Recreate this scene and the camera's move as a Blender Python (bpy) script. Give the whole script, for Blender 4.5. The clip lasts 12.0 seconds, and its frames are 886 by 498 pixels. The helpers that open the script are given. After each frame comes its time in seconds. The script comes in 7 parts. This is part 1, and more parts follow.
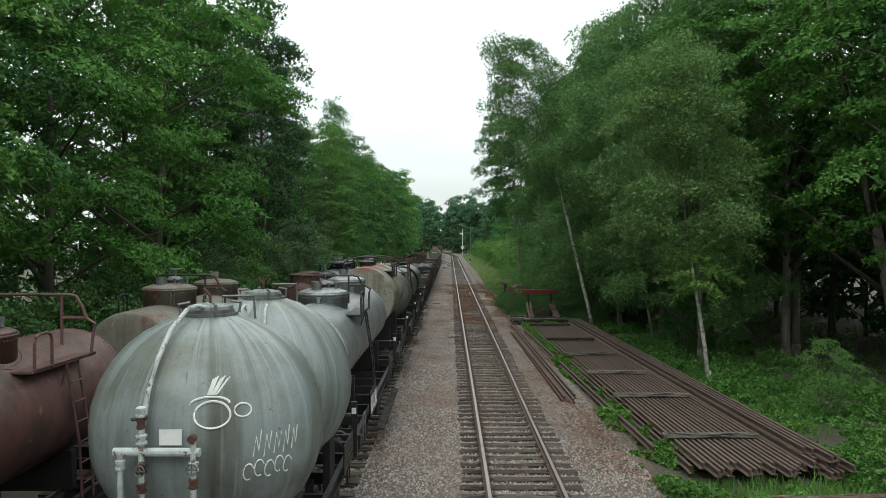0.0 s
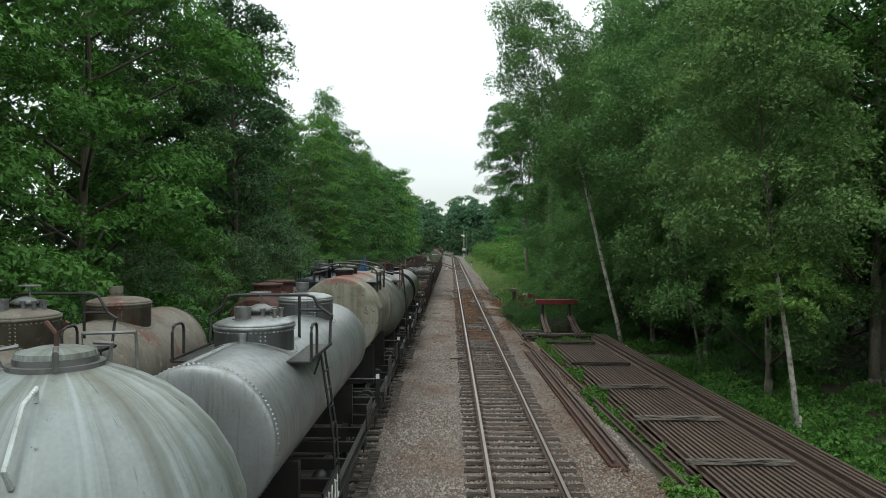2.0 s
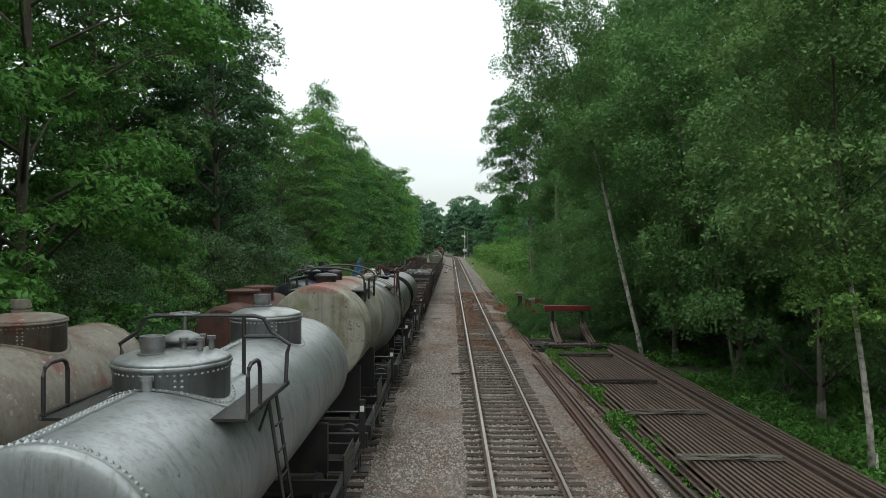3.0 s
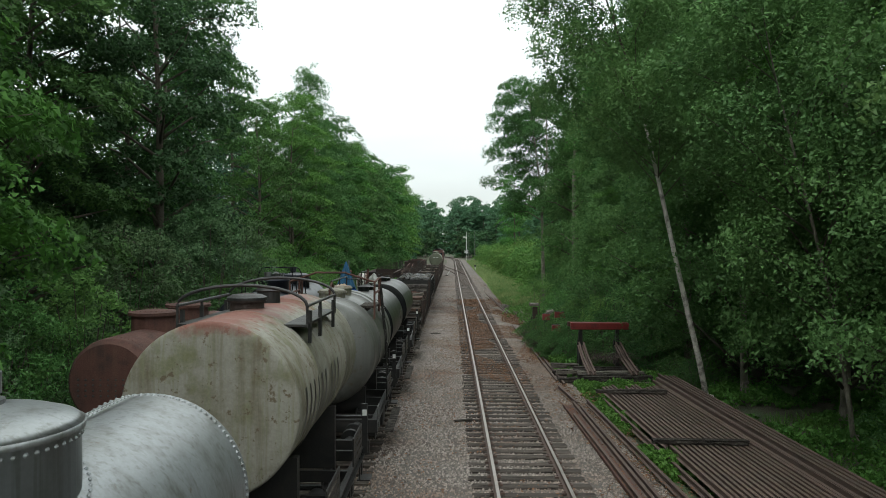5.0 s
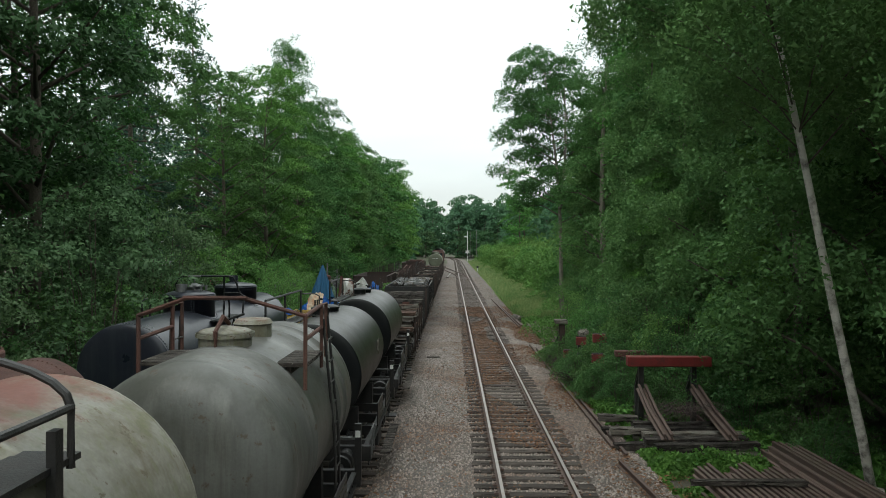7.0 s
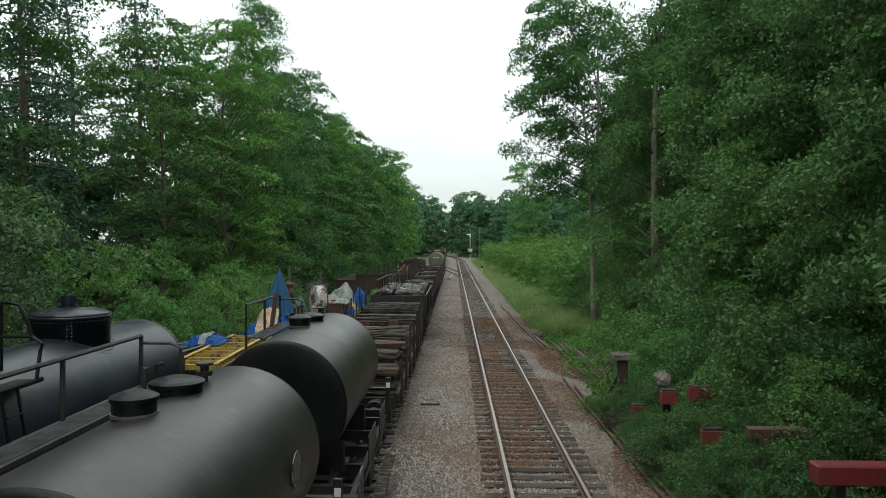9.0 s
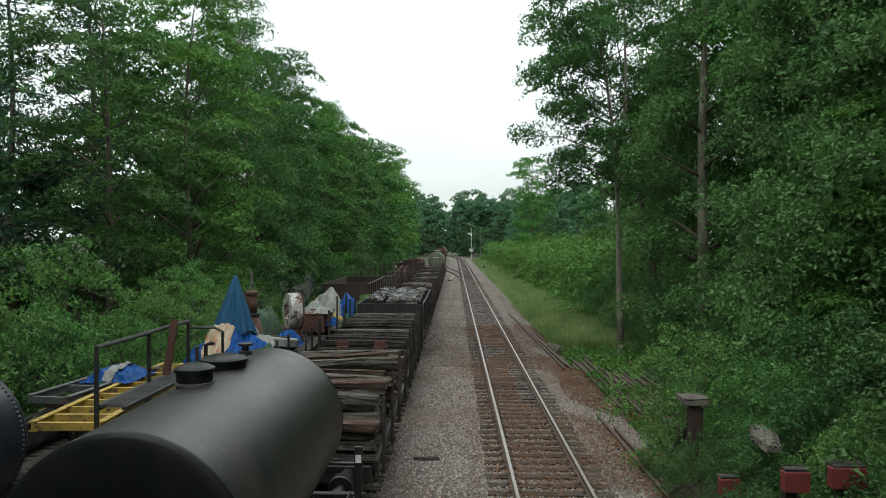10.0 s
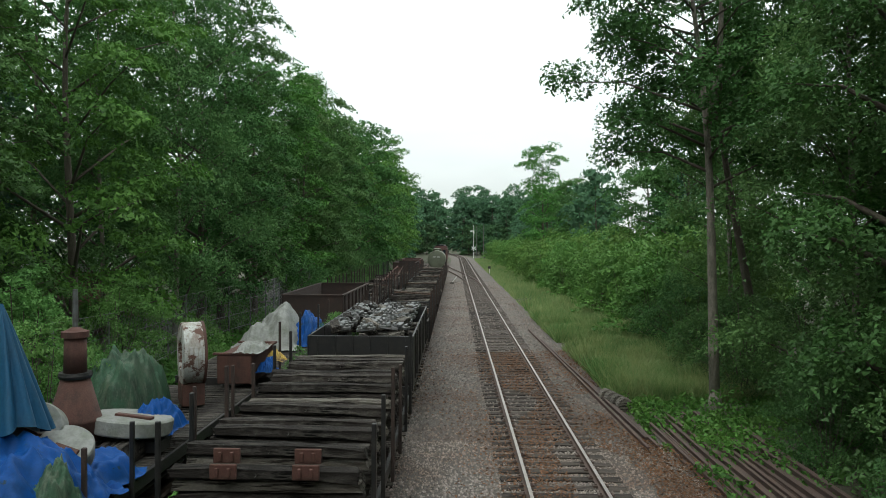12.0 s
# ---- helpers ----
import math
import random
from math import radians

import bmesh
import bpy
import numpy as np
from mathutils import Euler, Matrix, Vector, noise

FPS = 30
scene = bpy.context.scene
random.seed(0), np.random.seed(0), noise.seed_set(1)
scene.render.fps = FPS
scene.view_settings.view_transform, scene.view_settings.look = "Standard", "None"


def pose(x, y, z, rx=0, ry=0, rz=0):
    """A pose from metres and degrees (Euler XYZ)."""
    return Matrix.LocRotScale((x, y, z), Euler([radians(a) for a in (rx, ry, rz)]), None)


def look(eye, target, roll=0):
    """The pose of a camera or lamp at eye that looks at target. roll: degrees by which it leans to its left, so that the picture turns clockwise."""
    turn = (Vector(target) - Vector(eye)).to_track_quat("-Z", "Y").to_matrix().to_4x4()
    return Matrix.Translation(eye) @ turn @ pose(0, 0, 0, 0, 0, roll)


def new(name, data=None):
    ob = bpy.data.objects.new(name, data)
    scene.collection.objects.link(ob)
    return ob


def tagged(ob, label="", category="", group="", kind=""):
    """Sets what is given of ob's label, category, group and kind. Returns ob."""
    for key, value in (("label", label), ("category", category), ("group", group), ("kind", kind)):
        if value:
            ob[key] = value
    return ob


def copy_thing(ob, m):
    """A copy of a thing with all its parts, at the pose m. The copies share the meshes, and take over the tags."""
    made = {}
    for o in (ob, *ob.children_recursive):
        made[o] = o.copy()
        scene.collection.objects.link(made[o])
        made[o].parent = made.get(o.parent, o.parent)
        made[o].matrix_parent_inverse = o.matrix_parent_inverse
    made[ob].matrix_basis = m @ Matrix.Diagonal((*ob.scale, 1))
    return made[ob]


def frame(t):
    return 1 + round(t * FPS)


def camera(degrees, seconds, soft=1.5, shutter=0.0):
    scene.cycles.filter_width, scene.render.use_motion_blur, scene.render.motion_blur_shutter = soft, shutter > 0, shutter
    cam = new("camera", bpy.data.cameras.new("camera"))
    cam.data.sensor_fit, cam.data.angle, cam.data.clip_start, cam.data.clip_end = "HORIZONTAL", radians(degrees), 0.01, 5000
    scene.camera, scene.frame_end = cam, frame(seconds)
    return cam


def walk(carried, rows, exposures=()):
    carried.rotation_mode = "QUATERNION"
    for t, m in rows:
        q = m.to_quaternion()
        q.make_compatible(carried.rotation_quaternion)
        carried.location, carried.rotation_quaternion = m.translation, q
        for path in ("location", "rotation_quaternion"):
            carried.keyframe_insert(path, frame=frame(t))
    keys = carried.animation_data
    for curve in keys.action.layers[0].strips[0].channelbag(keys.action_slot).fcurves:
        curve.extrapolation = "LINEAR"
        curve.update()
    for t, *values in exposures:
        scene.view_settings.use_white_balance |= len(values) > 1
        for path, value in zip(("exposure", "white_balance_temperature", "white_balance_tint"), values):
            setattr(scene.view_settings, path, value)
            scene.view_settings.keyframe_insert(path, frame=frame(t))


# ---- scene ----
# The world: x across the line (0 at the middle of the running track), y along it, z up from the sleepers' tops.
cam = camera(65.0, 12.0, 0.65)
# seconds, place, then the degrees that the camera turns left, looks up and leans right
PATH = [
    (0.0, -1.541, 0.000, 5.183, 0.571, -0.604, 0.021),
    (0.5, -1.557, 1.647, 5.182, 0.586, -0.576, 0.008),
    (1.0, -1.571, 3.239, 5.183, 0.620, -0.536, -0.005),
    (1.5, -1.585, 4.831, 5.184, 0.623, -0.507, -0.018),
    (2.0, -1.599, 6.412, 5.186, 0.640, -0.457, -0.031),
    (2.5, -1.613, 8.081, 5.187, 0.668, -0.444, -0.044),
    (3.0, -1.627, 9.794, 5.187, 0.689, -0.395, -0.057),
    (5.0, -1.692, 17.019, 5.185, 0.764, -0.288, -0.109),
    (5.5, -1.712, 19.039, 5.182, 0.778, -0.286, -0.122),
    (6.0, -1.734, 21.169, 5.177, 0.770, -0.290, -0.135),
    (6.5, -1.757, 23.365, 5.172, 0.783, -0.288, -0.148),
    (7.0, -1.783, 25.803, 5.162, 0.795, -0.291, -0.161),
    (9.0, -1.916, 35.707, 5.121, 0.926, -0.428, -0.213),
    (9.5, -1.958, 38.430, 5.108, 0.947, -0.448, -0.226),
    (10.0, -2.004, 41.395, 5.089, 0.964, -0.468, -0.239),
    (10.5, -2.054, 44.227, 5.072, 0.969, -0.468, -0.252),
    (11.0, -2.108, 46.994, 5.057, 0.990, -0.509, -0.265),
    (11.5, -2.167, 49.838, 5.039, 1.016, -0.561, -0.278),
    (12.0, -2.231, 52.594, 5.024, 1.037, -0.629, -0.291),
]
walk(cam, [(t, pose(x, y, z, 90 + up, lean, left)) for t, x, y, z, left, up, lean in PATH], [(0.0, -0.05, 6500, 3), (12.0, -0.05, 6500, 3)])

# ---- light: a bright overcast evening sky and a weak, very soft sun ----
SUN_ELEV, SUN_TURN = radians(48), radians(200)
world = bpy.data.worlds.new("world")
scene.world = world
world.use_nodes = True
wn, wl = world.node_tree.nodes, world.node_tree.links
bg = wn["Background"]
sky = wn.new("ShaderNodeTexSky")
sky.sky_type, sky.sun_disc, sky.sun_elevation, sky.sun_rotation = "NISHITA", False, SUN_ELEV, SUN_TURN
cloud = wn.new("ShaderNodeMix")
cloud.data_type = "RGBA"
cloud.inputs[0].default_value = 0.88
cloud.inputs[7].default_value = (8.7, 9.0, 9.1, 1)
wl.new(sky.outputs[0], cloud.inputs[6])
# an overcast sky is about two and a half times as bright overhead as at the horizon
wtc = wn.new("ShaderNodeTexCoord")
wsep = wn.new("ShaderNodeSeparateXYZ")
wl.new(wtc.outputs["Generated"], wsep.inputs[0])
wmap = wn.new("ShaderNodeMapRange")
wmap.inputs[1].default_value, wmap.inputs[2].default_value, wmap.inputs[3].default_value, wmap.inputs[4].default_value = 0.05, 1.0, 0.98, 2.75
wl.new(wsep.outputs[2], wmap.inputs[0])
wmul = wn.new("ShaderNodeVectorMath")
wmul.operation = "SCALE"
wl.new(cloud.outputs[2], wmul.inputs[0])
wl.new(wmap.outputs[0], wmul.inputs["Scale"])
# soft, slightly darker banks of cloud
wnoise = wn.new("ShaderNodeTexNoise")
wnoise.inputs["Scale"].default_value, wnoise.inputs["Detail"].default_value = 2.2, 4.0
wstretch = wn.new("ShaderNodeMapping")
wstretch.inputs["Scale"].default_value = (1.0, 1.0, 3.5)
wl.new(wtc.outputs["Generated"], wstretch.inputs[0])
wl.new(wstretch.outputs[0], wnoise.inputs["Vector"])
wbank = wn.new("ShaderNodeMapRange")
wbank.inputs[1].default_value, wbank.inputs[2].default_value, wbank.inputs[3].default_value, wbank.inputs[4].default_value = 0.4, 0.65, 0.93, 1.08
wl.new(wnoise.outputs[0], wbank.inputs[0])
wcloud = wn.new("ShaderNodeVectorMath")
wcloud.operation = "SCALE"
wl.new(wmul.outputs[0], wcloud.inputs[0])
wl.new(wbank.outputs[0], wcloud.inputs["Scale"])
wl.new(wcloud.outputs[0], bg.inputs[0])
bg.inputs[1].default_value = 0.112
sun_data = bpy.data.lights.new("sun", "SUN")
sun_data.energy, sun_data.angle, sun_data.color = 0.6, radians(25), (1.0, 0.97, 0.92)
sun = new("sun", sun_data)
sun.matrix_world = look((0, 0, 60), (0 - math.sin(SUN_TURN) * 30, 0 - math.cos(SUN_TURN) * 30, 60 - math.tan(SUN_ELEV) * 30))


# ---- materials ----
def surface(name, base, rough=0.8, metal=0.0, spots=None, amount=0.5, scale=3.0, fine=40.0, bump=0.3, streak=None, streak_amount=0.5,
            vary=0.12, island=0.0, depth=0.02, stretch=None, streak_size=3.0, second=None, second_scale=0.7, second_at=0.6, drip=None, flake=None, flake_scale=2.0, flake_at=0.6, radial=None, cap=None, gloss=0.5, crack=None, crack_scale=26.0, crack_at=0.55):
    """A weathered surface: a base colour, blotches of a second colour, fine grain, streaks running down, and fine relief."""
    m = bpy.data.materials.new(name)
    m.use_nodes = True
    n, l = m.node_tree.nodes, m.node_tree.links
    b = n["Principled BSDF"]
    b.inputs["Roughness"].default_value, b.inputs["Metallic"].default_value = rough, metal
    b.inputs["Specular IOR Level"].default_value = gloss
    tc = n.new("ShaderNodeTexCoord")

    def noise_tex(s, detail=6.0, coords=None, rough_=0.6):
        t = n.new("ShaderNodeTexNoise")
        t.inputs["Scale"].default_value, t.inputs["Detail"].default_value, t.inputs["Roughness"].default_value = s, detail, rough_
        l.new(coords or tc.outputs["Object"], t.inputs["Vector"])
        return t.outputs[0]

    def ramp(x, lo, hi):
        r = n.new("ShaderNodeMapRange")
        r.inputs[1].default_value, r.inputs[2].default_value = lo, hi
        l.new(x, r.inputs[0])
        return r.outputs[0]

    def mixed(a, c, f, mode="MIX"):
        x = n.new("ShaderNodeMix")
        x.data_type, x.blend_type = "RGBA", mode
        for sock, v in ((x.inputs[6], a), (x.inputs[7], c), (x.inputs[0], f)):
            if isinstance(v, tuple):
                sock.default_value = (*v, 1)
            elif isinstance(v, float):
                sock.default_value = v
            else:
                l.new(v, sock)
        return x.outputs[2]

    def times(x, k):
        q = n.new("ShaderNodeMath")
        q.operation = "MULTIPLY"
        q.inputs[1].default_value = k
        l.new(x, q.inputs[0])
        return q.outputs[0]

    colour = base
    where = None
    if stretch:
        ms_ = n.new("ShaderNodeMapping")
        ms_.inputs["Scale"].default_value = stretch
        l.new(tc.outputs["Object"], ms_.inputs[0])
        where = ms_.outputs[0]
    big = noise_tex(scale, 6.0, where)
    if spots:
        colour = mixed(colour, spots, times(ramp(big, 0.45, 0.68), amount))
    if second:
        colour = mixed(colour, second, ramp(noise_tex(second_scale, 8.0), second_at, second_at + 0.12))
    if streak:
        around = tc.outputs["Object"]
        if radial:
            # runs that spread from the top of two upright vessels standing at plus and minus this y
            sp = n.new("ShaderNodeSeparateXYZ")
            l.new(tc.outputs["Object"], sp.inputs[0])
            ab, su = n.new("ShaderNodeMath"), n.new("ShaderNodeMath")
            ab.operation, su.operation = "ABSOLUTE", "SUBTRACT"
            su.inputs[1].default_value = radial
            l.new(sp.outputs[1], ab.inputs[0])
            l.new(ab.outputs[0], su.inputs[0])
            flat_, unit, tall = n.new("ShaderNodeCombineXYZ"), n.new("ShaderNodeVectorMath"), n.new("ShaderNodeCombineXYZ")
            unit.operation = "NORMALIZE"
            l.new(sp.outputs[0], flat_.inputs[0])
            l.new(su.outputs[0], flat_.inputs[1])
            l.new(flat_.outputs[0], unit.inputs[0])
            l.new(sp.outputs[2], tall.inputs[2])
            both = n.new("ShaderNodeVectorMath")
            l.new(unit.outputs[0], both.inputs[0])
            l.new(tall.outputs[0], both.inputs[1])
            around = both.outputs[0]
        mp = n.new("ShaderNodeMapping")
        mp.inputs["Scale"].default_value = (streak_size, streak_size, streak_size * 0.06)
        l.new(around, mp.inputs[0])
        colour = mixed(colour, streak, times(ramp(noise_tex(1.5, 5.0, mp.outputs[0]), 0.5, 0.72), streak_amount))
        mp2 = n.new("ShaderNodeMapping")
        mp2.inputs["Scale"].default_value = (streak_size * 3.3, streak_size * 3.3, streak_size * 0.1)
        l.new(around, mp2.inputs[0])
        colour = mixed(colour, drip or streak, times(ramp(noise_tex(1.5, 4.0, mp2.outputs[0]), 0.53, 0.66), streak_amount * 0.7))
    if flake:
        colour = mixed(colour, flake, ramp(noise_tex(flake_scale, 10.0, None, 0.7), flake_at, flake_at + 0.04))
    if cap:
        # a coat of another colour on the top, worn off towards its edge
        sz = n.new("ShaderNodeSeparateXYZ")
        l.new(tc.outputs["Object"], sz.inputs[0])
        worn = n.new("ShaderNodeMath")
        worn.operation = "ADD"
        l.new(sz.outputs[2], worn.inputs[0])
        l.new(times(noise_tex(2.0, 9.0, None, 0.72), 0.7), worn.inputs[1])
        colour = mixed(colour, cap[0], times(ramp(worn.outputs[0], cap[1], cap[1] + 0.16), 0.92))
        colour = mixed(colour, cap[2], times(ramp(worn.outputs[0], cap[1] + 0.3, cap[1] + 0.5), 0.35))
    split = None
    if crack:
        mc = n.new("ShaderNodeMapping")
        mc.inputs["Scale"].default_value = (0.06, 1, 1)
        l.new(tc.outputs["Object"], mc.inputs[0])
        split = ramp(noise_tex(crack_scale, 5.0, mc.outputs[0], 0.65), crack_at, crack_at + 0.05)
        colour = mixed(colour, crack, split)
    grain = noise_tex(fine, 4.0, where)
    hs = n.new("ShaderNodeHueSaturation")
    v = n.new("ShaderNodeMapRange")
    v.inputs[3].default_value, v.inputs[4].default_value = 1 - vary * 2, 1 + vary * 2
    l.new(grain, v.inputs[0])
    val = v.outputs[0]
    if island:
        g = n.new("ShaderNodeNewGeometry")
        o = n.new("ShaderNodeObjectInfo")
        for src in (g.outputs["Random Per Island"], o.outputs["Random"]):
            r = n.new("ShaderNodeMapRange")
            r.inputs[3].default_value, r.inputs[4].default_value = 1 - island, 1 + island
            l.new(src, r.inputs[0])
            q = n.new("ShaderNodeMath")
            q.operation = "MULTIPLY"
            l.new(val, q.inputs[0])
            l.new(r.outputs[0], q.inputs[1])
            val = q.outputs[0]
    l.new(val, hs.inputs["Value"])
    if isinstance(colour, tuple):
        hs.inputs["Color"].default_value = (*colour, 1)
    else:
        l.new(colour, hs.inputs["Color"])
    l.new(hs.outputs[0], b.inputs["Base Color"])
    rr = n.new("ShaderNodeMapRange")
    rr.inputs[3].default_value, rr.inputs[4].default_value = max(0.05, rough - 0.15), min(1.0, rough + 0.15)
    l.new(big, rr.inputs[0])
    l.new(rr.outputs[0], b.inputs["Roughness"])
    if bump:
        bp = n.new("ShaderNodeBump")
        bp.inputs["Strength"].default_value, bp.inputs["Distance"].default_value = bump, depth
        tall_ = grain
        if split:
            deep = n.new("ShaderNodeMath")
            deep.operation = "SUBTRACT"
            l.new(grain, deep.inputs[0])
            l.new(split, deep.inputs[1])
            tall_ = deep.outputs[0]
        l.new(tall_, bp.inputs["Height"])
        l.new(bp.outputs[0], b.inputs["Normal"])
    return m


def leafage(name, dark, light, through_light=0.28, hue=0.012):
    """Leaves: each one of its own shade, matt, letting some light through."""
    m = bpy.data.materials.new(name)
    m.use_nodes = True
    n, l = m.node_tree.nodes, m.node_tree.links
    out = n["Material Output"]
    n.remove(n["Principled BSDF"])
    g = n.new("ShaderNodeNewGeometry")
    o = n.new("ShaderNodeObjectInfo")
    tc = n.new("ShaderNodeTexCoord")
    nz = n.new("ShaderNodeTexNoise")
    nz.inputs["Scale"].default_value, nz.inputs["Detail"].default_value = 0.55, 4.0
    l.new(tc.outputs["Object"], nz.inputs["Vector"])
    add = n.new("ShaderNodeMath")
    add.operation = "ADD"
    soft_ = n.new("ShaderNodeMapRange")
    soft_.inputs[3].default_value, soft_.inputs[4].default_value = 0.3, 0.62
    l.new(g.outputs["Random Per Island"], soft_.inputs[0])
    l.new(soft_.outputs[0], add.inputs[0])
    l.new(nz.outputs[0], add.inputs[1])
    half = n.new("ShaderNodeMapRange")
    half.inputs[1].default_value, half.inputs[2].default_value = 0.62, 1.2
    l.new(add.outputs[0], half.inputs[0])
    x = n.new("ShaderNodeMix")
    x.data_type = "RGBA"
    x.inputs[6].default_value, x.inputs[7].default_value = (*dark, 1), (*light, 1)
    l.new(half.outputs[0], x.inputs[0])
    hs = n.new("ShaderNodeHueSaturation")
    h = n.new("ShaderNodeMapRange")
    h.inputs[3].default_value, h.inputs[4].default_value = 0.5 - hue, 0.5 + hue
    l.new(o.outputs["Random"], h.inputs[0])
    l.new(h.outputs[0], hs.inputs["Hue"])
    l.new(x.outputs[2], hs.inputs["Color"])
    d = n.new("ShaderNodeBsdfDiffuse")
    t = n.new("ShaderNodeBsdfTranslucent")
    gl = n.new("ShaderNodeBsdfGlossy")
    gl.inputs["Roughness"].default_value = 0.55
    l.new(hs.outputs[0], d.inputs[0])
    l.new(hs.outputs[0], t.inputs[0])
    ms = n.new("ShaderNodeMixShader")
    ms.inputs[0].default_value = through_light
    l.new(d.outputs[0], ms.inputs[1])
    l.new(t.outputs[0], ms.inputs[2])
    ms2 = n.new("ShaderNodeMixShader")
    ms2.inputs[0].default_value = 0.022
    l.new(ms.outputs[0], ms2.inputs[1])
    l.new(gl.outputs[0], ms2.inputs[2])
    l.new(ms2.outputs[0], out.inputs[0])
    return m


M = {}
M["ballast"] = surface("ballast", (0.115, 0.1, 0.088), 0.95, spots=(0.085, 0.055, 0.038), amount=0.85, scale=0.35, fine=24, bump=1.0, vary=0.5, depth=0.05)
M["stone"] = surface("ballast_stone", (0.232, 0.2, 0.178), 0.9, spots=(0.165, 0.108, 0.08), amount=0.9, scale=0.3, fine=60, bump=0.2, vary=0.12, island=0.45)
M["soil"] = surface("soil", (0.06, 0.055, 0.035), 1.0, spots=(0.05, 0.09, 0.03), amount=0.9, scale=0.6, fine=18, bump=1.0, vary=0.25, depth=0.05)
M["sleeper"] = surface("old_timber", (0.062, 0.052, 0.045), 0.95, gloss=0.2, spots=(0.12, 0.1, 0.086), amount=0.8, scale=6, fine=55, bump=0.6, vary=0.22, island=0.3, stretch=(0.2, 1, 1), crack=(0.018, 0.014, 0.012))
M["timber_dark"] = surface("tarred_timber", (0.03, 0.025, 0.022), 0.95, gloss=0.2, spots=(0.115, 0.105, 0.092), amount=0.85, scale=9, fine=70, bump=0.9, vary=0.3, island=0.45, stretch=(0.3, 1, 1), depth=0.03, crack=(0.006, 0.005, 0.004), flake=(0.17, 0.165, 0.15), flake_scale=14.0, flake_at=0.63)
M["timber_grey"] = surface("grey_timber", (0.17, 0.155, 0.135), 0.95, gloss=0.2, spots=(0.075, 0.062, 0.05), amount=0.85, scale=9, fine=70, bump=0.9, vary=0.25, island=0.35, stretch=(0.3, 1, 1), depth=0.03, crack=(0.02, 0.016, 0.013))
M["brown_timber"] = surface("brown_timber", (0.082, 0.052, 0.041), 0.95, gloss=0.2, spots=(0.17, 0.125, 0.1), amount=0.85, scale=9, fine=70, bump=0.9, vary=0.28, island=0.4, stretch=(0.3, 1, 1), depth=0.03, crack=(0.012, 0.008, 0.006))
M["rail_rust"] = surface("rail_rust", (0.075, 0.05, 0.041), 0.8, spots=(0.105, 0.064, 0.048), amount=0.6, scale=4, fine=60, bump=0.3, vary=0.15, island=0.15)
M["rail_top"] = surface("rail_head_steel", (0.34, 0.31, 0.29), 0.45, 0.8, fine=30, bump=0.05, vary=0.1, scale=3, spots=(0.25, 0.19, 0.15), amount=0.4)
M["grey_paint"] = surface("weathered_grey_paint", (0.205, 0.235, 0.235), 0.42, spots=(0.11, 0.115, 0.09), amount=0.9, scale=1.1, fine=30, bump=0.06, streak=(0.062, 0.062, 0.043), streak_amount=0.95, streak_size=2.2, vary=0.09, drip=(0.26, 0.3, 0.305), flake=(0.1, 0.082, 0.055), flake_scale=6.0, flake_at=0.635, radial=1.33)
M["pale_pipe"] = surface("pale_pipe_paint", (0.42, 0.46, 0.46), 0.55, spots=(0.25, 0.25, 0.22), amount=0.8, scale=6, fine=40, bump=0.15, vary=0.08, flake=(0.14, 0.08, 0.05), flake_scale=9.0, flake_at=0.56)
M["silver_paint"] = surface("silver_paint", (0.27, 0.285, 0.295), 0.38, 0.5, spots=(0.185, 0.19, 0.18), amount=0.6, scale=1.1, fine=26, bump=0.06, streak=(0.1, 0.1, 0.08), streak_amount=0.6, streak_size=3.4, vary=0.09, flake=(0.14, 0.12, 0.09), flake_scale=5.0, flake_at=0.65)
M["beige_paint"] = surface("weathered_beige_paint", (0.215, 0.208, 0.175), 0.65, spots=(0.12, 0.11, 0.07), amount=0.95, scale=2.2, fine=30, bump=0.14, streak=(0.09, 0.07, 0.036), streak_amount=0.95, streak_size=3.0, vary=0.14, drip=(0.15, 0.155, 0.09), flake=(0.1, 0.078, 0.046), flake_scale=8.0, flake_at=0.585, second=(0.13, 0.135, 0.062), second_scale=1.1, second_at=0.57, cap=((0.165, 0.058, 0.042), 4.4, (0.22, 0.16, 0.125)))
M["dull_grey"] = surface("dull_grey_paint", (0.098, 0.1, 0.092), 0.4, spots=(0.05, 0.05, 0.04), amount=0.9, scale=1.1, fine=30, bump=0.08, streak=(0.2, 0.2, 0.18), streak_amount=0.45, streak_size=2.6, vary=0.1, drip=(0.05, 0.047, 0.036), flake=(0.065, 0.05, 0.034), flake_scale=5.0, flake_at=0.59)
M["anthracite"] = surface("anthracite_paint", (0.016, 0.016, 0.017), 0.36, spots=(0.034, 0.028, 0.024), amount=0.85, scale=1.3, fine=30, bump=0.08, streak=(0.055, 0.05, 0.044), streak_amount=0.45, streak_size=2.6, vary=0.14, drip=(0.009, 0.009, 0.009), flake=(0.055, 0.045, 0.037), flake_scale=6.0, flake_at=0.6, gloss=0.42)
M["black_paint"] = surface("black_paint", (0.005, 0.006, 0.007), 0.4, spots=(0.01, 0.012, 0.01), amount=0.75, scale=1.5, fine=25, bump=0.08, streak=(0.015, 0.016, 0.013), streak_amount=0.45, vary=0.08, drip=(0.005, 0.005, 0.005), flake=(0.024, 0.024, 0.022), flake_scale=4.0, flake_at=0.64, gloss=0.2)
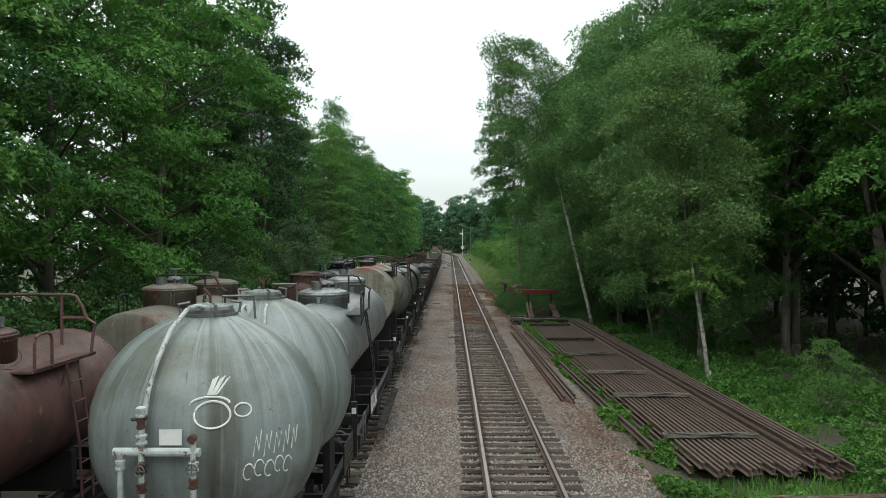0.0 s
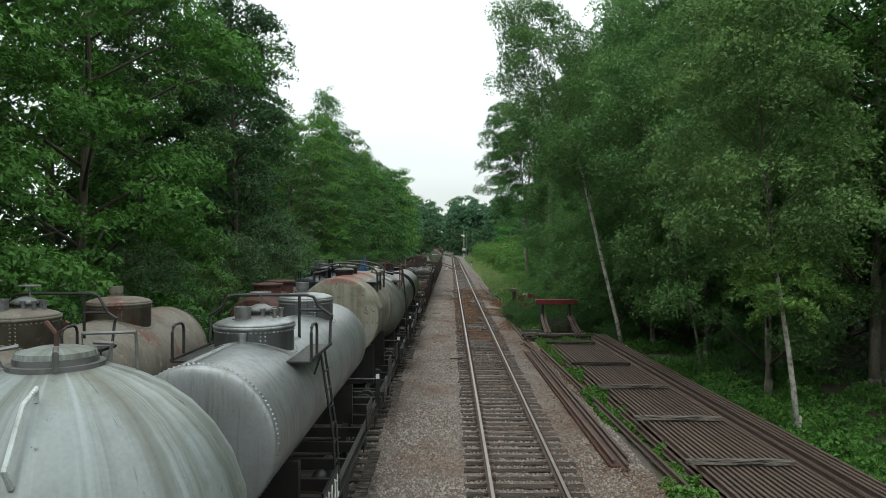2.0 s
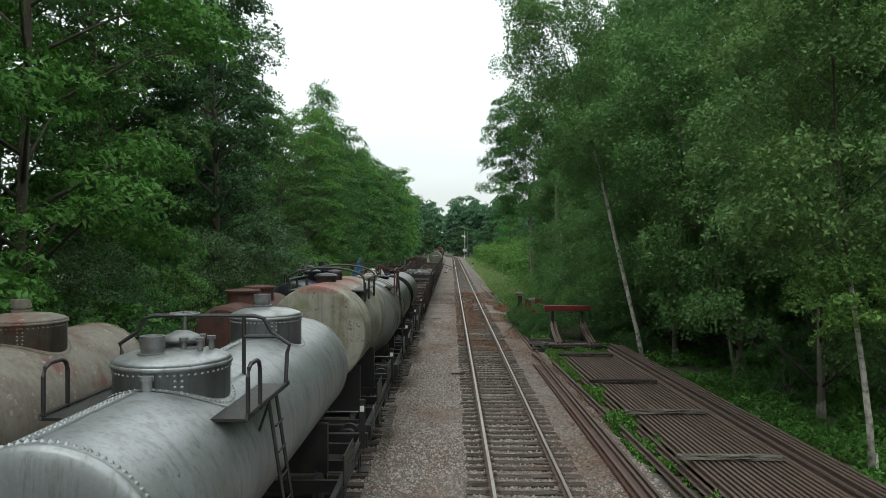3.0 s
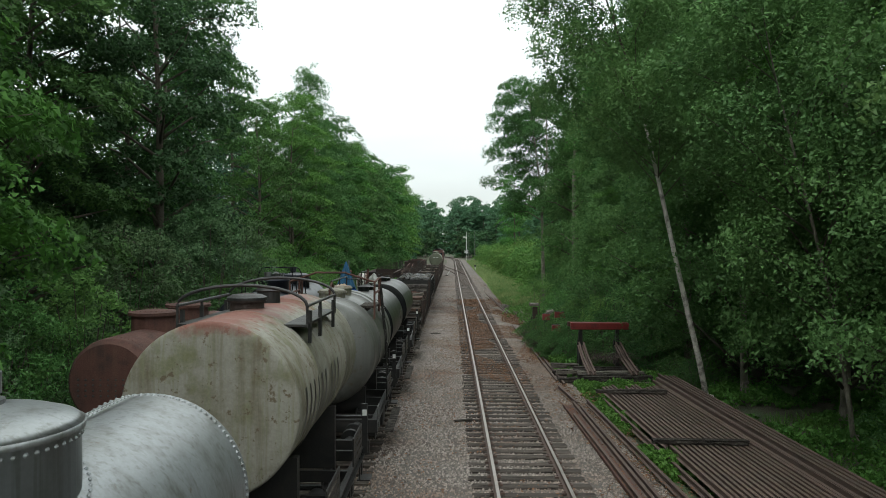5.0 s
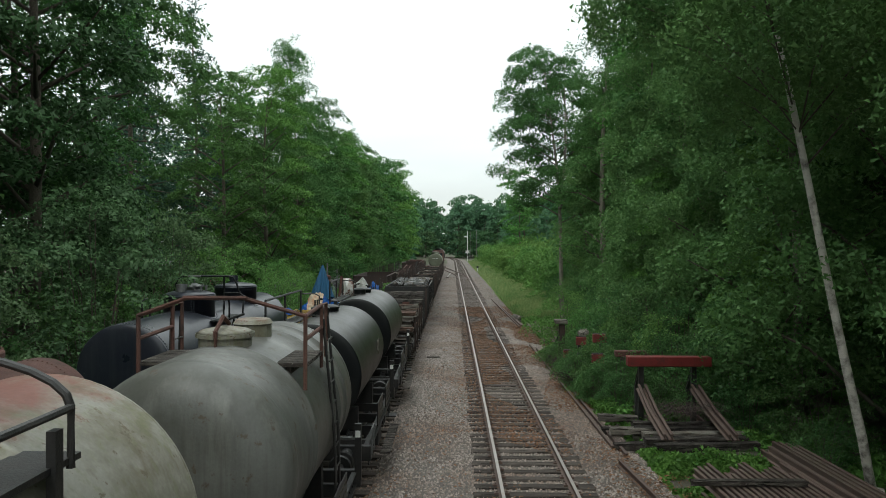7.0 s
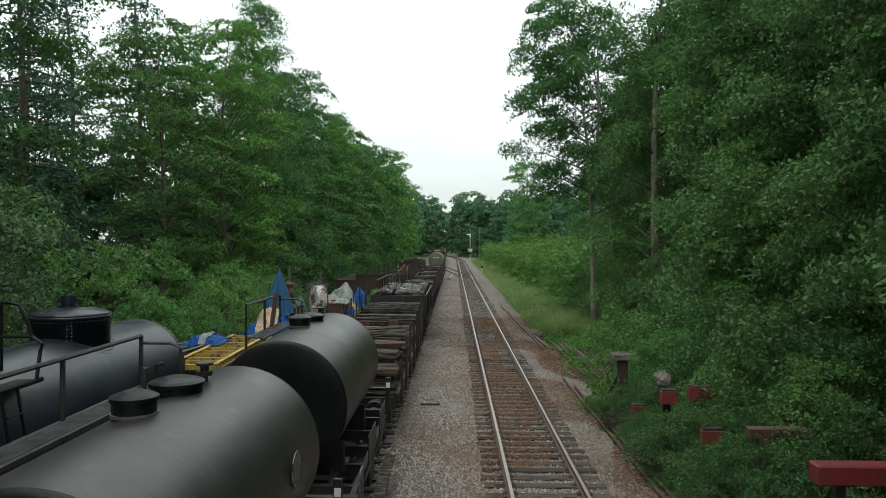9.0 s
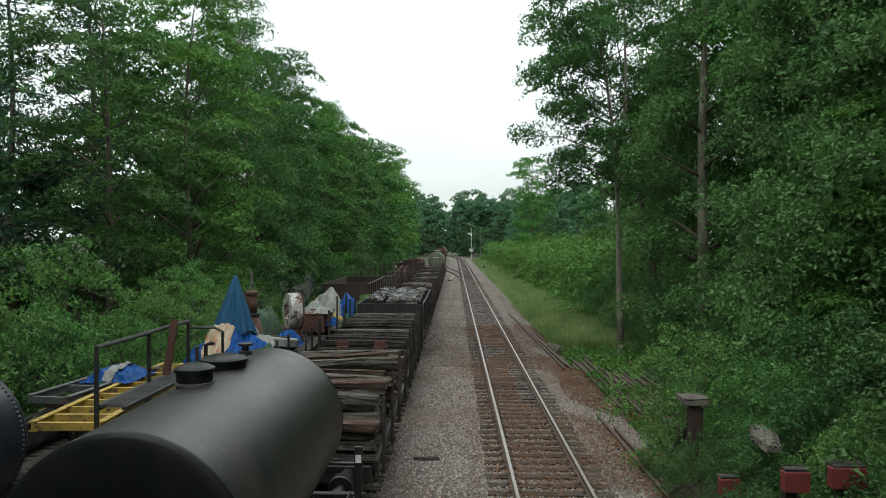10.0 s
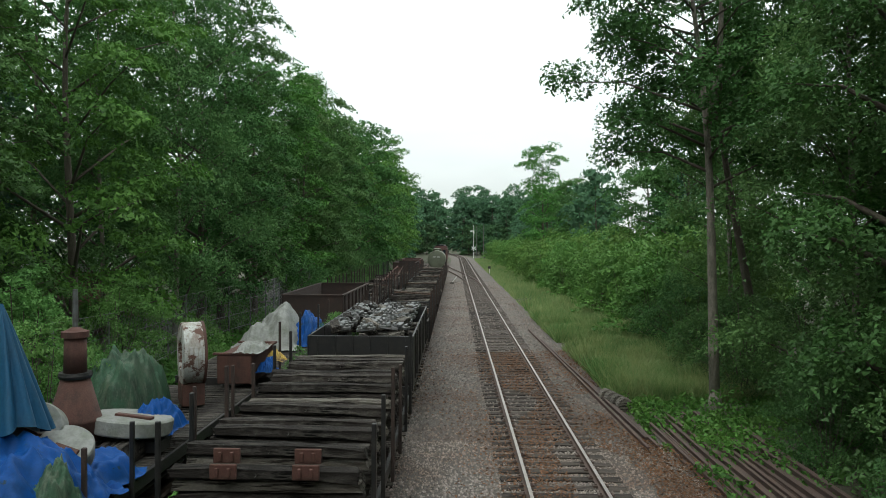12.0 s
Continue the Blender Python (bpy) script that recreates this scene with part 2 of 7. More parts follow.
M["maroon"] = surface("faded_maroon_paint", (0.1, 0.044, 0.038), 0.55, spots=(0.045, 0.028, 0.024), amount=0.95, scale=2.0, fine=34, bump=0.2, streak=(0.135, 0.085, 0.072), streak_amount=0.6, vary=0.15, drip=(0.03, 0.02, 0.018), flake=(0.17, 0.13, 0.1), flake_scale=5.0, flake_at=0.62)
M["brown_tank"] = surface("rusty_brown_paint", (0.15, 0.135, 0.11), 0.7, spots=(0.095, 0.07, 0.052), amount=0.9, scale=1.8, fine=30, bump=0.18, streak=(0.2, 0.19, 0.14), streak_amount=0.55, second=(0.12, 0.04, 0.03), second_scale=1.2, second_at=0.55, vary=0.12, drip=(0.06, 0.045, 0.035), flake=(0.23, 0.2, 0.16), flake_scale=5.0, flake_at=0.59)
M["navy"] = surface("dark_blue_paint", (0.012, 0.015, 0.024), 0.32, spots=(0.025, 0.028, 0.035), amount=0.6, scale=1.2, fine=20, bump=0.05, vary=0.08, streak=(0.05, 0.052, 0.054), streak_amount=0.35, flake=(0.07, 0.066, 0.062), flake_scale=4.0, flake_at=0.64, gloss=0.4)
M["iron"] = surface("dirty_black_iron", (0.013, 0.013, 0.013), 0.5, spots=(0.035, 0.03, 0.026), amount=0.6, scale=5, fine=50, bump=0.25, vary=0.2)
M["steel_grey"] = surface("galvanised_steel", (0.155, 0.16, 0.16), 0.5, 0.4, spots=(0.08, 0.072, 0.064), amount=0.8, scale=5, fine=40, bump=0.1, vary=0.12)
M["rust"] = surface("rust", (0.085, 0.036, 0.027), 0.85, spots=(0.045, 0.026, 0.021), amount=0.9, scale=3, fine=40, bump=0.4, vary=0.22, streak=(0.1, 0.05, 0.036), streak_amount=0.5, streak_size=4.0)
M["dark_rust"] = surface("dark_rust", (0.036, 0.024, 0.02), 0.85, spots=(0.06, 0.036, 0.028), amount=0.8, scale=3, fine=40, bump=0.4, vary=0.2)
M["red_paint"] = surface("faded_red_paint", (0.16, 0.016, 0.014), 0.6, spots=(0.08, 0.02, 0.016), amount=0.85, scale=4, fine=40, bump=0.2, vary=0.18, flake=(0.2, 0.14, 0.1), flake_scale=9.0, flake_at=0.63)
M["buffer_red"] = surface("old_buffer_red", (0.16, 0.022, 0.02), 0.7, spots=(0.07, 0.03, 0.025), amount=0.6, scale=5, fine=50, bump=0.3, vary=0.15)
M["yellow"] = surface("yellow_paint", (0.4, 0.27, 0.05), 0.7, spots=(0.2, 0.13, 0.05), amount=0.9, scale=3, fine=40, bump=0.2, vary=0.15, flake=(0.09, 0.06, 0.04), flake_scale=6.0, flake_at=0.56)
M["white_paint"] = surface("white_paint", (0.7, 0.7, 0.68), 0.7, spots=(0.5, 0.5, 0.47), amount=0.6, scale=5, fine=40, bump=0.1, vary=0.06)
M["blue_tarp"] = surface("blue_tarpaulin", (0.004, 0.058, 0.235), 0.55, spots=(0.006, 0.04, 0.13), amount=0.85, scale=2.0, fine=30, bump=0.12, vary=0.12, depth=0.02, gloss=0.15, flake=(0.02, 0.045, 0.07), flake_scale=5.0, flake_at=0.61)
M["green_tarp"] = surface("green_tarpaulin", (0.042, 0.095, 0.055), 0.65, gloss=0.25, spots=(0.028, 0.042, 0.03), amount=0.9, scale=2.5, fine=24, bump=0.2, vary=0.2, depth=0.03, streak=(0.12, 0.14, 0.1), streak_amount=0.7)
M["pale_tarp"] = surface("pale_tarpaulin", (0.4, 0.34, 0.25), 0.75, gloss=0.25, spots=(0.32, 0.13, 0.06), amount=0.9, scale=2.2, fine=24, bump=0.2, vary=0.15, depth=0.02, stretch=(2.2, 0.5, 1), flake=(0.12, 0.095, 0.07), flake_scale=5.0, flake_at=0.6)
M["grey_sheet"] = surface("grey_sheet", (0.24, 0.245, 0.23), 0.75, gloss=0.25, spots=(0.15, 0.16, 0.13), amount=0.9, scale=2.4, fine=14, bump=0.5, vary=0.18, depth=0.03)
M["parasol_cloth"] = surface("faded_blue_cloth", (0.016, 0.085, 0.17), 0.55, spots=(0.03, 0.09, 0.15), amount=0.8, scale=2.5, fine=30, bump=0.1, vary=0.1, gloss=0.25, streak=(0.012, 0.05, 0.1), streak_amount=0.6, streak_size=5.0)
M["peeled_white"] = surface("peeling_white_paint", (0.42, 0.43, 0.41), 0.8, spots=(0.25, 0.22, 0.18), amount=0.9, scale=3, fine=30, bump=0.3, vary=0.12, streak=(0.16, 0.1, 0.07), streak_amount=0.8, streak_size=4.0, flake=(0.1, 0.05, 0.035), flake_scale=4.0, flake_at=0.53)
M["olive"] = surface("olive_paint", (0.095, 0.105, 0.07), 0.7, spots=(0.06, 0.065, 0.045), amount=0.7, scale=1.5, fine=30, bump=0.1, vary=0.06)
M["bark"] = surface("bark", (0.085, 0.07, 0.055), 1.0, spots=(0.06, 0.065, 0.035), amount=0.8, scale=3, fine=30, bump=1.0, vary=0.25, depth=0.03)
M["grey_bark"] = surface("grey_bark", (0.19, 0.17, 0.14), 1.0, spots=(0.07, 0.075, 0.05), amount=0.9, scale=3.5, fine=26, bump=1.0, vary=0.25, depth=0.03, stretch=(1, 1, 0.4))
M["birch_bark"] = surface("birch_bark", (0.5, 0.48, 0.43), 0.9, spots=(0.09, 0.08, 0.07), amount=1.0, scale=4.5, fine=30, bump=0.4, vary=0.12)
M["brick"] = surface("brick", (0.2, 0.12, 0.09), 0.9, spots=(0.15, 0.09, 0.07), amount=0.6, scale=4, fine=30, bump=0.4, vary=0.12)
M["roof_tile"] = surface("pale_roof", (0.4, 0.4, 0.39), 0.8, spots=(0.25, 0.26, 0.22), amount=0.6, scale=2, fine=20, bump=0.3, vary=0.1)
M["glass"] = surface("dark_glass", (0.02, 0.025, 0.03), 0.08, fine=10, bump=0.0, vary=0.02)
M["oak"] = leafage("oak_leaves", (0.031, 0.082, 0.023), (0.08, 0.185, 0.046))
M["dark_oak"] = leafage("dark_oak_leaves", (0.022, 0.055, 0.02), (0.05, 0.115, 0.038))
M["maple"] = leafage("maple_leaves", (0.04, 0.11, 0.022), (0.105, 0.25, 0.044))
M["birch"] = leafage("birch_leaves", (0.05, 0.118, 0.036), (0.135, 0.255, 0.078))
M["hedge"] = leafage("hedge_leaves", (0.05, 0.12, 0.026), (0.122, 0.245, 0.052))
M["shrub"] = leafage("shrub_leaves", (0.038, 0.095, 0.03), (0.092, 0.2, 0.056))
M["willow"] = leafage("willow_leaves", (0.055, 0.105, 0.045), (0.115, 0.200, 0.085))
M["sapling"] = leafage("sapling_leaves", (0.062, 0.15, 0.038), (0.15, 0.31, 0.08))
M["tuft"] = leafage("tuft_leaves", (0.085, 0.19, 0.045), (0.19, 0.36, 0.09))
M["weeds"] = leafage("weed_leaves", (0.042, 0.118, 0.022), (0.125, 0.275, 0.055))
M["needles"] = leafage("spruce_needles", (0.021, 0.055, 0.034), (0.053, 0.115, 0.067), 0.15)
M["grass"] = leafage("grass_blades", (0.075, 0.19, 0.045), (0.3, 0.34, 0.145), 0.35, 0.012)
M["leaf_litter"] = leafage("dry_leaves", (0.08, 0.042, 0.024), (0.24, 0.125, 0.068), 0.1)
# distance haze is mixed into this leaf colour, making it paler and bluer
M["far"] = leafage("hazy_far_leaves", (0.040, 0.100, 0.055), (0.085, 0.185, 0.085))


# ---- tools for building ----
def setting(name, data, label, category):
    return tagged(new(name, data), label, category, kind="structure")


def thing(name, label, category, at=(0, 0, 0), group="", turn=0):
    ob = new(name)
    ob.matrix_basis = pose(*at, 0, 0, turn)
    ob.empty_display_size = 0.3
    return tagged(ob, label, category, group)


def mesh_of(name, bm, material, smooth=False):
    me = bpy.data.meshes.new(name)
    bmesh.ops.recalc_face_normals(bm, faces=bm.faces)
    bm.to_mesh(me)
    bm.free()
    me.materials.append(material)
    if smooth:
        me.shade_smooth()
    return me


def part(name, bm, material, parent, label="", smooth=False):
    """One mesh object under a thing or under a part; bm is in the thing's own metres."""
    ob = new(name, bm if isinstance(bm, bpy.types.Mesh) else mesh_of(name, bm, material, smooth))
    ob.parent = parent
    if label:
        ob["label"] = label
    return ob


def box(bm, centre, size, turn=(0, 0, 0), bevel=0.0):
    r = bmesh.ops.create_cube(bm, size=1.0, matrix=pose(*centre, *turn) @ Matrix.Diagonal((*size, 1)))
    if bevel:
        edges = list({e for v in r["verts"] for e in v.link_edges})
        bmesh.ops.bevel(bm, geom=edges, offset=bevel, segments=1, affect="EDGES")
    return bm


def boxes(*items, bevel=0.0):
    bm = bmesh.new()
    for it in items:
        box(bm, *it, bevel=bevel)
    return bm


def lathe(bm, profile, axis="z", seg=24, at=(0, 0, 0), arc=(0, 360), caps=True):
    """Turns (along, radius) pairs round an axis through at."""
    whole = arc[1] - arc[0] >= 360
    n = seg if whole else seg + 1
    rings = []
    for along, rad in profile:
        ring = []
        for i in range(n):
            a = radians(arc[0] + (arc[1] - arc[0]) * i / seg)
            c, s = rad * math.cos(a), rad * math.sin(a)
            p = {"z": (c, s, along), "y": (c, along, s), "x": (along, c, s)}[axis]
            ring.append(bm.verts.new((p[0] + at[0], p[1] + at[1], p[2] + at[2])))
        rings.append(ring)
    for a, b in zip(rings, rings[1:]):
        for i in range(n if whole else n - 1):
            j = (i + 1) % n
            bm.faces.new((a[i], a[j], b[j], b[i]))
    if whole and caps:
        for ring, (along, rad) in ((rings[0], profile[0]), (rings[-1], profile[-1])):
            if rad > 1e-3:
                bm.faces.new(ring)
    return bm


def tube(bm, points, rad, seg=6, taper=None):
    """A pipe along points; taper: the radius at its end."""
    pts = [Vector(p) for p in points]
    rings = []
    for i, p in enumerate(pts):
        d = (pts[min(i + 1, len(pts) - 1)] - pts[max(i - 1, 0)]).normalized()
        u = d.cross(Vector((0, 0, 1)) if abs(d.z) < 0.9 else Vector((1, 0, 0))).normalized()
        v = d.cross(u)
        r = rad if taper is None else rad + (taper - rad) * i / (len(pts) - 1)
        rings.append([bm.verts.new(p + (u * math.cos(2 * math.pi * k / seg) + v * math.sin(2 * math.pi * k / seg)) * r) for k in range(seg)])
    for a, b in zip(rings, rings[1:]):
        for i in range(seg):
            bm.faces.new((a[i], a[(i + 1) % seg], b[(i + 1) % seg], b[i]))
    bm.faces.new(rings[0])
    bm.faces.new(rings[-1])
    return bm


def tubes(*runs, rad=0.02, seg=6):
    bm = bmesh.new()
    for run in runs:
        tube(bm, run, rad, seg)
    return bm


def turned(profile, axis="z", seg=24, at=(0, 0, 0)):
    return lathe(bmesh.new(), profile, axis, seg, at)


def studs(points, rad, out=None):
    """Rivet heads: low six-sided domes at points, each with its outward direction."""
    bm = bmesh.new()
    for p, d in points:
        p, d = Vector(p), Vector(d).normalized()
        u = d.cross(Vector((0, 0, 1)) if abs(d.z) < 0.9 else Vector((1, 0, 0))).normalized()
        v = d.cross(u)
        ring = [bm.verts.new(p + (u * math.cos(k * math.pi / 3) + v * math.sin(k * math.pi / 3)) * rad) for k in range(6)]
        top = bm.verts.new(p + d * rad * 0.8)
        for k in range(6):
            bm.faces.new((ring[k], ring[(k + 1) % 6], top))
    return bm


def quads(name, verts, material):
    """A mesh of separate faces of k corners from an (n, k, 3) array."""
    n, k = verts.shape[:2]
    me = bpy.data.meshes.new(name)
    me.vertices.add(k * n)
    me.vertices.foreach_set("co", np.ascontiguousarray(verts, dtype=np.float32).ravel())
    me.loops.add(k * n)
    me.loops.foreach_set("vertex_index", np.arange(k * n, dtype=np.int32))
    me.polygons.add(n)
    me.polygons.foreach_set("loop_start", np.arange(0, k * n, k, dtype=np.int32))
    me.polygons.foreach_set("loop_total", np.full(n, k, dtype=np.int32))
    me.update(calc_edges=True)
    me.materials.append(material)
    return me


def leaves(name, centres, size, material, rng, flat=0.5, vary=0.35, facing=None, small=False):
    """Leaves at the centres, of four corners or, where small, of three, turned at random, or along facing when flat is near 1; size may differ from leaf to leaf."""
    n = len(centres)
    up = rng.normal(size=(n, 3)) * (1 - flat) + (np.array([0, 0, 1.0]) if facing is None else facing) * flat
    up /= np.linalg.norm(up, axis=1)[:, None] + 1e-9
    a = rng.normal(size=(n, 3))
    u = np.cross(up, a)
    u /= np.linalg.norm(u, axis=1)[:, None] + 1e-9
    v = np.cross(up, u)
    s = size * (1 + vary * rng.normal(size=(n, 1))).clip(0.5, 1.4)
    if small:
        return quads(name, np.stack([centres + u * s * 0.7, centres - u * s * 0.5 + v * s * 0.37, centres - u * s * 0.5 - v * s * 0.37], axis=1), material)
    fold = up * s * 0.12
    q = np.stack([centres + u * s * 0.62 - fold, centres + v * s * 0.36 + fold, centres - u * s * 0.62 - fold, centres - v * s * 0.36 + fold], axis=1)
    return quads(name, q, material)


# ---- ground ----
def ripple(x, y, s):
    return noise.noise(Vector((x * s, y * s, 0.3)))


def ground_height(x, y):
    h = -0.12
    if x > 2.7:
        w = min(1.0, (x - 2.7) / 2.0)
        h += w * (0.1 * ripple(x, y, 0.35) + 0.05 * ripple(x, y, 1.1))
    if x < -11:
        w = min(1.0, (-11 - x) / 2.0)
        h += w * (0.25 + 0.15 * ripple(x, y, 0.25))
    return h


def sheet(name, xs, ys, height, material):
    bm = bmesh.new()
    grid = [[bm.verts.new((x, y, height(x, y))) for x in xs] for y in ys]
    for a, b in zip(grid, grid[1:]):
        for i in range(len(xs) - 1):
            bm.faces.new((a[i], a[i + 1], b[i + 1], b[i]))
    return mesh_of(name, bm, material, True)


def steps(lo, hi, step):
    return [lo + (hi - lo) * i / max(1, round((hi - lo) / step)) for i in range(max(1, round((hi - lo) / step)) + 1)]


xs = [-900, -300, -120, -60, -40] + steps(-30, 30, 0.8) + [40, 60, 120, 300, 900]
ys = [-600, -200, -80, -40] + steps(-20, 120, 1.0) + steps(124, 300, 6) + [340, 420, 600, 1500]
setting("ground", sheet("ground", xs, ys, ground_height, M["soil"]), "dark woodland soil with moss and low weeds", "ground")


def line_x(y):
    """The middle of the running track; it bends away to the left far off."""
    return -0.0007 * max(0.0, y - 245) ** 2


def bed_height(x, y):
    edge = max(0.0, abs(x - line_x(y)) - 2.3) if x > 0 else 0
    h = 0.015 * ripple(x, y, 1.7) - 0.02
    if x > 2.2:
        h -= 0.1 * (x - 2.2)
    if x < -3.6:
        h -= 0.03
    return h


setting("ballast_bed", sheet("ballast_bed", steps(-11.2, 3.3, 0.3), steps(-25, 130, 0.5) + steps(132, 216, 4), bed_height, M["ballast"]),
        "brownish grey crushed stone ballast with dry leaves", "ballast")

bm = bmesh.new()
prev = None
for y in steps(216, 420, 6):
    row = [bm.verts.new((line_x(y) + a, y, z)) for a, z in ((-3.6, -0.14), (-2.4, -0.02), (2.4, -0.02), (3.4, -0.14))]
    if prev:
        for i in range(3):
            bm.faces.new((prev[i], prev[i + 1], row[i + 1], row[i]))
    prev = row
setting("ballast_bed_far", mesh_of("ballast_bed_far", bm, M["ballast"]), "stone ballast of the line where it bends away", "ballast")

# ---- the tracks ----
RAIL = [(-0.07, 0), (0.07, 0), (0.07, 0.012), (0.012, 0.03), (0.01, 0.11), (0.036, 0.12), (0.036, 0.15), (-0.036, 0.15), (-0.036, 0.12), (-0.01, 0.11), (-0.012, 0.03), (-0.07, 0.012)]


def rail_mesh(name, path, material, scale=1.0):
    """A rail along (x, y, z) points of its foot."""
    bm = bmesh.new()
    rings = []
    pts = [Vector(p) for p in path]
    for i, p in enumerate(pts):
        d = pts[min(i + 1, len(pts) - 1)] - pts[max(i - 1, 0)]
        side = Vector((d.y, -d.x, 0)).normalized()
        rings.append([bm.verts.new(p + side * a * scale + Vector((0, 0, b * scale))) for a, b in RAIL])
    n = len(RAIL)
    for a, b in zip(rings, rings[1:]):
        for i in range(n):
            bm.faces.new((a[i], a[(i + 1) % n], b[(i + 1) % n], b[i]))
    bm.faces.new(rings[0])
    bm.faces.new(rings[-1])
    return mesh_of(name, bm, material)


def running_rail(off, centre, y0, y1, parent, step=6.0):
    ys_ = steps(y0, y1, step)
    rail = part("rail", rail_mesh("rail", [(centre(y) + off, y, 0.02) for y in ys_], M["rail_rust"]), None, parent)
    bm = bmesh.new()
    prev = None
    for y in ys_:
        c = centre(y) + off
        pair = [bm.verts.new((c - 0.034, y, 0.173)), bm.verts.new((c + 0.034, y, 0.173)), bm.verts.new((c + 0.034, y, 0.169)), bm.verts.new((c - 0.034, y, 0.169))]
        if prev:
            for i in range(4):
                bm.faces.new((prev[i], prev[(i + 1) % 4], pair[(i + 1) % 4], pair[i]))
        prev = pair
    part("running_surface", bm, M["rail_top"], rail, "shiny worn rail head")


main_track = tagged(new("running_track"), "single railway track on worn timber sleepers", "railway track", kind="structure")
for off in (-0.7525, 0.7525):
    running_rail(off, line_x, -20, 400, main_track)
train_x, siding_x = -4.75, -8.7
side_track = tagged(new("siding_track"), "rusty siding track under the tank wagons", "railway track", kind="structure")
far_track = tagged(new("outer_siding_track"), "rusty outer siding track under the goods wagons", "railway track", kind="structure")
for tr, cx in ((side_track, train_x), (far_track, siding_x)):
    for off in (-0.7525, 0.7525):
        part("rail", rail_mesh("rail", [(cx + off, -12, 0.02), (cx + off, 230, 0.02)], M["rail_rust"]), None, tr)

# ---- wagons ----
def buffer_at(parent, x, y, z, way):
    b = part("buffer", turned([(0, 0.11), (0.28 * way, 0.11), (0.28 * way, 0.075), (0.5 * way, 0.075)], "y", 12, (x, y, z)), M["iron"], parent)
    part("buffer_head", turned([(0.5 * way, 0.2), (0.54 * way, 0.22), (0.56 * way, 0.19), (0.57 * way, 0.02)], "y", 16, (x, y, z)), M["iron"], b)


def underframe(wagon, half, wide=1.2, z=1.02, axles=None, colour="iron"):
    """Sole bars, headstocks, cross members, wheels, springs, axle guards and buffers of a two-axle wagon of the given half length."""
    for s in (-1, 1):
        bm = boxes(((s * wide, 0, z), (0.025, half * 2, 0.24)), ((s * (wide + 0.03), 0, z + 0.11), (0.09, half * 2, 0.018)), ((s * (wide + 0.03), 0, z - 0.11), (0.09, half * 2, 0.018)))
        part("sole_bar", bm, M[colour], wagon)
        part("headstock", boxes(((0, s * half, z), (wide * 2 + 0.3, 0.12, 0.3)), bevel=0.01), M[colour], wagon)
        for x in (-0.875, 0.875):
            buffer_at(wagon, x, s * (half + 0.06), z, s)
        bm = bmesh.new()
        tube(bm, [(0, s * (half + 0.06), z), (0, s * (half + 0.28), z - 0.02), (0.0, s * (half + 0.34), z - 0.1), (0, s * (half + 0.26), z - 0.17)], 0.035, 6)
        part("coupling_hook", bm, M["iron"], wagon)
        part("step_iron", boxes(((s * (wide + 0.1), half - 0.35, 0.5), (0.26, 0.36, 0.03)), ((s * (wide + 0.02), half - 0.5, 0.72), (0.03, 0.04, 0.46)), ((s * (wide + 0.02), half - 0.2, 0.72), (0.03, 0.04, 0.46))), M["iron"], wagon)
        part("brake_rigging", tubes([(s * 0.9, -half * 0.5, 0.55), (s * 0.9, half * 0.5, 0.5)], [(s * 1.1, 0, 0.85), (s * 1.1, 0.1, 0.4), (s * 1.1, half * 0.45, 0.42)], rad=0.028), M["iron"], wagon)
    cross = mesh_of("cross_member", boxes(((0, 0, 0), (wide * 2 - 0.05, 0.09, 0.2))), M[colour])
    for y in steps(-half + 0.6, half - 0.6, 1.1):
        part("cross_member", cross, None, wagon).matrix_basis = pose(0, y, z)
    a = axles or half * 0.56
    for y in (-a, a):
        ax = part("axle", turned([(-1.08, 0.06), (1.08, 0.06)], "x", 8, (0, y, 0.64)), M["iron"], wagon)
        for s in (-1, 1):
            w = [(s * 0.69, 0.1), (s * 0.69, 0.5), (s * 0.72, 0.5), (s * 0.725, 0.47), (s * 0.82, 0.465), (s * 0.82, 0.4), (s * 0.77, 0.38), (s * 0.76, 0.16), (s * 0.82, 0.14), (s * 0.83, 0.03)]
            part("wheel", turned(w, "x", 24, (0, y, 0.64)), M["iron"], wagon, "rusty spoked wheel")
            part("axle_box", boxes(((s * 1.08, y, 0.64), (0.26, 0.28, 0.28)), ((s * 1.2, y, 0.64), (0.04, 0.2, 0.2)), bevel=0.03), M["iron"], wagon)
            bm = bmesh.new()
            for k in range(5):
                w_ = 1.15 - 0.2 * k
                box(bm, (s * 1.1, y, 0.88 - 0.022 * k), (0.09, w_, 0.018))
            part("leaf_spring", bm, M["iron"], wagon)
            bm = bmesh.new()
            for d in (-0.2, 0.2):
                box(bm, (s * (wide - 0.02), y + d, 0.72), (0.02, 0.07, 0.42))
            box(bm, (s * (wide - 0.02), y, 0.48), (0.02, 0.48, 0.05))
            part("axle_guard", bm, M["iron"], wagon)


def ring_rivets(y, R, zc, n=90, rad=0.016, face=0.0):
    pts = []
    for i in range(n):
        a = 2 * math.pi * i / n
        d = Vector((math.cos(a), face, math.sin(a)))
        pts.append(((R * d.x, y, zc + R * d.z), d))
    return pts


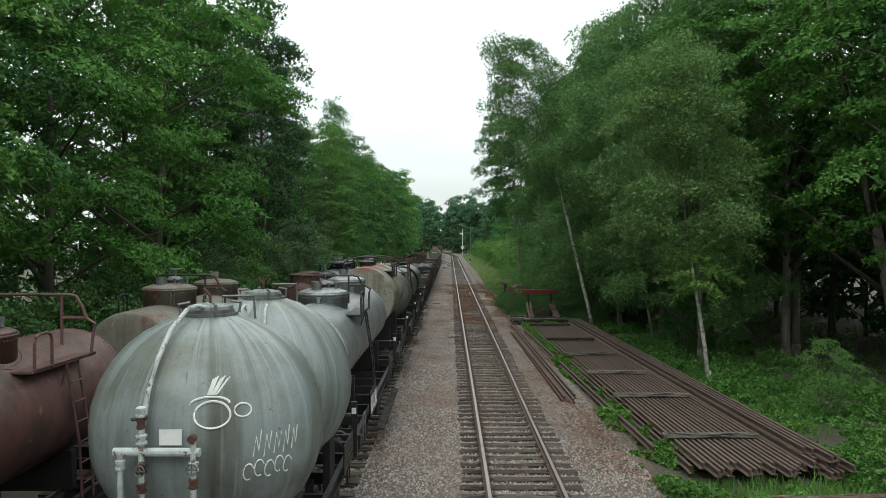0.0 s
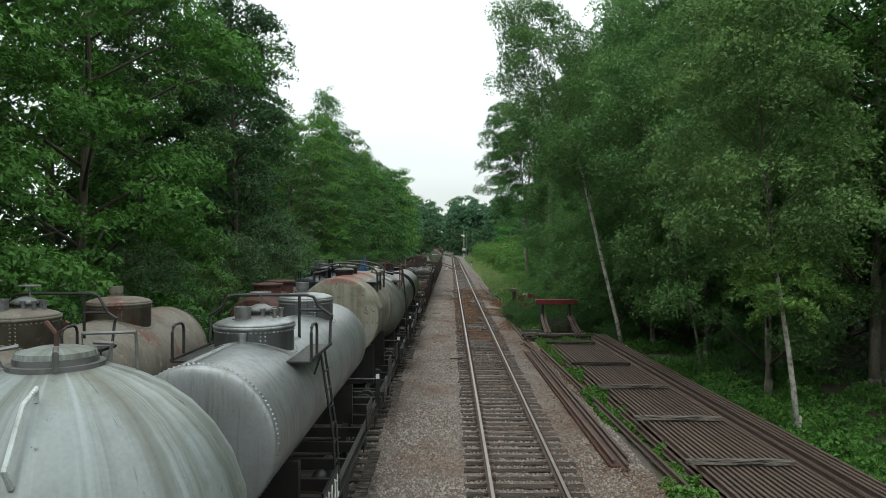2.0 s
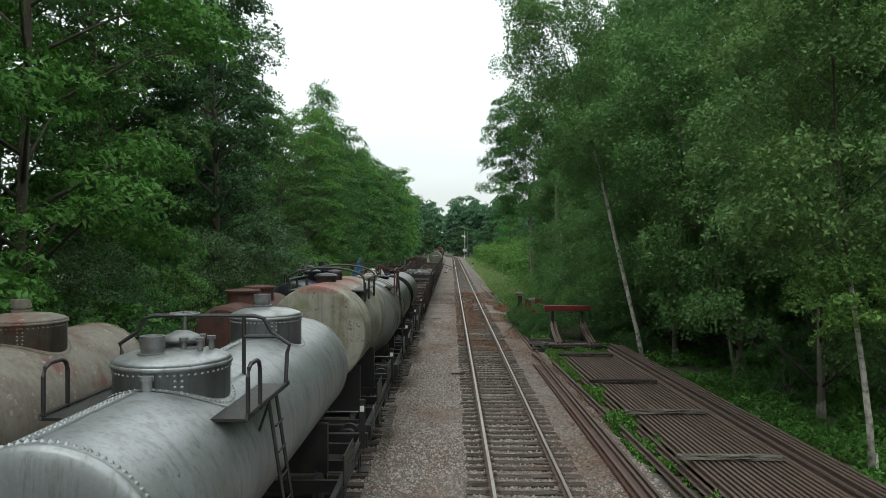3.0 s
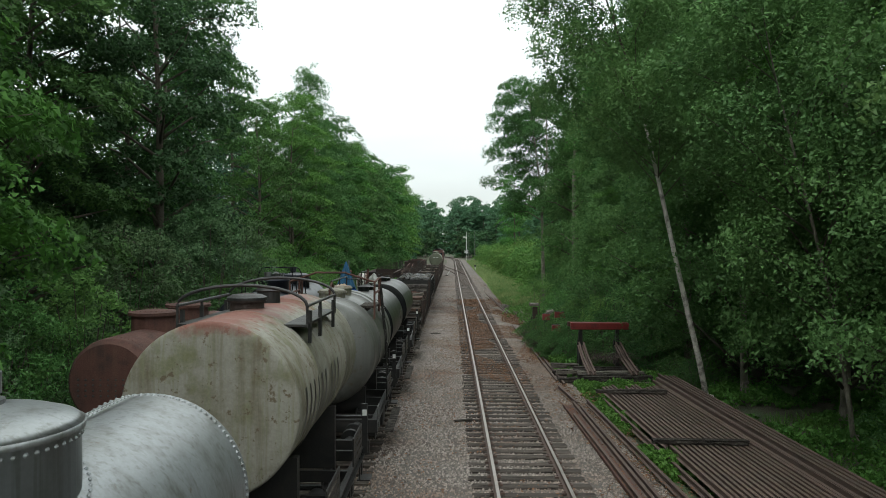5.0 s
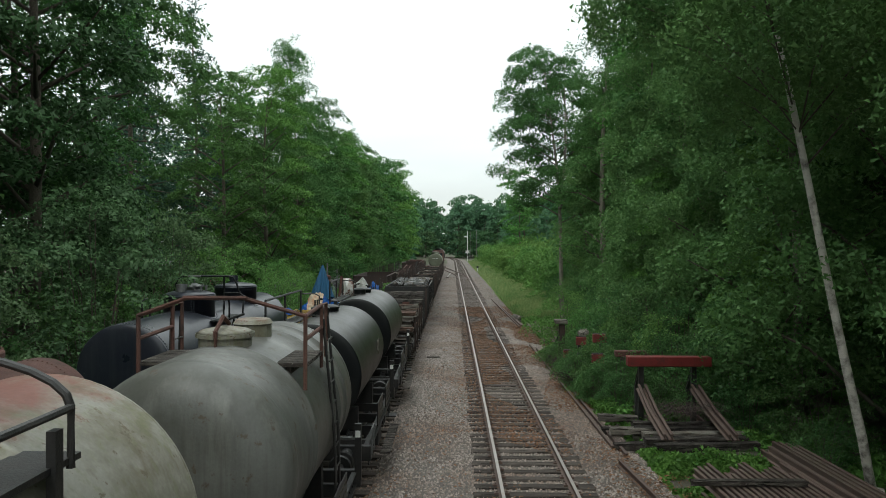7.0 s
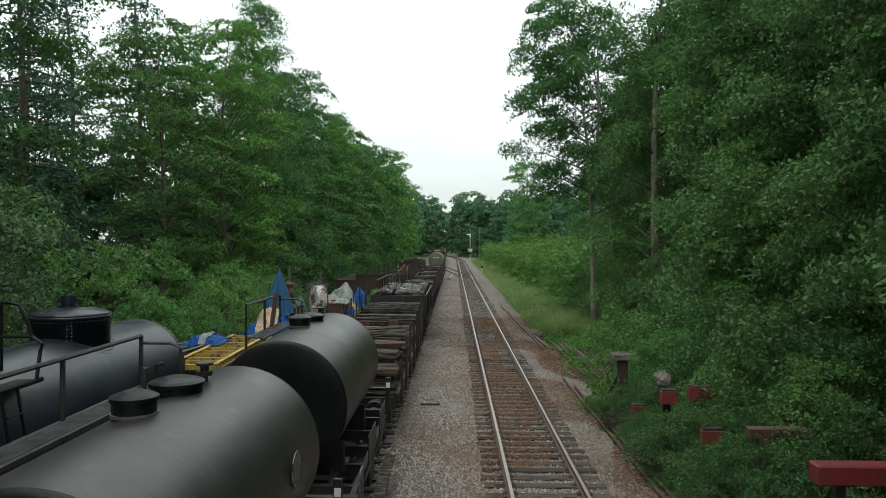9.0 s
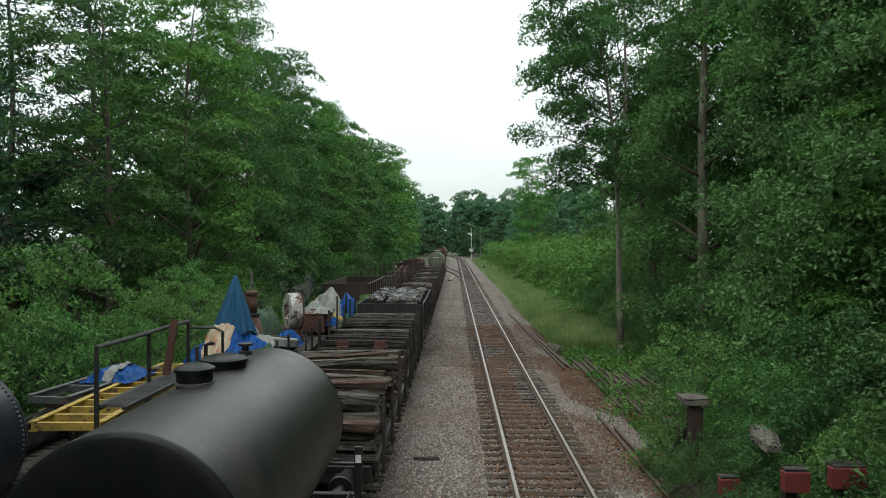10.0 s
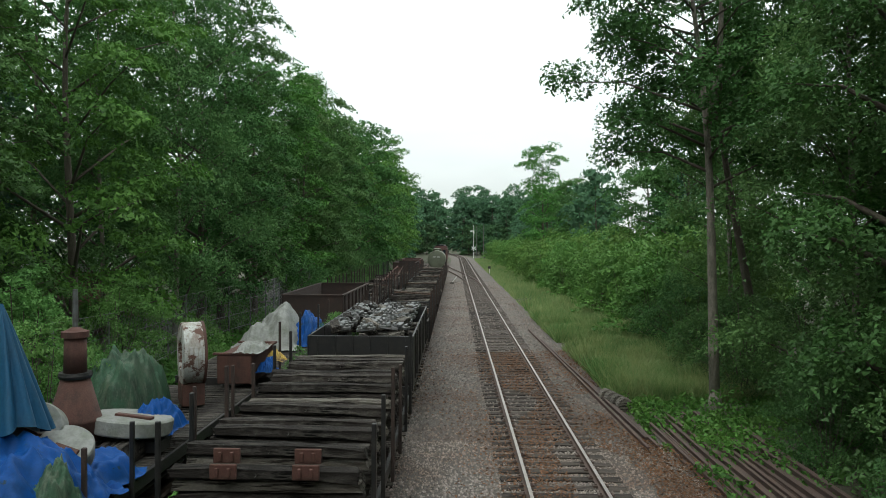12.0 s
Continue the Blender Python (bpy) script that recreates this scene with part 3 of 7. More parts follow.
def barrel(wagon, half, R, zc, skin, head_skin, bulge=0.18, lip=0.0, head_label="", near_skin=None, seams=()):
    """A lying tank with dished ends and raised seams."""
    prof = [(-half, R)]
    for y in seams:
        prof += [(y - 0.04, R), (y - 0.038, R + 0.01), (y + 0.038, R + 0.01), (y + 0.04, R)]
    prof += [(half, R)]
    bm = bmesh.new()
    lathe(bm, prof, "y", 64, (0, 0, zc))
    bm.faces.ensure_lookup_table()
    bmesh.ops.delete(bm, geom=[f for f in bm.faces if len(f.verts) > 4], context="FACES")
    shell = part("tank_barrel", bm, skin, wagon, smooth=True)
    for s in (-1, 1):
        p = [(s * half, R + lip), (s * (half + 0.03), R + lip)]
        for k in range(1, 9):
            t = k / 8
            p.append((s * (half + 0.03 + bulge * math.sin(t * math.pi / 2) ** 0.8), (R + lip) * math.cos(t * math.pi / 2) ** 0.55 if k < 8 else 0.002))
        part("tank_head", turned(p, "y", 64, (0, 0, zc)), near_skin if (near_skin and s < 0) else head_skin, wagon, head_label, smooth=True)
    return shell


def saddles(wagon, half, R, zc, wide=1.2):
    for y in (-half * 0.62, half * 0.62):
        bm = bmesh.new()
        lathe(bm, [(y - 0.12, R + 0.02), (y + 0.12, R + 0.02)], "y", 20, (0, 0, zc), (205, 335))
        box(bm, (0, y, (1.15 + zc - R) / 2 + 0.1), (wide * 1.5, 0.16, max(0.1, zc - R - 1.1) + 0.3))
        part("tank_saddle", bm, M["iron"], wagon)


# ---- the tank train ----
def tank_wagon(label, y0, y1, R, zc, skin, head_skin, bulge=0.16, end=0.55, group="tank wagons", x=train_x, wide=1.2, **kw):
    w = thing("tank_wagon", label, "tank wagon", (x, (y0 + y1) / 2, 0), group)
    half = (y1 - y0) / 2
    underframe(w, half + end, wide)
    barrel(w, half, R, zc, M[skin], M[head_skin], bulge, **kw)
    saddles(w, half, R, zc, wide)
    return w


def dome(w, y, r, top, R, zc, skin, rivets=True, rivet_skin=None, valve=True):
    """A riveted steam dome with flanged foot, lid, filler neck and valves."""
    foot = zc + math.sqrt(max(0.05, R * R - r * r)) - 0.12
    d = part("dome", turned([(foot, r), (top - 0.1, r), (top - 0.095, r + 0.025), (top - 0.05, r + 0.025)], "z", 48, (0, y, 0)), M[skin], w, smooth=False)
    for p in d.data.polygons:
        p.use_smooth = abs(p.normal.z) < 0.5
    part("dome_lid", turned([(top - 0.05, r + 0.02), (top - 0.01, r - 0.03), (top + 0.04, r * 0.7), (top + 0.07, r * 0.3), (top + 0.075, 0.002)], "z", 48, (0, y, 0)), M[skin], d, smooth=True)
    if rivets:
        pts = [((math.cos(a) * r, y + math.sin(a) * r, top - 0.14), (math.cos(a), math.sin(a), 0)) for a in np.linspace(0, 2 * math.pi, 54, endpoint=False)]
        for a in np.linspace(0, 2 * math.pi, 64, endpoint=False):
            x, yy = math.cos(a) * (r + 0.05), math.sin(a) * (r + 0.05)
            pts.append(((x, y + yy, zc + math.sqrt(max(0.02, R * R - x * x)) + 0.012), (x * 0.4, 0, 1)))
        for k in range(7):
            for off in (-0.035, 0.035):
                a = -1.1 + off / r
                pts.append(((math.cos(a) * r, y + math.sin(a) * r, top - 0.2 - 0.06 * k), (math.cos(a), math.sin(a), 0)))
        tagged(part("rivets", studs(pts, 0.019), rivet_skin or M[skin], d), kind="stuff")
        bm = bmesh.new()
        n = 48
        inner, outer = [], []
        for k in range(n):
            a = 2 * math.pi * k / n
            for ring, rr in ((inner, r - 0.01), (outer, r + 0.1)):
                x, yy = math.cos(a) * rr, math.sin(a) * rr
                ring.append(bm.verts.new((x, y + yy, zc + math.sqrt(max(0.02, R * R - x * x)) + 0.01)))
        for k in range(n):
            bm.faces.new((inner[k], inner[(k + 1) % n], outer[(k + 1) % n], outer[k]))
        part("foot_flange", bm, M[skin], d, smooth=True)
    if valve:
        neck = part("filler_neck", turned([(top, 0.16), (top + 0.06, 0.16), (top + 0.06, 0.12), (top + 0.1, 0.12), (top + 0.1, 0.13), (top + 0.24, 0.13), (top + 0.24, 0.11), (top + 0.2, 0.1), (top + 0.2, 0.002)], "z", 28, (-0.12, y - 0.25, 0)), M["steel_grey"], d)
        part("relief_valve", turned([(top + 0.04, 0.2), (top + 0.08, 0.2), (top + 0.09, 0.15), (top + 0.13, 0.15), (top + 0.13, 0.21), (top + 0.16, 0.22), (top + 0.2, 0.18), (top + 0.25, 0.08), (top + 0.255, 0.002)], "z", 24, (0.06, y + 0.12, 0)), M["steel_grey"], d, smooth=True)
        for k in range(5):
            a = k * 1.25 + 0.3
            part("valve_bolt", turned([(top + 0.05, 0.035), (top + 0.16, 0.03), (top + 0.16, 0.05), (top + 0.2, 0.05)], "z", 8, (0.25 + 0.16 * math.cos(a), y + 0.05 + 0.16 * math.sin(a), 0)), M["steel_grey"], d)
        bm = bmesh.new()
        ring = [(0.0 + 0.16 * math.cos(a), y + 0.35 + 0.16 * math.sin(a), top + 0.42) for a in np.linspace(0, 2 * math.pi, 25)]
        tube(bm, ring, 0.014, 6)
        for k in range(3):
            a = k * math.pi / 3
            tube(bm, [(0.16 * math.cos(a), y + 0.35 + 0.16 * math.sin(a), top + 0.42), (-0.16 * math.cos(a), y + 0.35 - 0.16 * math.sin(a), top + 0.42)], 0.008, 5)
        tube(bm, [(0, y + 0.35, top + 0.05), (0, y + 0.35, top + 0.44)], 0.018, 6)
        part("handwheel", bm, M["steel_grey"], d)
    return d


def loop(x, y0, y1, z, h, r=0.12):
    """A handrail hoop that stands on z, along y."""
    s = 1 if y1 > y0 else -1
    return [(x, y0, z), (x, y0, z + h - r), (x, y0 + s * r * 0.3, z + h - r * 0.3), (x, y0 + s * r, z + h), (x, y1 - s * r, z + h), (x, y1 - s * r * 0.3, z + h - r * 0.3), (x, y1, z + h - r), (x, y1, z)]


def ladder(w, x_top, x_foot, y, z_top, z_foot, skin, wide=0.34):
    bm = bmesh.new()
    a, b = Vector((x_top, y, z_top)), Vector((x_foot, y, z_foot))
    for s in (-0.5, 0.5):
        off = Vector((0, s * wide, 0))
        tube(bm, [a + off, a.lerp(b, 0.55) + off + Vector((0.06, 0, 0)), b + off], 0.022, 6)
    n = max(3, int((z_top - z_foot) / 0.3))
    for k in range(1, n):
        p = a.lerp(b, k / n) + Vector((0.05, 0, 0))
        tube(bm, [p + Vector((0, -wide / 2, 0)), p + Vector((0, wide / 2, 0))], 0.013, 6)
    part("ladder", bm, M[skin], w)


def side_platforms(w, y, z, R, zc, skin="iron", long=1.8, inner=0.68, outer=1.05, arch=True, ladder_foot=1.0, arch_z=4.28, sides=(-1, 1)):
    """Walkways on both shoulders of a tank with hoops, an arched rail over the top and a ladder down."""
    for s in sides:
        xi, xo = s * inner, s * outer
        p = part("walkway", boxes((((xi + xo) / 2, y, z), (abs(xo - xi), long, 0.03))), M[skin], w)
        part("kick_rail", tubes([(xo, y - long / 2, z), (xo, y - long / 2, z + 0.04), (xo, y + long / 2, z + 0.04), (xo, y + long / 2, z)], rad=0.02), M[skin], p)
        part("handrail", tubes(loop(xo, y - long / 2 + 0.05, y - long / 2 + 0.5, z, 0.55), rad=0.024, seg=8), M[skin], p)
        for run in ([(xi, y - long / 2 + 0.1, z), (s * (inner + 0.12), y - long / 2 + 0.1, z - 0.25)], [(xi, y + long / 2 - 0.1, z), (s * (inner + 0.12), y + long / 2 - 0.1, z - 0.25)], [(xo, y, z), (s * R * 0.93, y, z - 0.35)]):
            part("bracket", tubes(run, rad=0.016), M[skin], p)
        ladder(w, s * (outer - 0.02), s * 1.28, y + 0.2, z, ladder_foot, skin)
    if arch:
        o = outer
        ye = y + long / 2 - 0.05
        run = [(o, ye - 0.1, z), (o, ye, z + 0.42), (o + 0.03, ye, z + 0.52), (o - 0.12, ye, z + 0.62), (o - 0.2, ye, arch_z - 0.2), (o - 0.3, ye, arch_z - 0.03), (o - 0.42, ye, arch_z)]
        run += [(-p[0], p[1], p[2]) for p in reversed(run)]
        part("arched_handrail", tubes(run, [(o - 0.55, ye, arch_z), (o - 0.55, ye, z + 0.1)], [(o - 0.55, ye, z + 0.62), (o - 0.12, ye, z + 0.62)], rad=0.026, seg=8), M[skin], w)


def riveted_tank(label, y0, y1, R, zc, skin, domes, x=train_x, group="tank wagons", platform=None, rail_skin="iron", rivet=None, near_skin=None):
    w = tank_wagon(label, y0, y1, R, zc, skin, skin, 0.1, x=x, group=group, near_skin=near_skin)
    mid, half = (y0 + y1) / 2, (y1 - y0) / 2
    pts = []
    for s in (-1, 1):
        pts += ring_rivets(s * (half - 0.05), R, zc, 100)
    for y in np.arange(-half + 0.1, half - 0.05, 0.075):
        if all(abs(y - (d[0] - mid)) > d[1] + 0.1 for d in domes):
            for off in (-0.035, 0.035):
                pts.append(((off - 0.18, y, zc + math.sqrt(R * R - (off - 0.18) ** 2)), (0, 0, 1)))
    tagged(part("rivets", studs(pts, 0.027), rivet or M[skin], w), kind="stuff")
    bm = bmesh.new()
    lathe(bm, [(-half + 0.1, R + 0.006), (half - 0.1, R + 0.006)], "y", 4, (0, 0, zc), (94, 106))
    part("seam_strap", bm, rivet or M[skin], w, smooth=True)
    for k, (y, r, top) in enumerate(domes):
        dome(w, y - mid, r, top, R, zc, skin, valve=k == 0)
        if k:
            part("vent_neck", turned([(top + 0.05, 0.16), (top + 0.1, 0.16), (top + 0.1, 0.12), (top + 0.14, 0.12), (top + 0.14, 0.14), (top + 0.28, 0.14), (top + 0.28, 0.12), (top + 0.25, 0.11), (top + 0.25, 0.002)], "z", 24, (-0.1, y - mid + 0.1, 0)), M["steel_grey"] if skin == "silver_paint" else M[skin], w)
    if platform:
        side_platforms(w, platform - mid, zc + R * 0.72, R, zc, rail_skin)
    return w


silver = riveted_tank("riveted silver tank wagon with two domes", 15.0, 24.0, 1.0, 2.68, "silver_paint", [(17.55, 0.62, 3.95), (21.5, 0.58, 4.05)], platform=17.7)
mid = (15.0 + 24.0) / 2
part("drain_pipe", turned([(3.35, 0.055), (3.62, 0.055), (3.62, 0.075), (3.68, 0.075), (3.68, 0.055), (3.78, 0.055), (3.78, 0.07), (3.83, 0.07)], "z", 10, (0.0, 17.55 - mid - 0.67, 0)), M["silver_paint"], silver)
plate = part("side_board", boxes(((1.33, -2.6, 1.32), (0.03, 1.3, 0.62)), bevel=0.008), M["black_paint"], silver, "black board with chalky white scrawl")
bm = bmesh.new()
for k, yy in enumerate((-3.1, -2.9, -2.6, -2.35, -2.1)):
    tube(bm, [(1.352, yy, 1.12), (1.352, yy + (0.06 if k % 2 else 0.0), 1.32), (1.352, yy + 0.02, 1.52)], 0.012, 5)
    tube(bm, [(1.352, yy, 1.5 if k % 2 else 1.15), (1.352, yy + 0.14, 1.46 if k % 2 else 1.2)], 0.012, 5)
part("scrawl", bm, M["white_paint"], plate)


def fittings(w, half, signs=((0.6, 1.45),), pads=True, wide=1.2):
    """Side boards, lamp irons, pipes and boxes along the frame."""
    for y, z in signs:
        b = part("side_board", boxes(((wide + 0.13, y, z - 0.2), (0.025, 1.1, 0.5)), bevel=0.006), M["iron"], w)
        bm = bmesh.new()
        for k in range(4):
            for j in range(3):
                box(bm, (wide + 0.147, y - 0.38 + 0.25 * k, z - 0.06 - 0.13 * j), (0.004, 0.14 + 0.05 * ((k + j) % 2), 0.045))
        tagged(part("stencilled_panel", bm, M["timber_grey"], b, "faint white stencilled lines"), kind="stuff")
    part("hand_grab", tubes(loop(wide + 0.16, -half - 0.45, -half - 0.1, 0.95, 0.55, 0.05), rad=0.014), M["steel_grey"], w)
    part("frame_handrail", tubes([(wide + 0.1, half + 0.2, 1.1), (wide + 0.1, half + 0.2, 1.75), (0.35, half + 0.2, 1.75), (0.35, half + 0.2, 1.1)], rad=0.02), M["steel_grey"], w)
    b = part("end_post", boxes(((wide + 0.1, half + 0.2, 1.5), (0.12, 0.05, 1.0)), bevel=0.006), M["iron"], w)
    part("white_mark", boxes(((wide + 0.1, half + 0.172, 1.82), (0.09, 0.006, 0.12))), M["white_paint"], b)
    part("air_reservoir", turned([(-0.6, 0.05), (-0.55, 0.16), (0.55, 0.16), (0.6, 0.05)], "y", 14, (0.7, 0.3, 0.78)), M["iron"], w, smooth=True)
    part("tool_box", boxes(((wide - 0.1, -half * 0.15, 0.72), (0.34, 0.7, 0.34)), bevel=0.015), M["iron"], w)
    part("foot_board", boxes(((wide + 0.28, 0, 0.55), (0.22, half * 1.1, 0.035))), M["timber_dark"], w)


fittings(silver, 4.3, ((2.4, 1.6),))
beige = tank_wagon("grimy beige tank wagon with faded salmon top", 25.8, 30.8, 1.14, 3.08, "beige_paint", "beige_paint", 0.06, seams=(-1.2, 1.2))
h1 = part("hatch", turned([(4.15, 0.26), (4.32, 0.26), (4.32, 0.3), (4.36, 0.3), (4.4, 0.24), (4.44, 0.1), (4.445, 0.002)], "z", 28, (-0.12, -0.55, 0)), M["dark_rust"], beige, "black capped hatch", smooth=False)
part("hatch_lid", turned([(4.34, 0.305), (4.38, 0.305), (4.42, 0.23), (4.45, 0.002)], "z", 28, (-0.12, -0.55, 0)), M["iron"], h1)
h2 = part("hatch", turned([(4.15, 0.19), (4.4, 0.19), (4.42, 0.21), (4.47, 0.18), (4.5, 0.002)], "z", 24, (-0.05, 0.45, 0)), M["iron"], beige, "small black hatch")
for s in (-1, 1):
    p = part("walkway", boxes(((s * 0.78, 0.0, 4.02), (0.34, 2.5, 0.035))), M["iron"], beige)
    part("guard_rail", tubes([(s * 0.95, -1.2, 3.98), (s * 0.95, -1.2, 4.3), (s * 0.95, 1.15, 4.3), (s * 0.95, 1.15, 3.98)], [(s * 0.95, -0.2, 4.0), (s * 0.95, -0.2, 4.3)], rad=0.024, seg=8), M["iron"], p)
    for yy in (-1.0, -0.2, 1.0):
        part("bracket", boxes(((s * 0.95, yy, 3.98), (0.05, 0.07, 0.48))), M["iron"], p)
for yy in (-1.2, 1.15):
    part("arched_handrail", tubes([(0.95 * math.cos(a), yy, 4.3 + 0.3 * math.sin(a)) for a in np.linspace(0, math.pi, 15)], rad=0.024, seg=8), M["iron"], beige)
# upright dark bars stand for the firm's lettering on the flank
for k, (yy, wide_) in enumerate(((-2.1, 0.08), (-1.82, 0.08), (-1.54, 0.08), (-1.26, 0.08), (-0.98, 0.08), (-0.7, 0.08), (-0.2, 0.09), (0.1, 0.09), (0.4, 0.09))):
    bm = bmesh.new()
    lathe(bm, [(yy - wide_ / 2, 1.146), (yy + wide_ / 2, 1.146)], "y", 8, (0, 0, 3.08), (-25, 11))
    part("painted_bar", bm, M["anthracite"], beige, "faded dark painted bar on the flank")
fittings(beige, 2.5, ((-1.2, 1.75), (1.4, 1.75)))

dull = tank_wagon("dull grey tank wagon with domed ends", 33.6, 37.6, 1.24, 2.62, "dull_grey", "dull_grey", 0.5, seams=(-0.9, 0.9, 1.5))
d = part("dome", turned([(3.6, 0.34), (3.95, 0.34), (3.95, 0.38), (4.0, 0.38)], "z", 32, (-0.05, -0.6, 0)), M["beige_paint"], dull, "beige dome with rust runs")
part("dome_lid", turned([(4.0, 0.37), (4.04, 0.3), (4.08, 0.1), (4.085, 0.002)], "z", 32, (-0.05, -0.6, 0)), M["beige_paint"], d, smooth=True)
part("lid_clamp", tubes([(-0.05, -0.98, 3.75), (-0.05, -1.0, 4.05), (-0.05, -0.7, 4.22), (-0.05, -0.45, 4.1)], rad=0.03), M["rust"], d)
d2 = part("hatch", turned([(3.6, 0.26), (4.0, 0.26), (4.02, 0.29), (4.08, 0.24), (4.1, 0.002)], "z", 24, (0.05, 0.35, 0)), M["beige_paint"], dull)
for s in (-1, 1):
    p = part("walkway", boxes(((s * 0.85, -0.35, 3.62), (0.5, 1.1, 0.05)), ((s * 0.85, -0.35, 3.5), (0.06, 1.0, 0.2))), M["timber_dark"], dull)
    y0, y1 = -0.9, 0.2
    part("guard_rail", tubes([(s * 1.08, y0, 3.3), (s * 1.08, y0, 4.25)], [(s * 1.08, y1, 3.4), (s * 1.08, y1, 4.3), (s * 1.08, y1 + 0.35, 4.3), (s * 1.08, y1 + 0.35, 3.5)], [(s * 1.08, y0, 4.25), (s * 1.08, y1, 4.3)], [(s * 1.08, y0, 3.95), (s * 1.08, y1, 3.98)],
                              [(s * 1.08, y0, 4.25), (s * 0.35, y0 - 0.25, 4.5), (-s * 0.4, y0 - 0.25, 4.5)], rad=0.028, seg=6), M["rust"], p)
    ladder(dull, s * 1.1, s * 1.3, 0.38, 4.1, 1.0, "iron")
fittings(dull, 2.3, ((0.4, 1.6),))


def dark_tank(label, y0, y1):
    w = tank_wagon(label, y0, y1, 1.09, 2.43, "anthracite", "black_paint", 0.07)
    half = (y1 - y0) / 2
    for y, r, top in ((-0.3, 0.2, 3.71), (0.7, 0.27, 3.65)):
        h = part("hatch", turned([(3.36, r), (top - 0.06, r), (top - 0.06, r + 0.02), (top - 0.02, r + 0.02)], "z", 28, (-0.15, y, 0)), M["black_paint"], w)
        part("hatch_lid", turned([(top - 0.02, r + 0.02), (top, r - 0.02), (top + 0.03, r * 0.5), (top + 0.035, 0.002)], "z", 28, (-0.15, y, 0)), M["black_paint"], h)
        part("clamp_band", turned([(top - 0.2, r + 0.012), (top - 0.17, r + 0.012)], "z", 24, (-0.15, y, 0)), M["steel_grey"], h)
    part("lid_hinge", tubes([(-0.44, 0.55, 3.4), (-0.44, 0.55, 3.79), (-0.3, 0.68, 3.83)], [(-0.44, 0.85, 3.4), (-0.44, 0.85, 3.77), (-0.3, 0.72, 3.81)], rad=0.025), M["iron"], w)
    part("vent_valve", turned([(3.42, 0.04), (3.59, 0.04), (3.59, 0.09), (3.64, 0.09), (3.64, 0.05), (3.71, 0.05), (3.71, 0.1), (3.74, 0.1)], "z", 12, (-0.05, 1.25, 0)), M["iron"], w)
    high_, from_, to_ = 3.95, (-0.6 if y0 > 45 else -half * 0.7), half * 0.86
    walk_ = part("walkway", boxes(((-0.8, (from_ + to_) / 2, 3.3), (0.05, to_ - from_, 0.04)), ((-1.1, (from_ + to_) / 2, 3.3), (0.05, to_ - from_, 0.06))), M["iron"], w)
    bm = bmesh.new()
    for k in range(7):
        box(bm, (-0.83 - 0.037 * k, (from_ + to_) / 2, 3.32), (0.008, to_ - from_, 0.03))
    for y in np.arange(from_ + 0.1, to_, 0.22):
        box(bm, (-0.95, y, 3.31), (0.28, 0.012, 0.02))
    part("grating", bm, M["steel_grey"], walk_)
    for y in (from_, (from_ + to_) / 2, to_):
        part("rail_post", tubes([(-1.1, y, 2.9), (-1.1, y, high_)], rad=0.026, seg=6), M["iron"], walk_)
    part("walkway_rail", tubes([(-1.1, from_, high_), (-1.1, to_, high_)], rad=0.026, seg=6), M["iron"], walk_)
    part("grab_hoop", tubes([(-0.6, to_, 3.4), (-0.6, to_, 3.8), (-0.72, to_, 3.86), (-1.1, to_, 3.86)], rad=0.022, seg=6), M["iron"], walk_)
    if y0 > 45:
        part("broken_post", tubes([(-1.08, half * 0.5, 3.3), (-1.0, half * 0.5 + 0.1, 4.05)], rad=0.05), M["rust"], walk_)
    if y0 < 45:
        part("emblem", turned([(-0.006, 0.2), (0.006, 0.2)], "x", 20, (1.098, -0.9 if y0 > 45 else 0.9, 2.62)), M["timber_grey"], w, "worn pale painted patch")
    fittings(w, half, ((-0.9, 1.65), (0.9, 1.65)))
    return w


dark_a = dark_tank("anthracite tank wagon with black end", 40.2, 44.7)
dark_b = dark_tank("anthracite tank wagon with black end and two hatches", 47.1, 51.7)


def vessel_at(angle, z, y):
    """A point on the powder wagon's vessel: angle in degrees from its near side, turning to its right."""
    r = np.interp(z, [p[0] for p in VESSEL], [p[1] for p in VESSEL])
    a = radians(angle - 90)
    return Vector((r * math.cos(a) * 1.004, y + 0.9 * r * math.sin(a) * 1.004, z))


VESSEL = [(1.25, 0.5), (1.5, 0.9), (1.9, 1.25), (2.2, 1.4), (2.5, 1.485), (2.8, 1.5), (3.1, 1.47), (3.4, 1.37), (3.65, 1.22), (3.85, 1.04), (4.0, 0.85), (4.12, 0.62), (4.2, 0.4), (4.21, 0.3)]


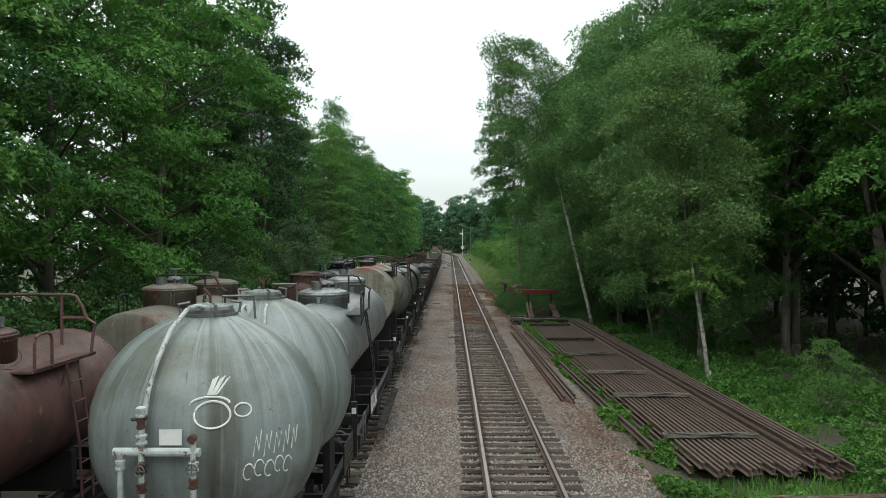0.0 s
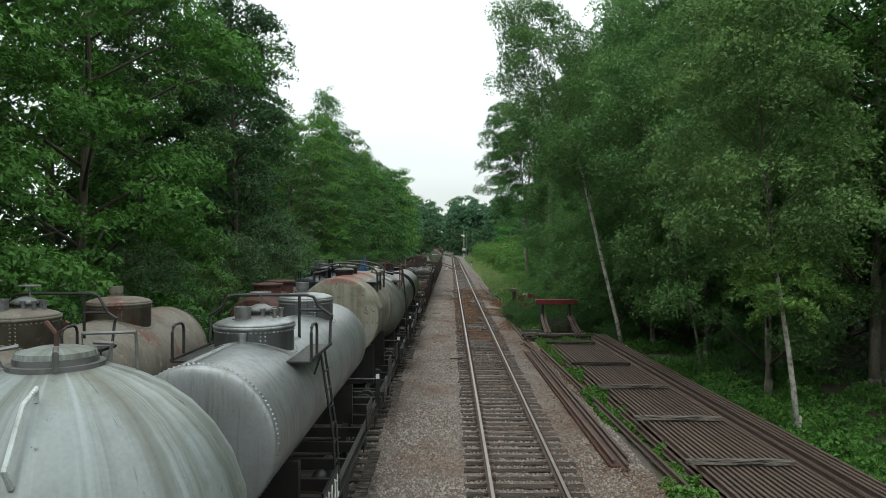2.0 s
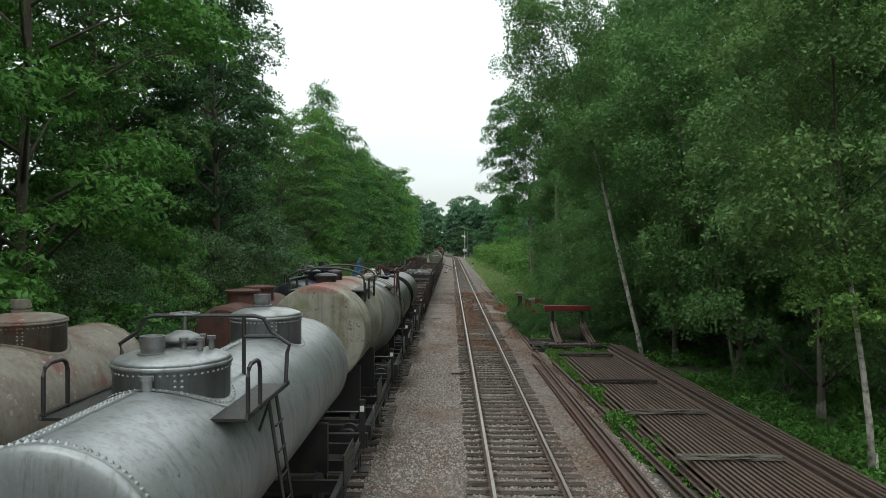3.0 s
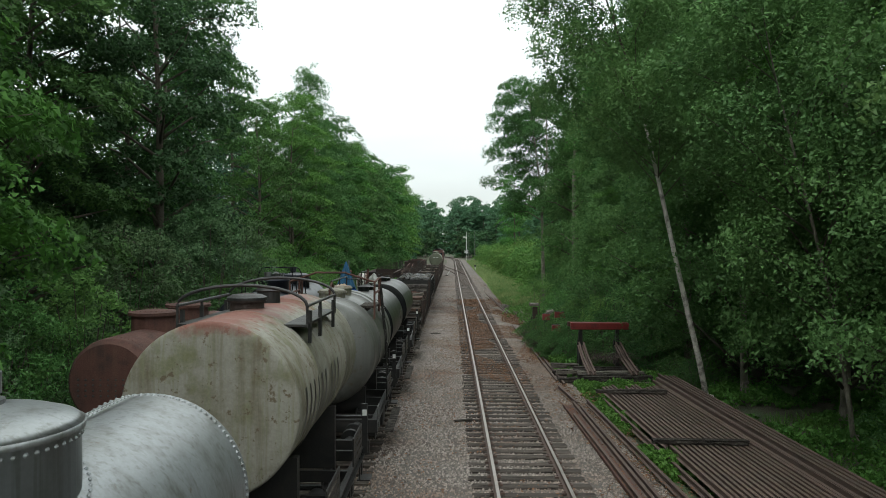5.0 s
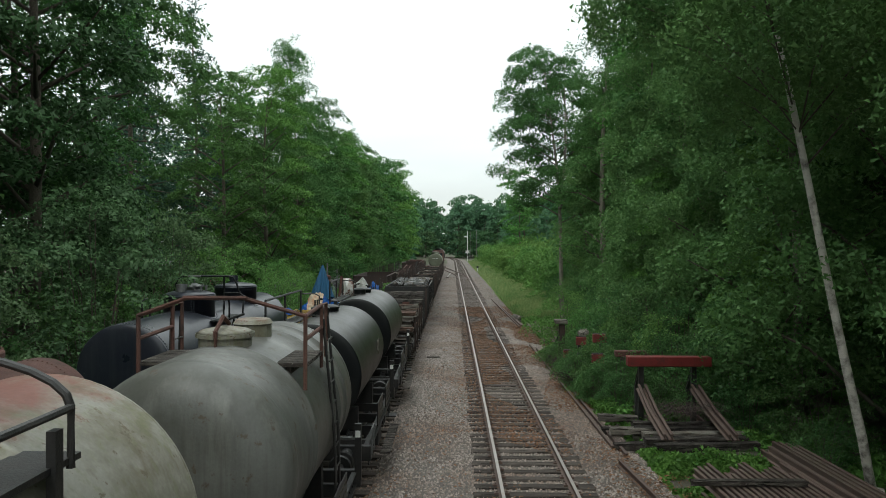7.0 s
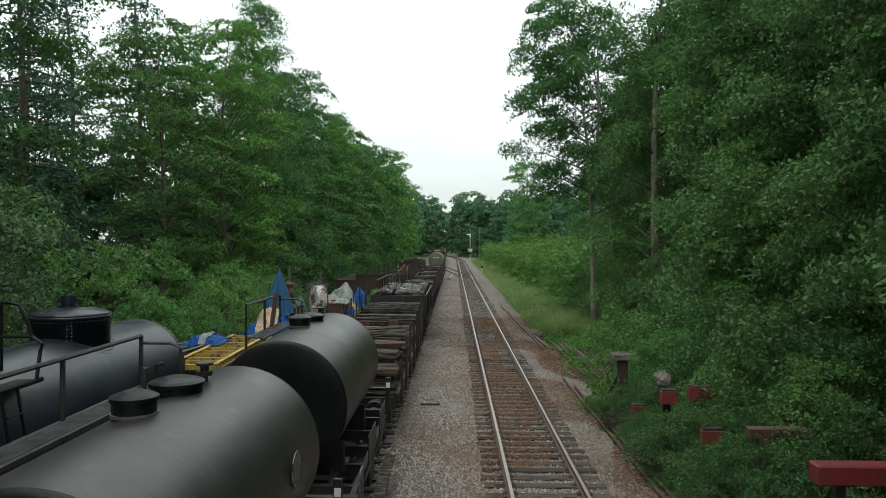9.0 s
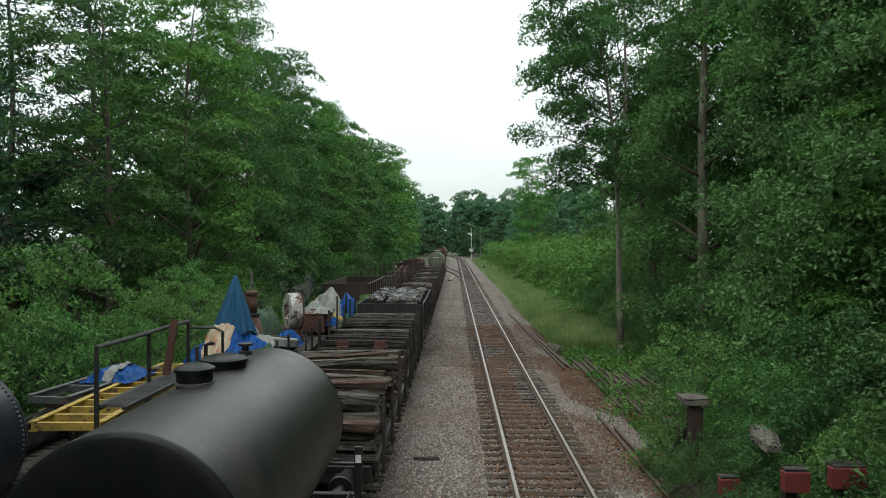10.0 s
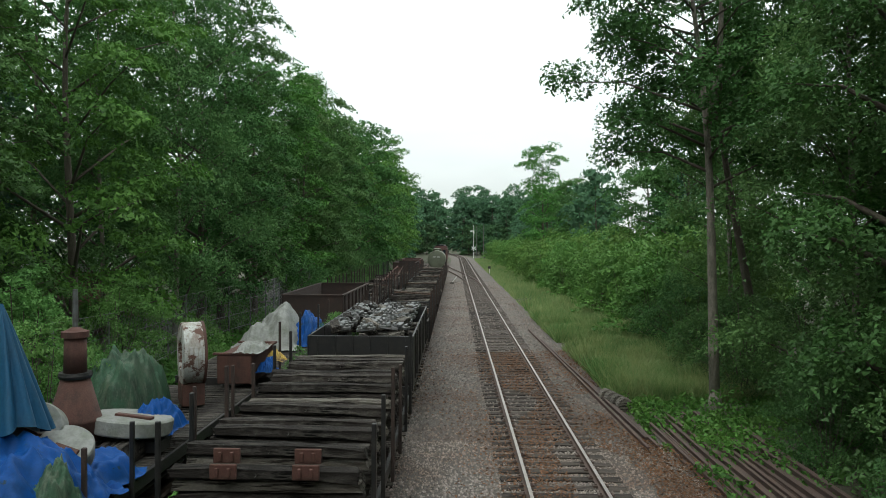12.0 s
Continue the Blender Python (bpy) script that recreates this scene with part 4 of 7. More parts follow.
def powder_wagon():
    w = thing("powder_wagon", "weathered grey powder wagon with two bulging vessels", "tank wagon", (train_x, 10.6, 0), "tank wagons")
    underframe(w, 3.3, 1.2)
    for y in (-1.33, 1.33):
        bm = turned(VESSEL, "z", 72)
        bmesh.ops.transform(bm, matrix=pose(0, y, 0) @ Matrix.Diagonal((1, 0.9, 1, 1)), verts=bm.verts)
        v = part("vessel", bm, M["grey_paint"], w, smooth=True)
        collar = part("manhole", turned([(4.17, 0.36), (4.24, 0.36), (4.24, 0.31), (4.29, 0.31)], "z", 32, (0, y, 0)), M["steel_grey"], v)
        part("manhole_lid", turned([(4.29, 0.3), (4.33, 0.29), (4.36, 0.16), (4.365, 0.002)], "z", 32, (0, y, 0)), M["grey_paint"], v)
        for k in range(4):
            a = k * math.pi / 2 + 0.5
            part("lid_clamp", tubes([(0.38 * math.cos(a), y + 0.38 * math.sin(a), 4.22), (0.4 * math.cos(a), y + 0.4 * math.sin(a), 4.36), (0.26 * math.cos(a), y + 0.26 * math.sin(a), 4.38)], rad=0.022), M["steel_grey"], v)
        bm = tubes([(0, y, 4.36), (0, y, 4.46), (0.09, y, 4.56)], [(0, y, 4.46), (-0.09, y, 4.56)], rad=0.02)
        part("lid_screw", bm, M["rust"], v)
        for s in (-1, 1) if y > 0 else ():
            bm = bmesh.new()
            run = [vessel_at(4 + 11 * s, 3.6, y), vessel_at(4 + 11 * s, 3.66, y) + Vector((0, -0.09, 0.07)), vessel_at(4 + 12 * s, 3.95, y) + Vector((0, -0.05, 0.14)), vessel_at(4 + 13 * s, 4.04, y) + Vector((0, 0.02, 0.12)), vessel_at(4 + 13 * s, 4.06, y)]
            tube(bm, run, 0.02, 8)
            part("grab_handle", bm, M["pale_pipe"], v)
        bm = tubes([(0.1, y + 0.2, 4.2), (0.1, y + 0.2, 4.44), (0.5, y + 0.3, 4.44), (0.52, y + 0.3, 4.1)], rad=0.018, seg=8)
        part("top_rail", bm, M["steel_grey"], v)
        for a in (-40, 5, 50, 95):
            bm = bmesh.new()
            tube(bm, [vessel_at(a, z, y) for z in (1.6, 2.0, 2.4, 2.8, 3.2, 3.6, 3.9, 4.1, 4.19)], 0.007, 4)
            part("weld_seam", bm, M["grey_paint"], v)
        part("base_cone", turned([(0.9, 0.45), (1.3, 0.6)], "z", 24, (0, y, 0)), M["iron"], v)
        bm = boxes(((1.12, y, 1.35), (0.12, 0.5, 0.9)), ((-1.12, y, 1.35), (0.12, 0.5, 0.9)))
        part("vessel_support", bm, M["iron"], v)
        if y < 0:
            front = v
    # pipes and valves before the first vessel
    run = [vessel_at(-12, 3.0, -1.33) + Vector((0, -0.08, 0)), vessel_at(-12, 3.4, -1.33) + Vector((0, -0.07, 0.03)), vessel_at(-13, 3.75, -1.33) + Vector((0, -0.05, 0.06)), vessel_at(-15, 4.0, -1.33) + Vector((0, -0.03, 0.1)), vessel_at(-19, 4.17, -1.33) + Vector((0, 0, 0.14)), Vector((-0.04, -1.7, 4.36)), Vector((0.02, -1.62, 4.34)), Vector((0.02, -1.6, 4.2))]
    part("vent_pipe", tubes(run, rad=0.03, seg=10), M["pale_pipe"], front, "pale grey bent vent pipe")
    yb = -2.78
    part("air_pipe", turned([(-0.6, 0.05), (0.38, 0.05)], "x", 12, (0, yb, 2.8)), M["pale_pipe"], front)
    for x, top in ((-0.28, 3.3), (0.31, 2.95), (-0.52, 2.8)):
        part("down_pipe", tubes([(x, yb - 0.02, top), (x, yb - 0.02, 1.2)], rad=0.034, seg=8), M["pale_pipe"], front)
    for k, (x, z, r) in enumerate(((-0.28, 3.26, 0.06), (-0.28, 3.13, 0.05), (-0.28, 2.95, 0.065), (-0.28, 2.62, 0.06), (0.31, 2.64, 0.06), (0.31, 2.45, 0.055), (-0.52, 2.66, 0.055), (-0.28, 2.4, 0.06))):
        part("valve", turned([(z - 0.06, 0.042), (z - 0.05, r), (z - 0.025, r), (z - 0.025, 0.045), (z + 0.025, 0.045), (z + 0.025, r), (z + 0.05, r), (z + 0.06, 0.042)], "z", 12, (x, yb - 0.02, 0)), M["rust"] if k % 2 else M["pale_pipe"], front)
        ring = [(x + 0.02 + 0.06 * math.cos(a), yb - 0.13, z + 0.06 * math.sin(a)) for a in np.linspace(0, 2 * math.pi, 17)]
        if k in (3, 4):
            part("valve_wheel", tubes(ring, [ring[0], ring[8]], [ring[4], ring[12]], [(x + 0.02, yb - 0.13, z), (x, yb, z)], rad=0.008, seg=5), M["steel_grey"], front)
    part("valve_lever", tubes([(-0.38, yb - 0.04, 3.18), (-0.2, yb - 0.04, 3.2)], rad=0.022), M["iron"], front)
    part("gauge", turned([(-0.05, 0.045), (0.02, 0.05)], "y", 16, (0.3, yb - 0.02, 2.96)), M["rust"], front, "round rusty gauge")
    part("notice_sheet", boxes(((0.02, yb + 0.06, 2.95), (0.26, 0.01, 0.18)), bevel=0.002), M["white_paint"], front, "blank white notice sheet")
    # white spray strokes on the shell
    def stroke(name, pts, r=0.014):
        bm = bmesh.new()
        tube(bm, [vessel_at(a, z, -1.33) for a, z in pts], r, 5)
        part(name, bm, M["white_paint"], front, "white sprayed stroke")
    stroke("sprayed_ring", [(18 + 8.0 * math.cos(t), 3.17 + 0.15 * math.sin(t)) for t in np.linspace(0, 6.283, 33)])
    stroke("sprayed_ring", [(32 + 4 * math.cos(t), 3.2 + 0.075 * math.sin(t)) for t in np.linspace(0, 6.283, 21)], 0.011)
    stroke("sprayed_arc", [(17 + 9.0 * math.cos(t), 3.29 + 0.08 * math.sin(t)) for t in np.linspace(0.0, 3.14, 13)])
    for k in range(8):
        stroke("sprayed_fan", [(16 + 0.6 * k, 3.39), (19 + 1.2 * k, 3.56 + 0.015 * (k % 3))], 0.012 - 0.0009 * k)
    for k in range(5):
        a = 36 + 5.2 * k
        stroke("sprayed_tag", [(a, 2.64 - 0.02 * (k % 2)), (a + 1.6, 2.88), (a + 2.6, 2.7), (a + 4.2, 2.94 - 0.03 * (k % 3))], 0.008)
        stroke("sprayed_tag", [(a - 2 + 2.4 * math.cos(t), 2.46 + 0.1 * math.sin(t) + 0.03 * (k % 2)) for t in np.linspace(0.4, 5.2, 12)], 0.008)
    fittings(w, 3.0, ((2.2, 1.5),))
    return w


powder = powder_wagon()

# ---- the row of old wagons on the outer siding ----
maroon = riveted_tank("faded maroon riveted tank wagon", 5.0, 13.0, 1.05, 2.5, "maroon", [(10.3, 0.6, 3.85)], siding_x, "old tank wagons", 11.0, "maroon")
brown = riveted_tank("rusty grey-brown riveted tank wagon with two domes", 15.5, 23.6, 1.05, 2.56, "brown_tank", [(17.7, 0.64, 4.05), (21.2, 0.64, 3.98)], siding_x, "old tank wagons", 18.0, "iron")
navy = riveted_tank("dark blue riveted tank wagon with two domes", 40.4, 50.5, 1.02, 2.46, "navy", [(44.0, 0.64, 3.9), (47.9, 0.64, 3.9)], siding_x, "old tank wagons", 44.4, "black_paint", M["navy"])


def boiler():
    w = thing("old_boiler", "rusty red locomotive boiler on a wagon", "boiler", (siding_x, 34.2, 0))
    underframe(w, 4.2)
    part("boiler_barrel", turned([(-3.0, 0.86), (-2.9, 0.9), (3.2, 0.9), (3.3, 0.86)], "y", 48, (0, 0, 2.36)), M["rust"], w, smooth=True)
    front = part("end_plate", turned([(-3.12, 0.002), (-3.1, 0.8), (-3.0, 0.88)], "y", 40, (0, 0, 2.36)), M["rust"], w, "rusty end plate with bolt holes")
    part("tube_holes", studs([((0.62 * (k % 9 - 4) / 4, -3.11, 2.1 + 0.11 * (k // 9)), (0, -1, 0)) for k in range(36)], 0.03), M["iron"], front)
    for y in (-0.9, 1.2):
        d_ = part("boiler_dome", turned([(3.1, 0.52), (3.55, 0.5), (3.55, 0.58), (3.62, 0.58), (3.62, 0.55), (3.66, 0.3), (3.665, 0.002)], "z", 36, (0, y, 0)), M["rust"], w)
        part("bolts", studs([((0.545 * math.cos(a), y + 0.545 * math.sin(a), 3.66), (0, 0, 1)) for a in np.linspace(0, 6.28, 30)], 0.025), M["rust"], d_)
    part("rivets", studs([p for y in (-2.8, -0.1, 2.9) for p in ring_rivets(y, 0.9, 2.36, 70)], 0.02), M["rust"], w)
    for y in (-2.0, 2.2):
        part("boiler_cradle", boxes(((0, y, 1.35), (1.7, 0.3, 0.5))), M["timber_dark"], w)


boiler()


# ---- beams and cloth ----
def beam_mesh(name, long, wide, high, material, seed, rough=0.012):
    """A worn timber: a bar with uneven edges and ends."""
    rng = random.Random(seed)
    bm = bmesh.new()
    rings = []
    for k in range(5):
        x = -long / 2 + long * k / 4
        j = lambda: rng.uniform(-rough, rough)
        c = 0.02
        prof = [(-wide / 2 + c, 0), (wide / 2 - c, 0), (wide / 2, c), (wide / 2, high - c), (wide / 2 - c, high), (-wide / 2 + c, high), (-wide / 2, high - c), (-wide / 2, c)]
        rings.append([bm.verts.new((x + (j() * 2 if k in (0, 4) else 0), a + j(), b + j())) for a, b in prof])
    for a, b in zip(rings, rings[1:]):
        for i in range(8):
            bm.faces.new((a[i], a[(i + 1) % 8], b[(i + 1) % 8], b[i]))
    bm.faces.new(rings[0])
    bm.faces.new(rings[-1])
    return mesh_of(name, bm, material)


OLD_BEAMS = [beam_mesh("old_sleeper", 2.55, 0.25, 0.15, M[m], 100 + i, 0.022) for i, m in enumerate(("timber_dark", "timber_grey", "timber_dark", "brown_timber", "timber_dark"))]


def old_sleeper(x, y, z, turn=0, tilt=0, kind=0, roll=0, label="weathered old railway sleeper", group="stacked old sleepers", stretch=1.0):
    ob = tagged(new("old_sleeper", OLD_BEAMS[kind % len(OLD_BEAMS)]), label, "railway sleeper", group)
    ob.matrix_basis = pose(x, y, z, roll, tilt, turn) @ Matrix.Diagonal((stretch, 1, 1, 1))
    return ob


def heap(name, label, material, at, size, high, seed, group="", folds=1.0, turn=0.0, peak=(0, 0), strip=(-1.0, 1.0), lift=0.0):
    """A crumpled tarpaulin thrown over something, hanging down to its support in pleats."""
    rng = np.random.default_rng(seed)
    n = 64
    o = rng.random(3) * 40
    bm = bmesh.new()
    g = []
    for i in range(n):
        row = []
        for j in range(n):
            u, v = strip[0] + (strip[1] - strip[0]) * i / (n - 1), 2 * j / (n - 1) - 1
            ang = math.atan2(v, u)
            far = max(abs(u), abs(v)) * 0.55 + math.hypot(u, v) * 0.45
            edge = 1.0 + 0.14 * noise.noise(Vector((ang * 1.6, o[0], 0)))
            pleat = math.sin(13 * ang + 4 * noise.noise(Vector((u * 1.5 + o[2], v * 1.5, o[1])))) * min(1.0, max(0.0, (far - 0.35) * 2.2))
            edge *= 1 + 0.055 * folds * pleat
            h = high * max(0.0, 1 - far ** 3.2) * (0.75 + 0.4 * noise.noise(Vector((u * 1.2 + o[0], v * 1.2, o[1]))))
            ridge = abs(noise.noise(Vector((u * 2.2 + 0.8 * v + o[1], v * 1.6, o[2])))) + 0.55 * abs(noise.noise(Vector((u * 5.0 + 2.5 * v + o[2], v * 3.2 - u, o[0])))) + 0.22 * abs(noise.noise(Vector((u * 9 - 4 * v + o[2], v * 11, o[0]))))
            h += folds * (0.16 - 0.34 * ridge) * (0.35 + 0.6 * high) * (1 if max(abs(u), abs(v)) < 0.97 else 0.3)
            h -= 0.05 * folds * pleat * high
            row.append(bm.verts.new((u * size[0] * edge / 2, v * size[1] * edge / 2, max(0.015 + 0.05 * ridge, h) + lift)))
        g.append(row)
    for a, b in zip(g, g[1:]):
        for i in range(n - 1):
            bm.faces.new((a[i], a[i + 1], b[i + 1], b[i]))
    ob = tagged(new(name, mesh_of(name, bm, material, True)), label, "tarpaulin", group)
    ob.matrix_basis = pose(*at, 0, 0, turn)
    return ob


# ---- flat and open wagons ----
def flat_wagon(label, y0, y1, x, deck=1.25, stakes=(), stake_h=1.1, skin="timber_dark", group="goods wagons", low_side=0.0, wide=1.36):
    w = thing("flat_wagon", label, "goods wagon", (x, (y0 + y1) / 2, 0), group)
    half = (y1 - y0) / 2
    underframe(w, half, 1.15)
    n = int((y1 - y0) / 0.24)
    plank = None
    for k in range(n):
        y = -half + 0.12 + k * (y1 - y0 - 0.02) / n
        if plank is None:
            plank = mesh_of("deck_plank", boxes(((0, 0, 0), (wide * 2, 0.22, 0.05)), bevel=0.008), M[skin])
        p = part("deck_plank", plank, None, w)
        p.matrix_basis = pose(0, y, deck - 0.025 + 0.004 * (k % 3))
    for s in (-1, 1):
        part("side_rail", boxes(((s * (wide + 0.02), 0, deck - 0.1), (0.06, half * 2, 0.2))), M["iron"], w)
        if low_side:
            m = max(2, round(half))
            for k in range(m):
                yy = -half + (k + 0.5) * 2 * half / m
                sd = part("drop_side", boxes(((s * (wide + 0.03), yy, deck + low_side / 2), (0.05, 2 * half / m - 0.05, low_side)), bevel=0.008), M["iron"], w)
                part("stiffener", boxes(((s * (wide + 0.075), yy - 0.35, deck + low_side / 2), (0.04, 0.07, low_side)), ((s * (wide + 0.075), yy + 0.35, deck + low_side / 2), (0.04, 0.07, low_side))), M["iron"], sd)
    if low_side:
        for s in (-1, 1):
            ed = part("end_board", boxes(((0, s * (half - 0.03), deck + low_side / 2), (wide * 2, 0.05, low_side)), bevel=0.008), M["iron"], w)
            bm = bmesh.new()
            for k in range(6):
                box(bm, (-wide + 0.2 + k * (2 * wide - 0.4) / 5, s * (half + 0.015), deck + low_side / 2), (0.07, 0.05, low_side))
            part("stiffener", bm, M["iron"], ed)
    for y, s, h in stakes:
        part("stake", boxes(((s * (wide + 0.09), y - (y0 + y1) / 2, deck + h / 2 - 0.2), (0.065, 0.065, h + 0.4)), bevel=0.01), M["dark_rust"] if int(y * 10) % 3 else M["iron"], w, "upright steel stake")
    return w


ties_a = flat_wagon("flat wagon stacked with split old sleepers", 53.6, 60.4, train_x, stakes=[(y, s, 1.0 + 0.15 * (k % 3)) for s in (-1, 1) for k, y in enumerate((54.2, 56.0, 57.8, 59.8))])
ties_b = flat_wagon("flat wagon stacked with weathered old sleepers", 61.5, 69.6, train_x, stakes=[(y, s, 1.35 + 0.12 * (k % 3)) for s in (-1, 1) for k, y in enumerate((61.8, 63.0, 64.6, 66.2, 67.8, 69.3))])
rt = random.Random(12)
# the nearer stack lies tumbled, the farther one in tidy steps
for layer in range(4):
    n = 13
    for k in range(n):
        y = 54.1 + k * 0.48 + rt.uniform(-0.06, 0.06)
        if layer == 3 and (k < 2 or rt.random() < 0.25):
            continue
        old_sleeper(train_x + rt.uniform(-0.12, 0.12), y, 1.26 + layer * 0.2 + rt.uniform(0, 0.03), rt.uniform(-5, 5) + (0 if layer < 3 else rt.uniform(-9, 9)), rt.uniform(-2, 2), rt.randrange(5), rt.uniform(-8, 8))
for k in range(7):
    old_sleeper(train_x + rt.uniform(-0.2, 0.2), 54.6 + k * 0.8, 2.07 + rt.uniform(0, 0.12), rt.uniform(-14, 12), rt.uniform(-5, 5), 3 if k % 2 else 1, rt.uniform(-10, 10), "split brown old sleeper on top of the stack")
for row in range(16):
    y = 62.0 + row * 0.475
    levels = (4, 5, 4, 5, 5, 4, 5, 5, 6, 5, 6, 6, 5, 6, 6, 6)[row]
    for layer in range(levels):
        old_sleeper(train_x + rt.uniform(-0.07, 0.07), y + rt.uniform(-0.05, 0.05), 1.26 + layer * 0.175, rt.uniform(-1.6, 1.6), rt.uniform(-0.8, 0.8), rt.choice((0, 2, 4, 1, 0)))
for y, z in ((61.9, 1.98), (62.05, 2.15)):
    for dx in (-0.55, 0.55):
        cp = tagged(new("rail_chair", mesh_of("rail_chair", boxes(((0, 0, 0.03), (0.36, 0.2, 0.05)), ((-0.08, 0, 0.065), (0.05, 0.12, 0.06)), ((0.08, 0, 0.065), (0.05, 0.12, 0.06)), bevel=0.008), M["rust"])), "rust-brown iron rail chair on an old sleeper", "rail chair", "rail chairs")
        cp.matrix_basis = pose(train_x + dx, y - 0.13, z - 0.03, 90, 0, 0)

low_a = flat_wagon("black low-sided wagon loaded with sleepers and rail fastenings", 71.0, 79.6, train_x, low_side=1.25)
for k in range(42):
    y = 71.6 + (k // 3) * 0.56 + rt.uniform(-0.1, 0.1)
    x = train_x + (k % 3 - 1) * 0.85 + rt.uniform(-0.1, 0.1)
    old_sleeper(x, y, 1.95 + 0.2 * (k % 4), rt.uniform(60, 120) if k % 4 else rt.uniform(-20, 20), rt.uniform(-6, 6), 1 if k % 3 else 0, rt.uniform(-20, 20), "short grey sleeper end with iron fastenings", "loose sleeper ends", 0.36)
CLAMP = mesh_of("rail_clamp", boxes(((0, 0, 0.05), (1.5, 0.2, 0.1)), ((-0.5, 0, 0.13), (0.22, 0.16, 0.1)), ((0.5, 0, 0.13), (0.22, 0.16, 0.1)), ((0, 0, 0.14), (0.4, 0.26, 0.1)), bevel=0.015), M["steel_grey"])
for k in range(60):
    y = 72.2 + (k % 20) * 0.36
    ob = tagged(new("rail_clamp", CLAMP), "pale iron rail clamp on the heaped load", "rail clamp", "rail clamps")
    ob.matrix_basis = pose(train_x + (-0.8, 0.0, 0.8)[k // 20] + rt.uniform(-0.2, 0.2), y, 2.5 + rt.uniform(-0.03, 0.03), rt.uniform(-12, 12), rt.uniform(-8, 8), rt.uniform(-20, 20)) @ Matrix.Diagonal((0.36, 1.0, 0.9, 1))
low_b = flat_wagon("black low-sided wagon with stakes and scrap timber", 81.0, 89.5, train_x, low_side=0.5, stakes=[(81.3 + 1.12 * j, s, 1.35 + 0.12 * (j % 3)) for s in (-1, 1) for j in range(8)])
for k in range(18):
    old_sleeper(train_x + rt.uniform(-0.2, 0.2), 81.8 + k * 0.42, 1.3 + 0.18 * (k % 3), rt.uniform(-15, 15), rt.uniform(-4, 4), k)
for k, (y0, col) in enumerate(((91.0, "iron"), (101.0, "rust"), (111.0, "iron"), (121.0, "rust"), (131.0, "iron"))):
    flat_wagon("stake wagon with rusty stakes in the long row", y0, y0 + 8.6, train_x, low_side=0.25 if k % 2 else 0.45, stakes=[(y0 + 0.4 + 1.1 * j, s, 1.2 + 0.2 * (j % 3)) for s in (-1, 1) for j in range(8)])
    for j in range(14):
        old_sleeper(train_x + rt.uniform(-0.3, 0.3), y0 + 0.8 + j * 0.5, 1.3 + 0.2 * (j % 3), rt.uniform(-25, 25), rt.uniform(-5, 5), j)

# the far end of the row: an olive tank wagon and old coaches
far_tank = tank_wagon("olive tank wagon far along the row", 145.0, 151.0, 1.2, 2.6, "olive", "olive", 0.15)
dome(far_tank, 0, 0.6, 4.0, 1.2, 2.6, "olive", valve=False)
part("lettering", boxes(*[((-0.45 + 0.11 * k, -3.2, 2.95), (0.07, 0.02, 0.1)) for k in range(9) if k != 4]), M["white_paint"], far_tank, "small white marks")


def coach(label, y0, y1, x, skin, roof):
    w = thing("railway_coach", label, "railway coach", (x, (y0 + y1) / 2, 0), "old coaches")
    half = (y1 - y0) / 2
    underframe(w, half, 1.2)
    part("body", boxes(((0, 0, 2.15), (2.8, half * 2, 2.0)), bevel=0.03), M[skin], w)
    bm = bmesh.new()
    lathe(bm, [(-half - 0.1, 1.5), (half + 0.1, 1.5)], "y", 20, (0, 0, 2.28), (20, 160))
    part("roof", bm, M[roof], w, smooth=True)
    part("roof_end", boxes(((0, -half, 3.2), (2.4, 0.05, 0.7)), bevel=0.02), M[skin], w)
    for k in range(4):
        part("roof_hoop", turned([(-0.05, 1.53), (0.05, 1.53)], "y", 32, (0, -half + (k + 0.5) * half / 2, 2.28)), M["iron"], w)
        part("window", boxes(((1.41, -half + (k + 0.5) * half / 2, 2.55), (0.02, 0.8, 0.7))), M["glass"], w)
    for dx in (-0.7, 0.7):
        part("end_window", boxes(((dx, -half - 0.012, 2.5), (0.6, 0.03, 0.7))), M["glass"], w)
    return w


coach("dark red old coach far along the row", 198, 210, -5.3, "maroon", "steel_grey").scale = (1, 1, 1.14)
coach("black old van far along the row", 212, 224, -5.9, "iron", "steel_grey").scale = (1, 1, 1.14)

# ---- the outer siding's flat wagons with their loads ----
flat_a = flat_wagon("flat wagon carrying yellow and grey steel frames", 52.6, 60.8, siding_x, 1.2)
flat_b = flat_wagon("flat wagon carrying tarpaulins and boiler parts", 61.8, 70.8, siding_x, 1.2, stakes=[(y, 1, 1.0) for y in (61.9, 63.3, 65.9, 68.2)])
flat_c = flat_wagon("flat wagon carrying sheeted machinery", 72.0, 80.5, siding_x, 1.2, stakes=[(y, 1, 1.5) for y in (72.4, 75, 78, 80)])


def steel_frame(label, x, y, z, long, wide, skin, turn=0, rungs=6, high=0.2):
    f = thing("ladder_frame", label, "steel frame", (x, y, z), "steel frames", turn)
    for s in (-1, 1):
        bm = boxes(((s * wide / 2, 0, high / 2), (0.03, long, high)), ((s * wide / 2, 0, high), (0.12, long, 0.02)), ((s * wide / 2, 0, 0.01), (0.12, long, 0.02)))
        part("side_girder", bm, M[skin], f)
    for k in range(rungs):
        y_ = -long / 2 + 0.05 + (long - 0.1) * k / (rungs - 1)
        part("cross_bar", boxes(((0, y_, high * 0.5), (wide, 0.08, high * 0.8))), M[skin], f)


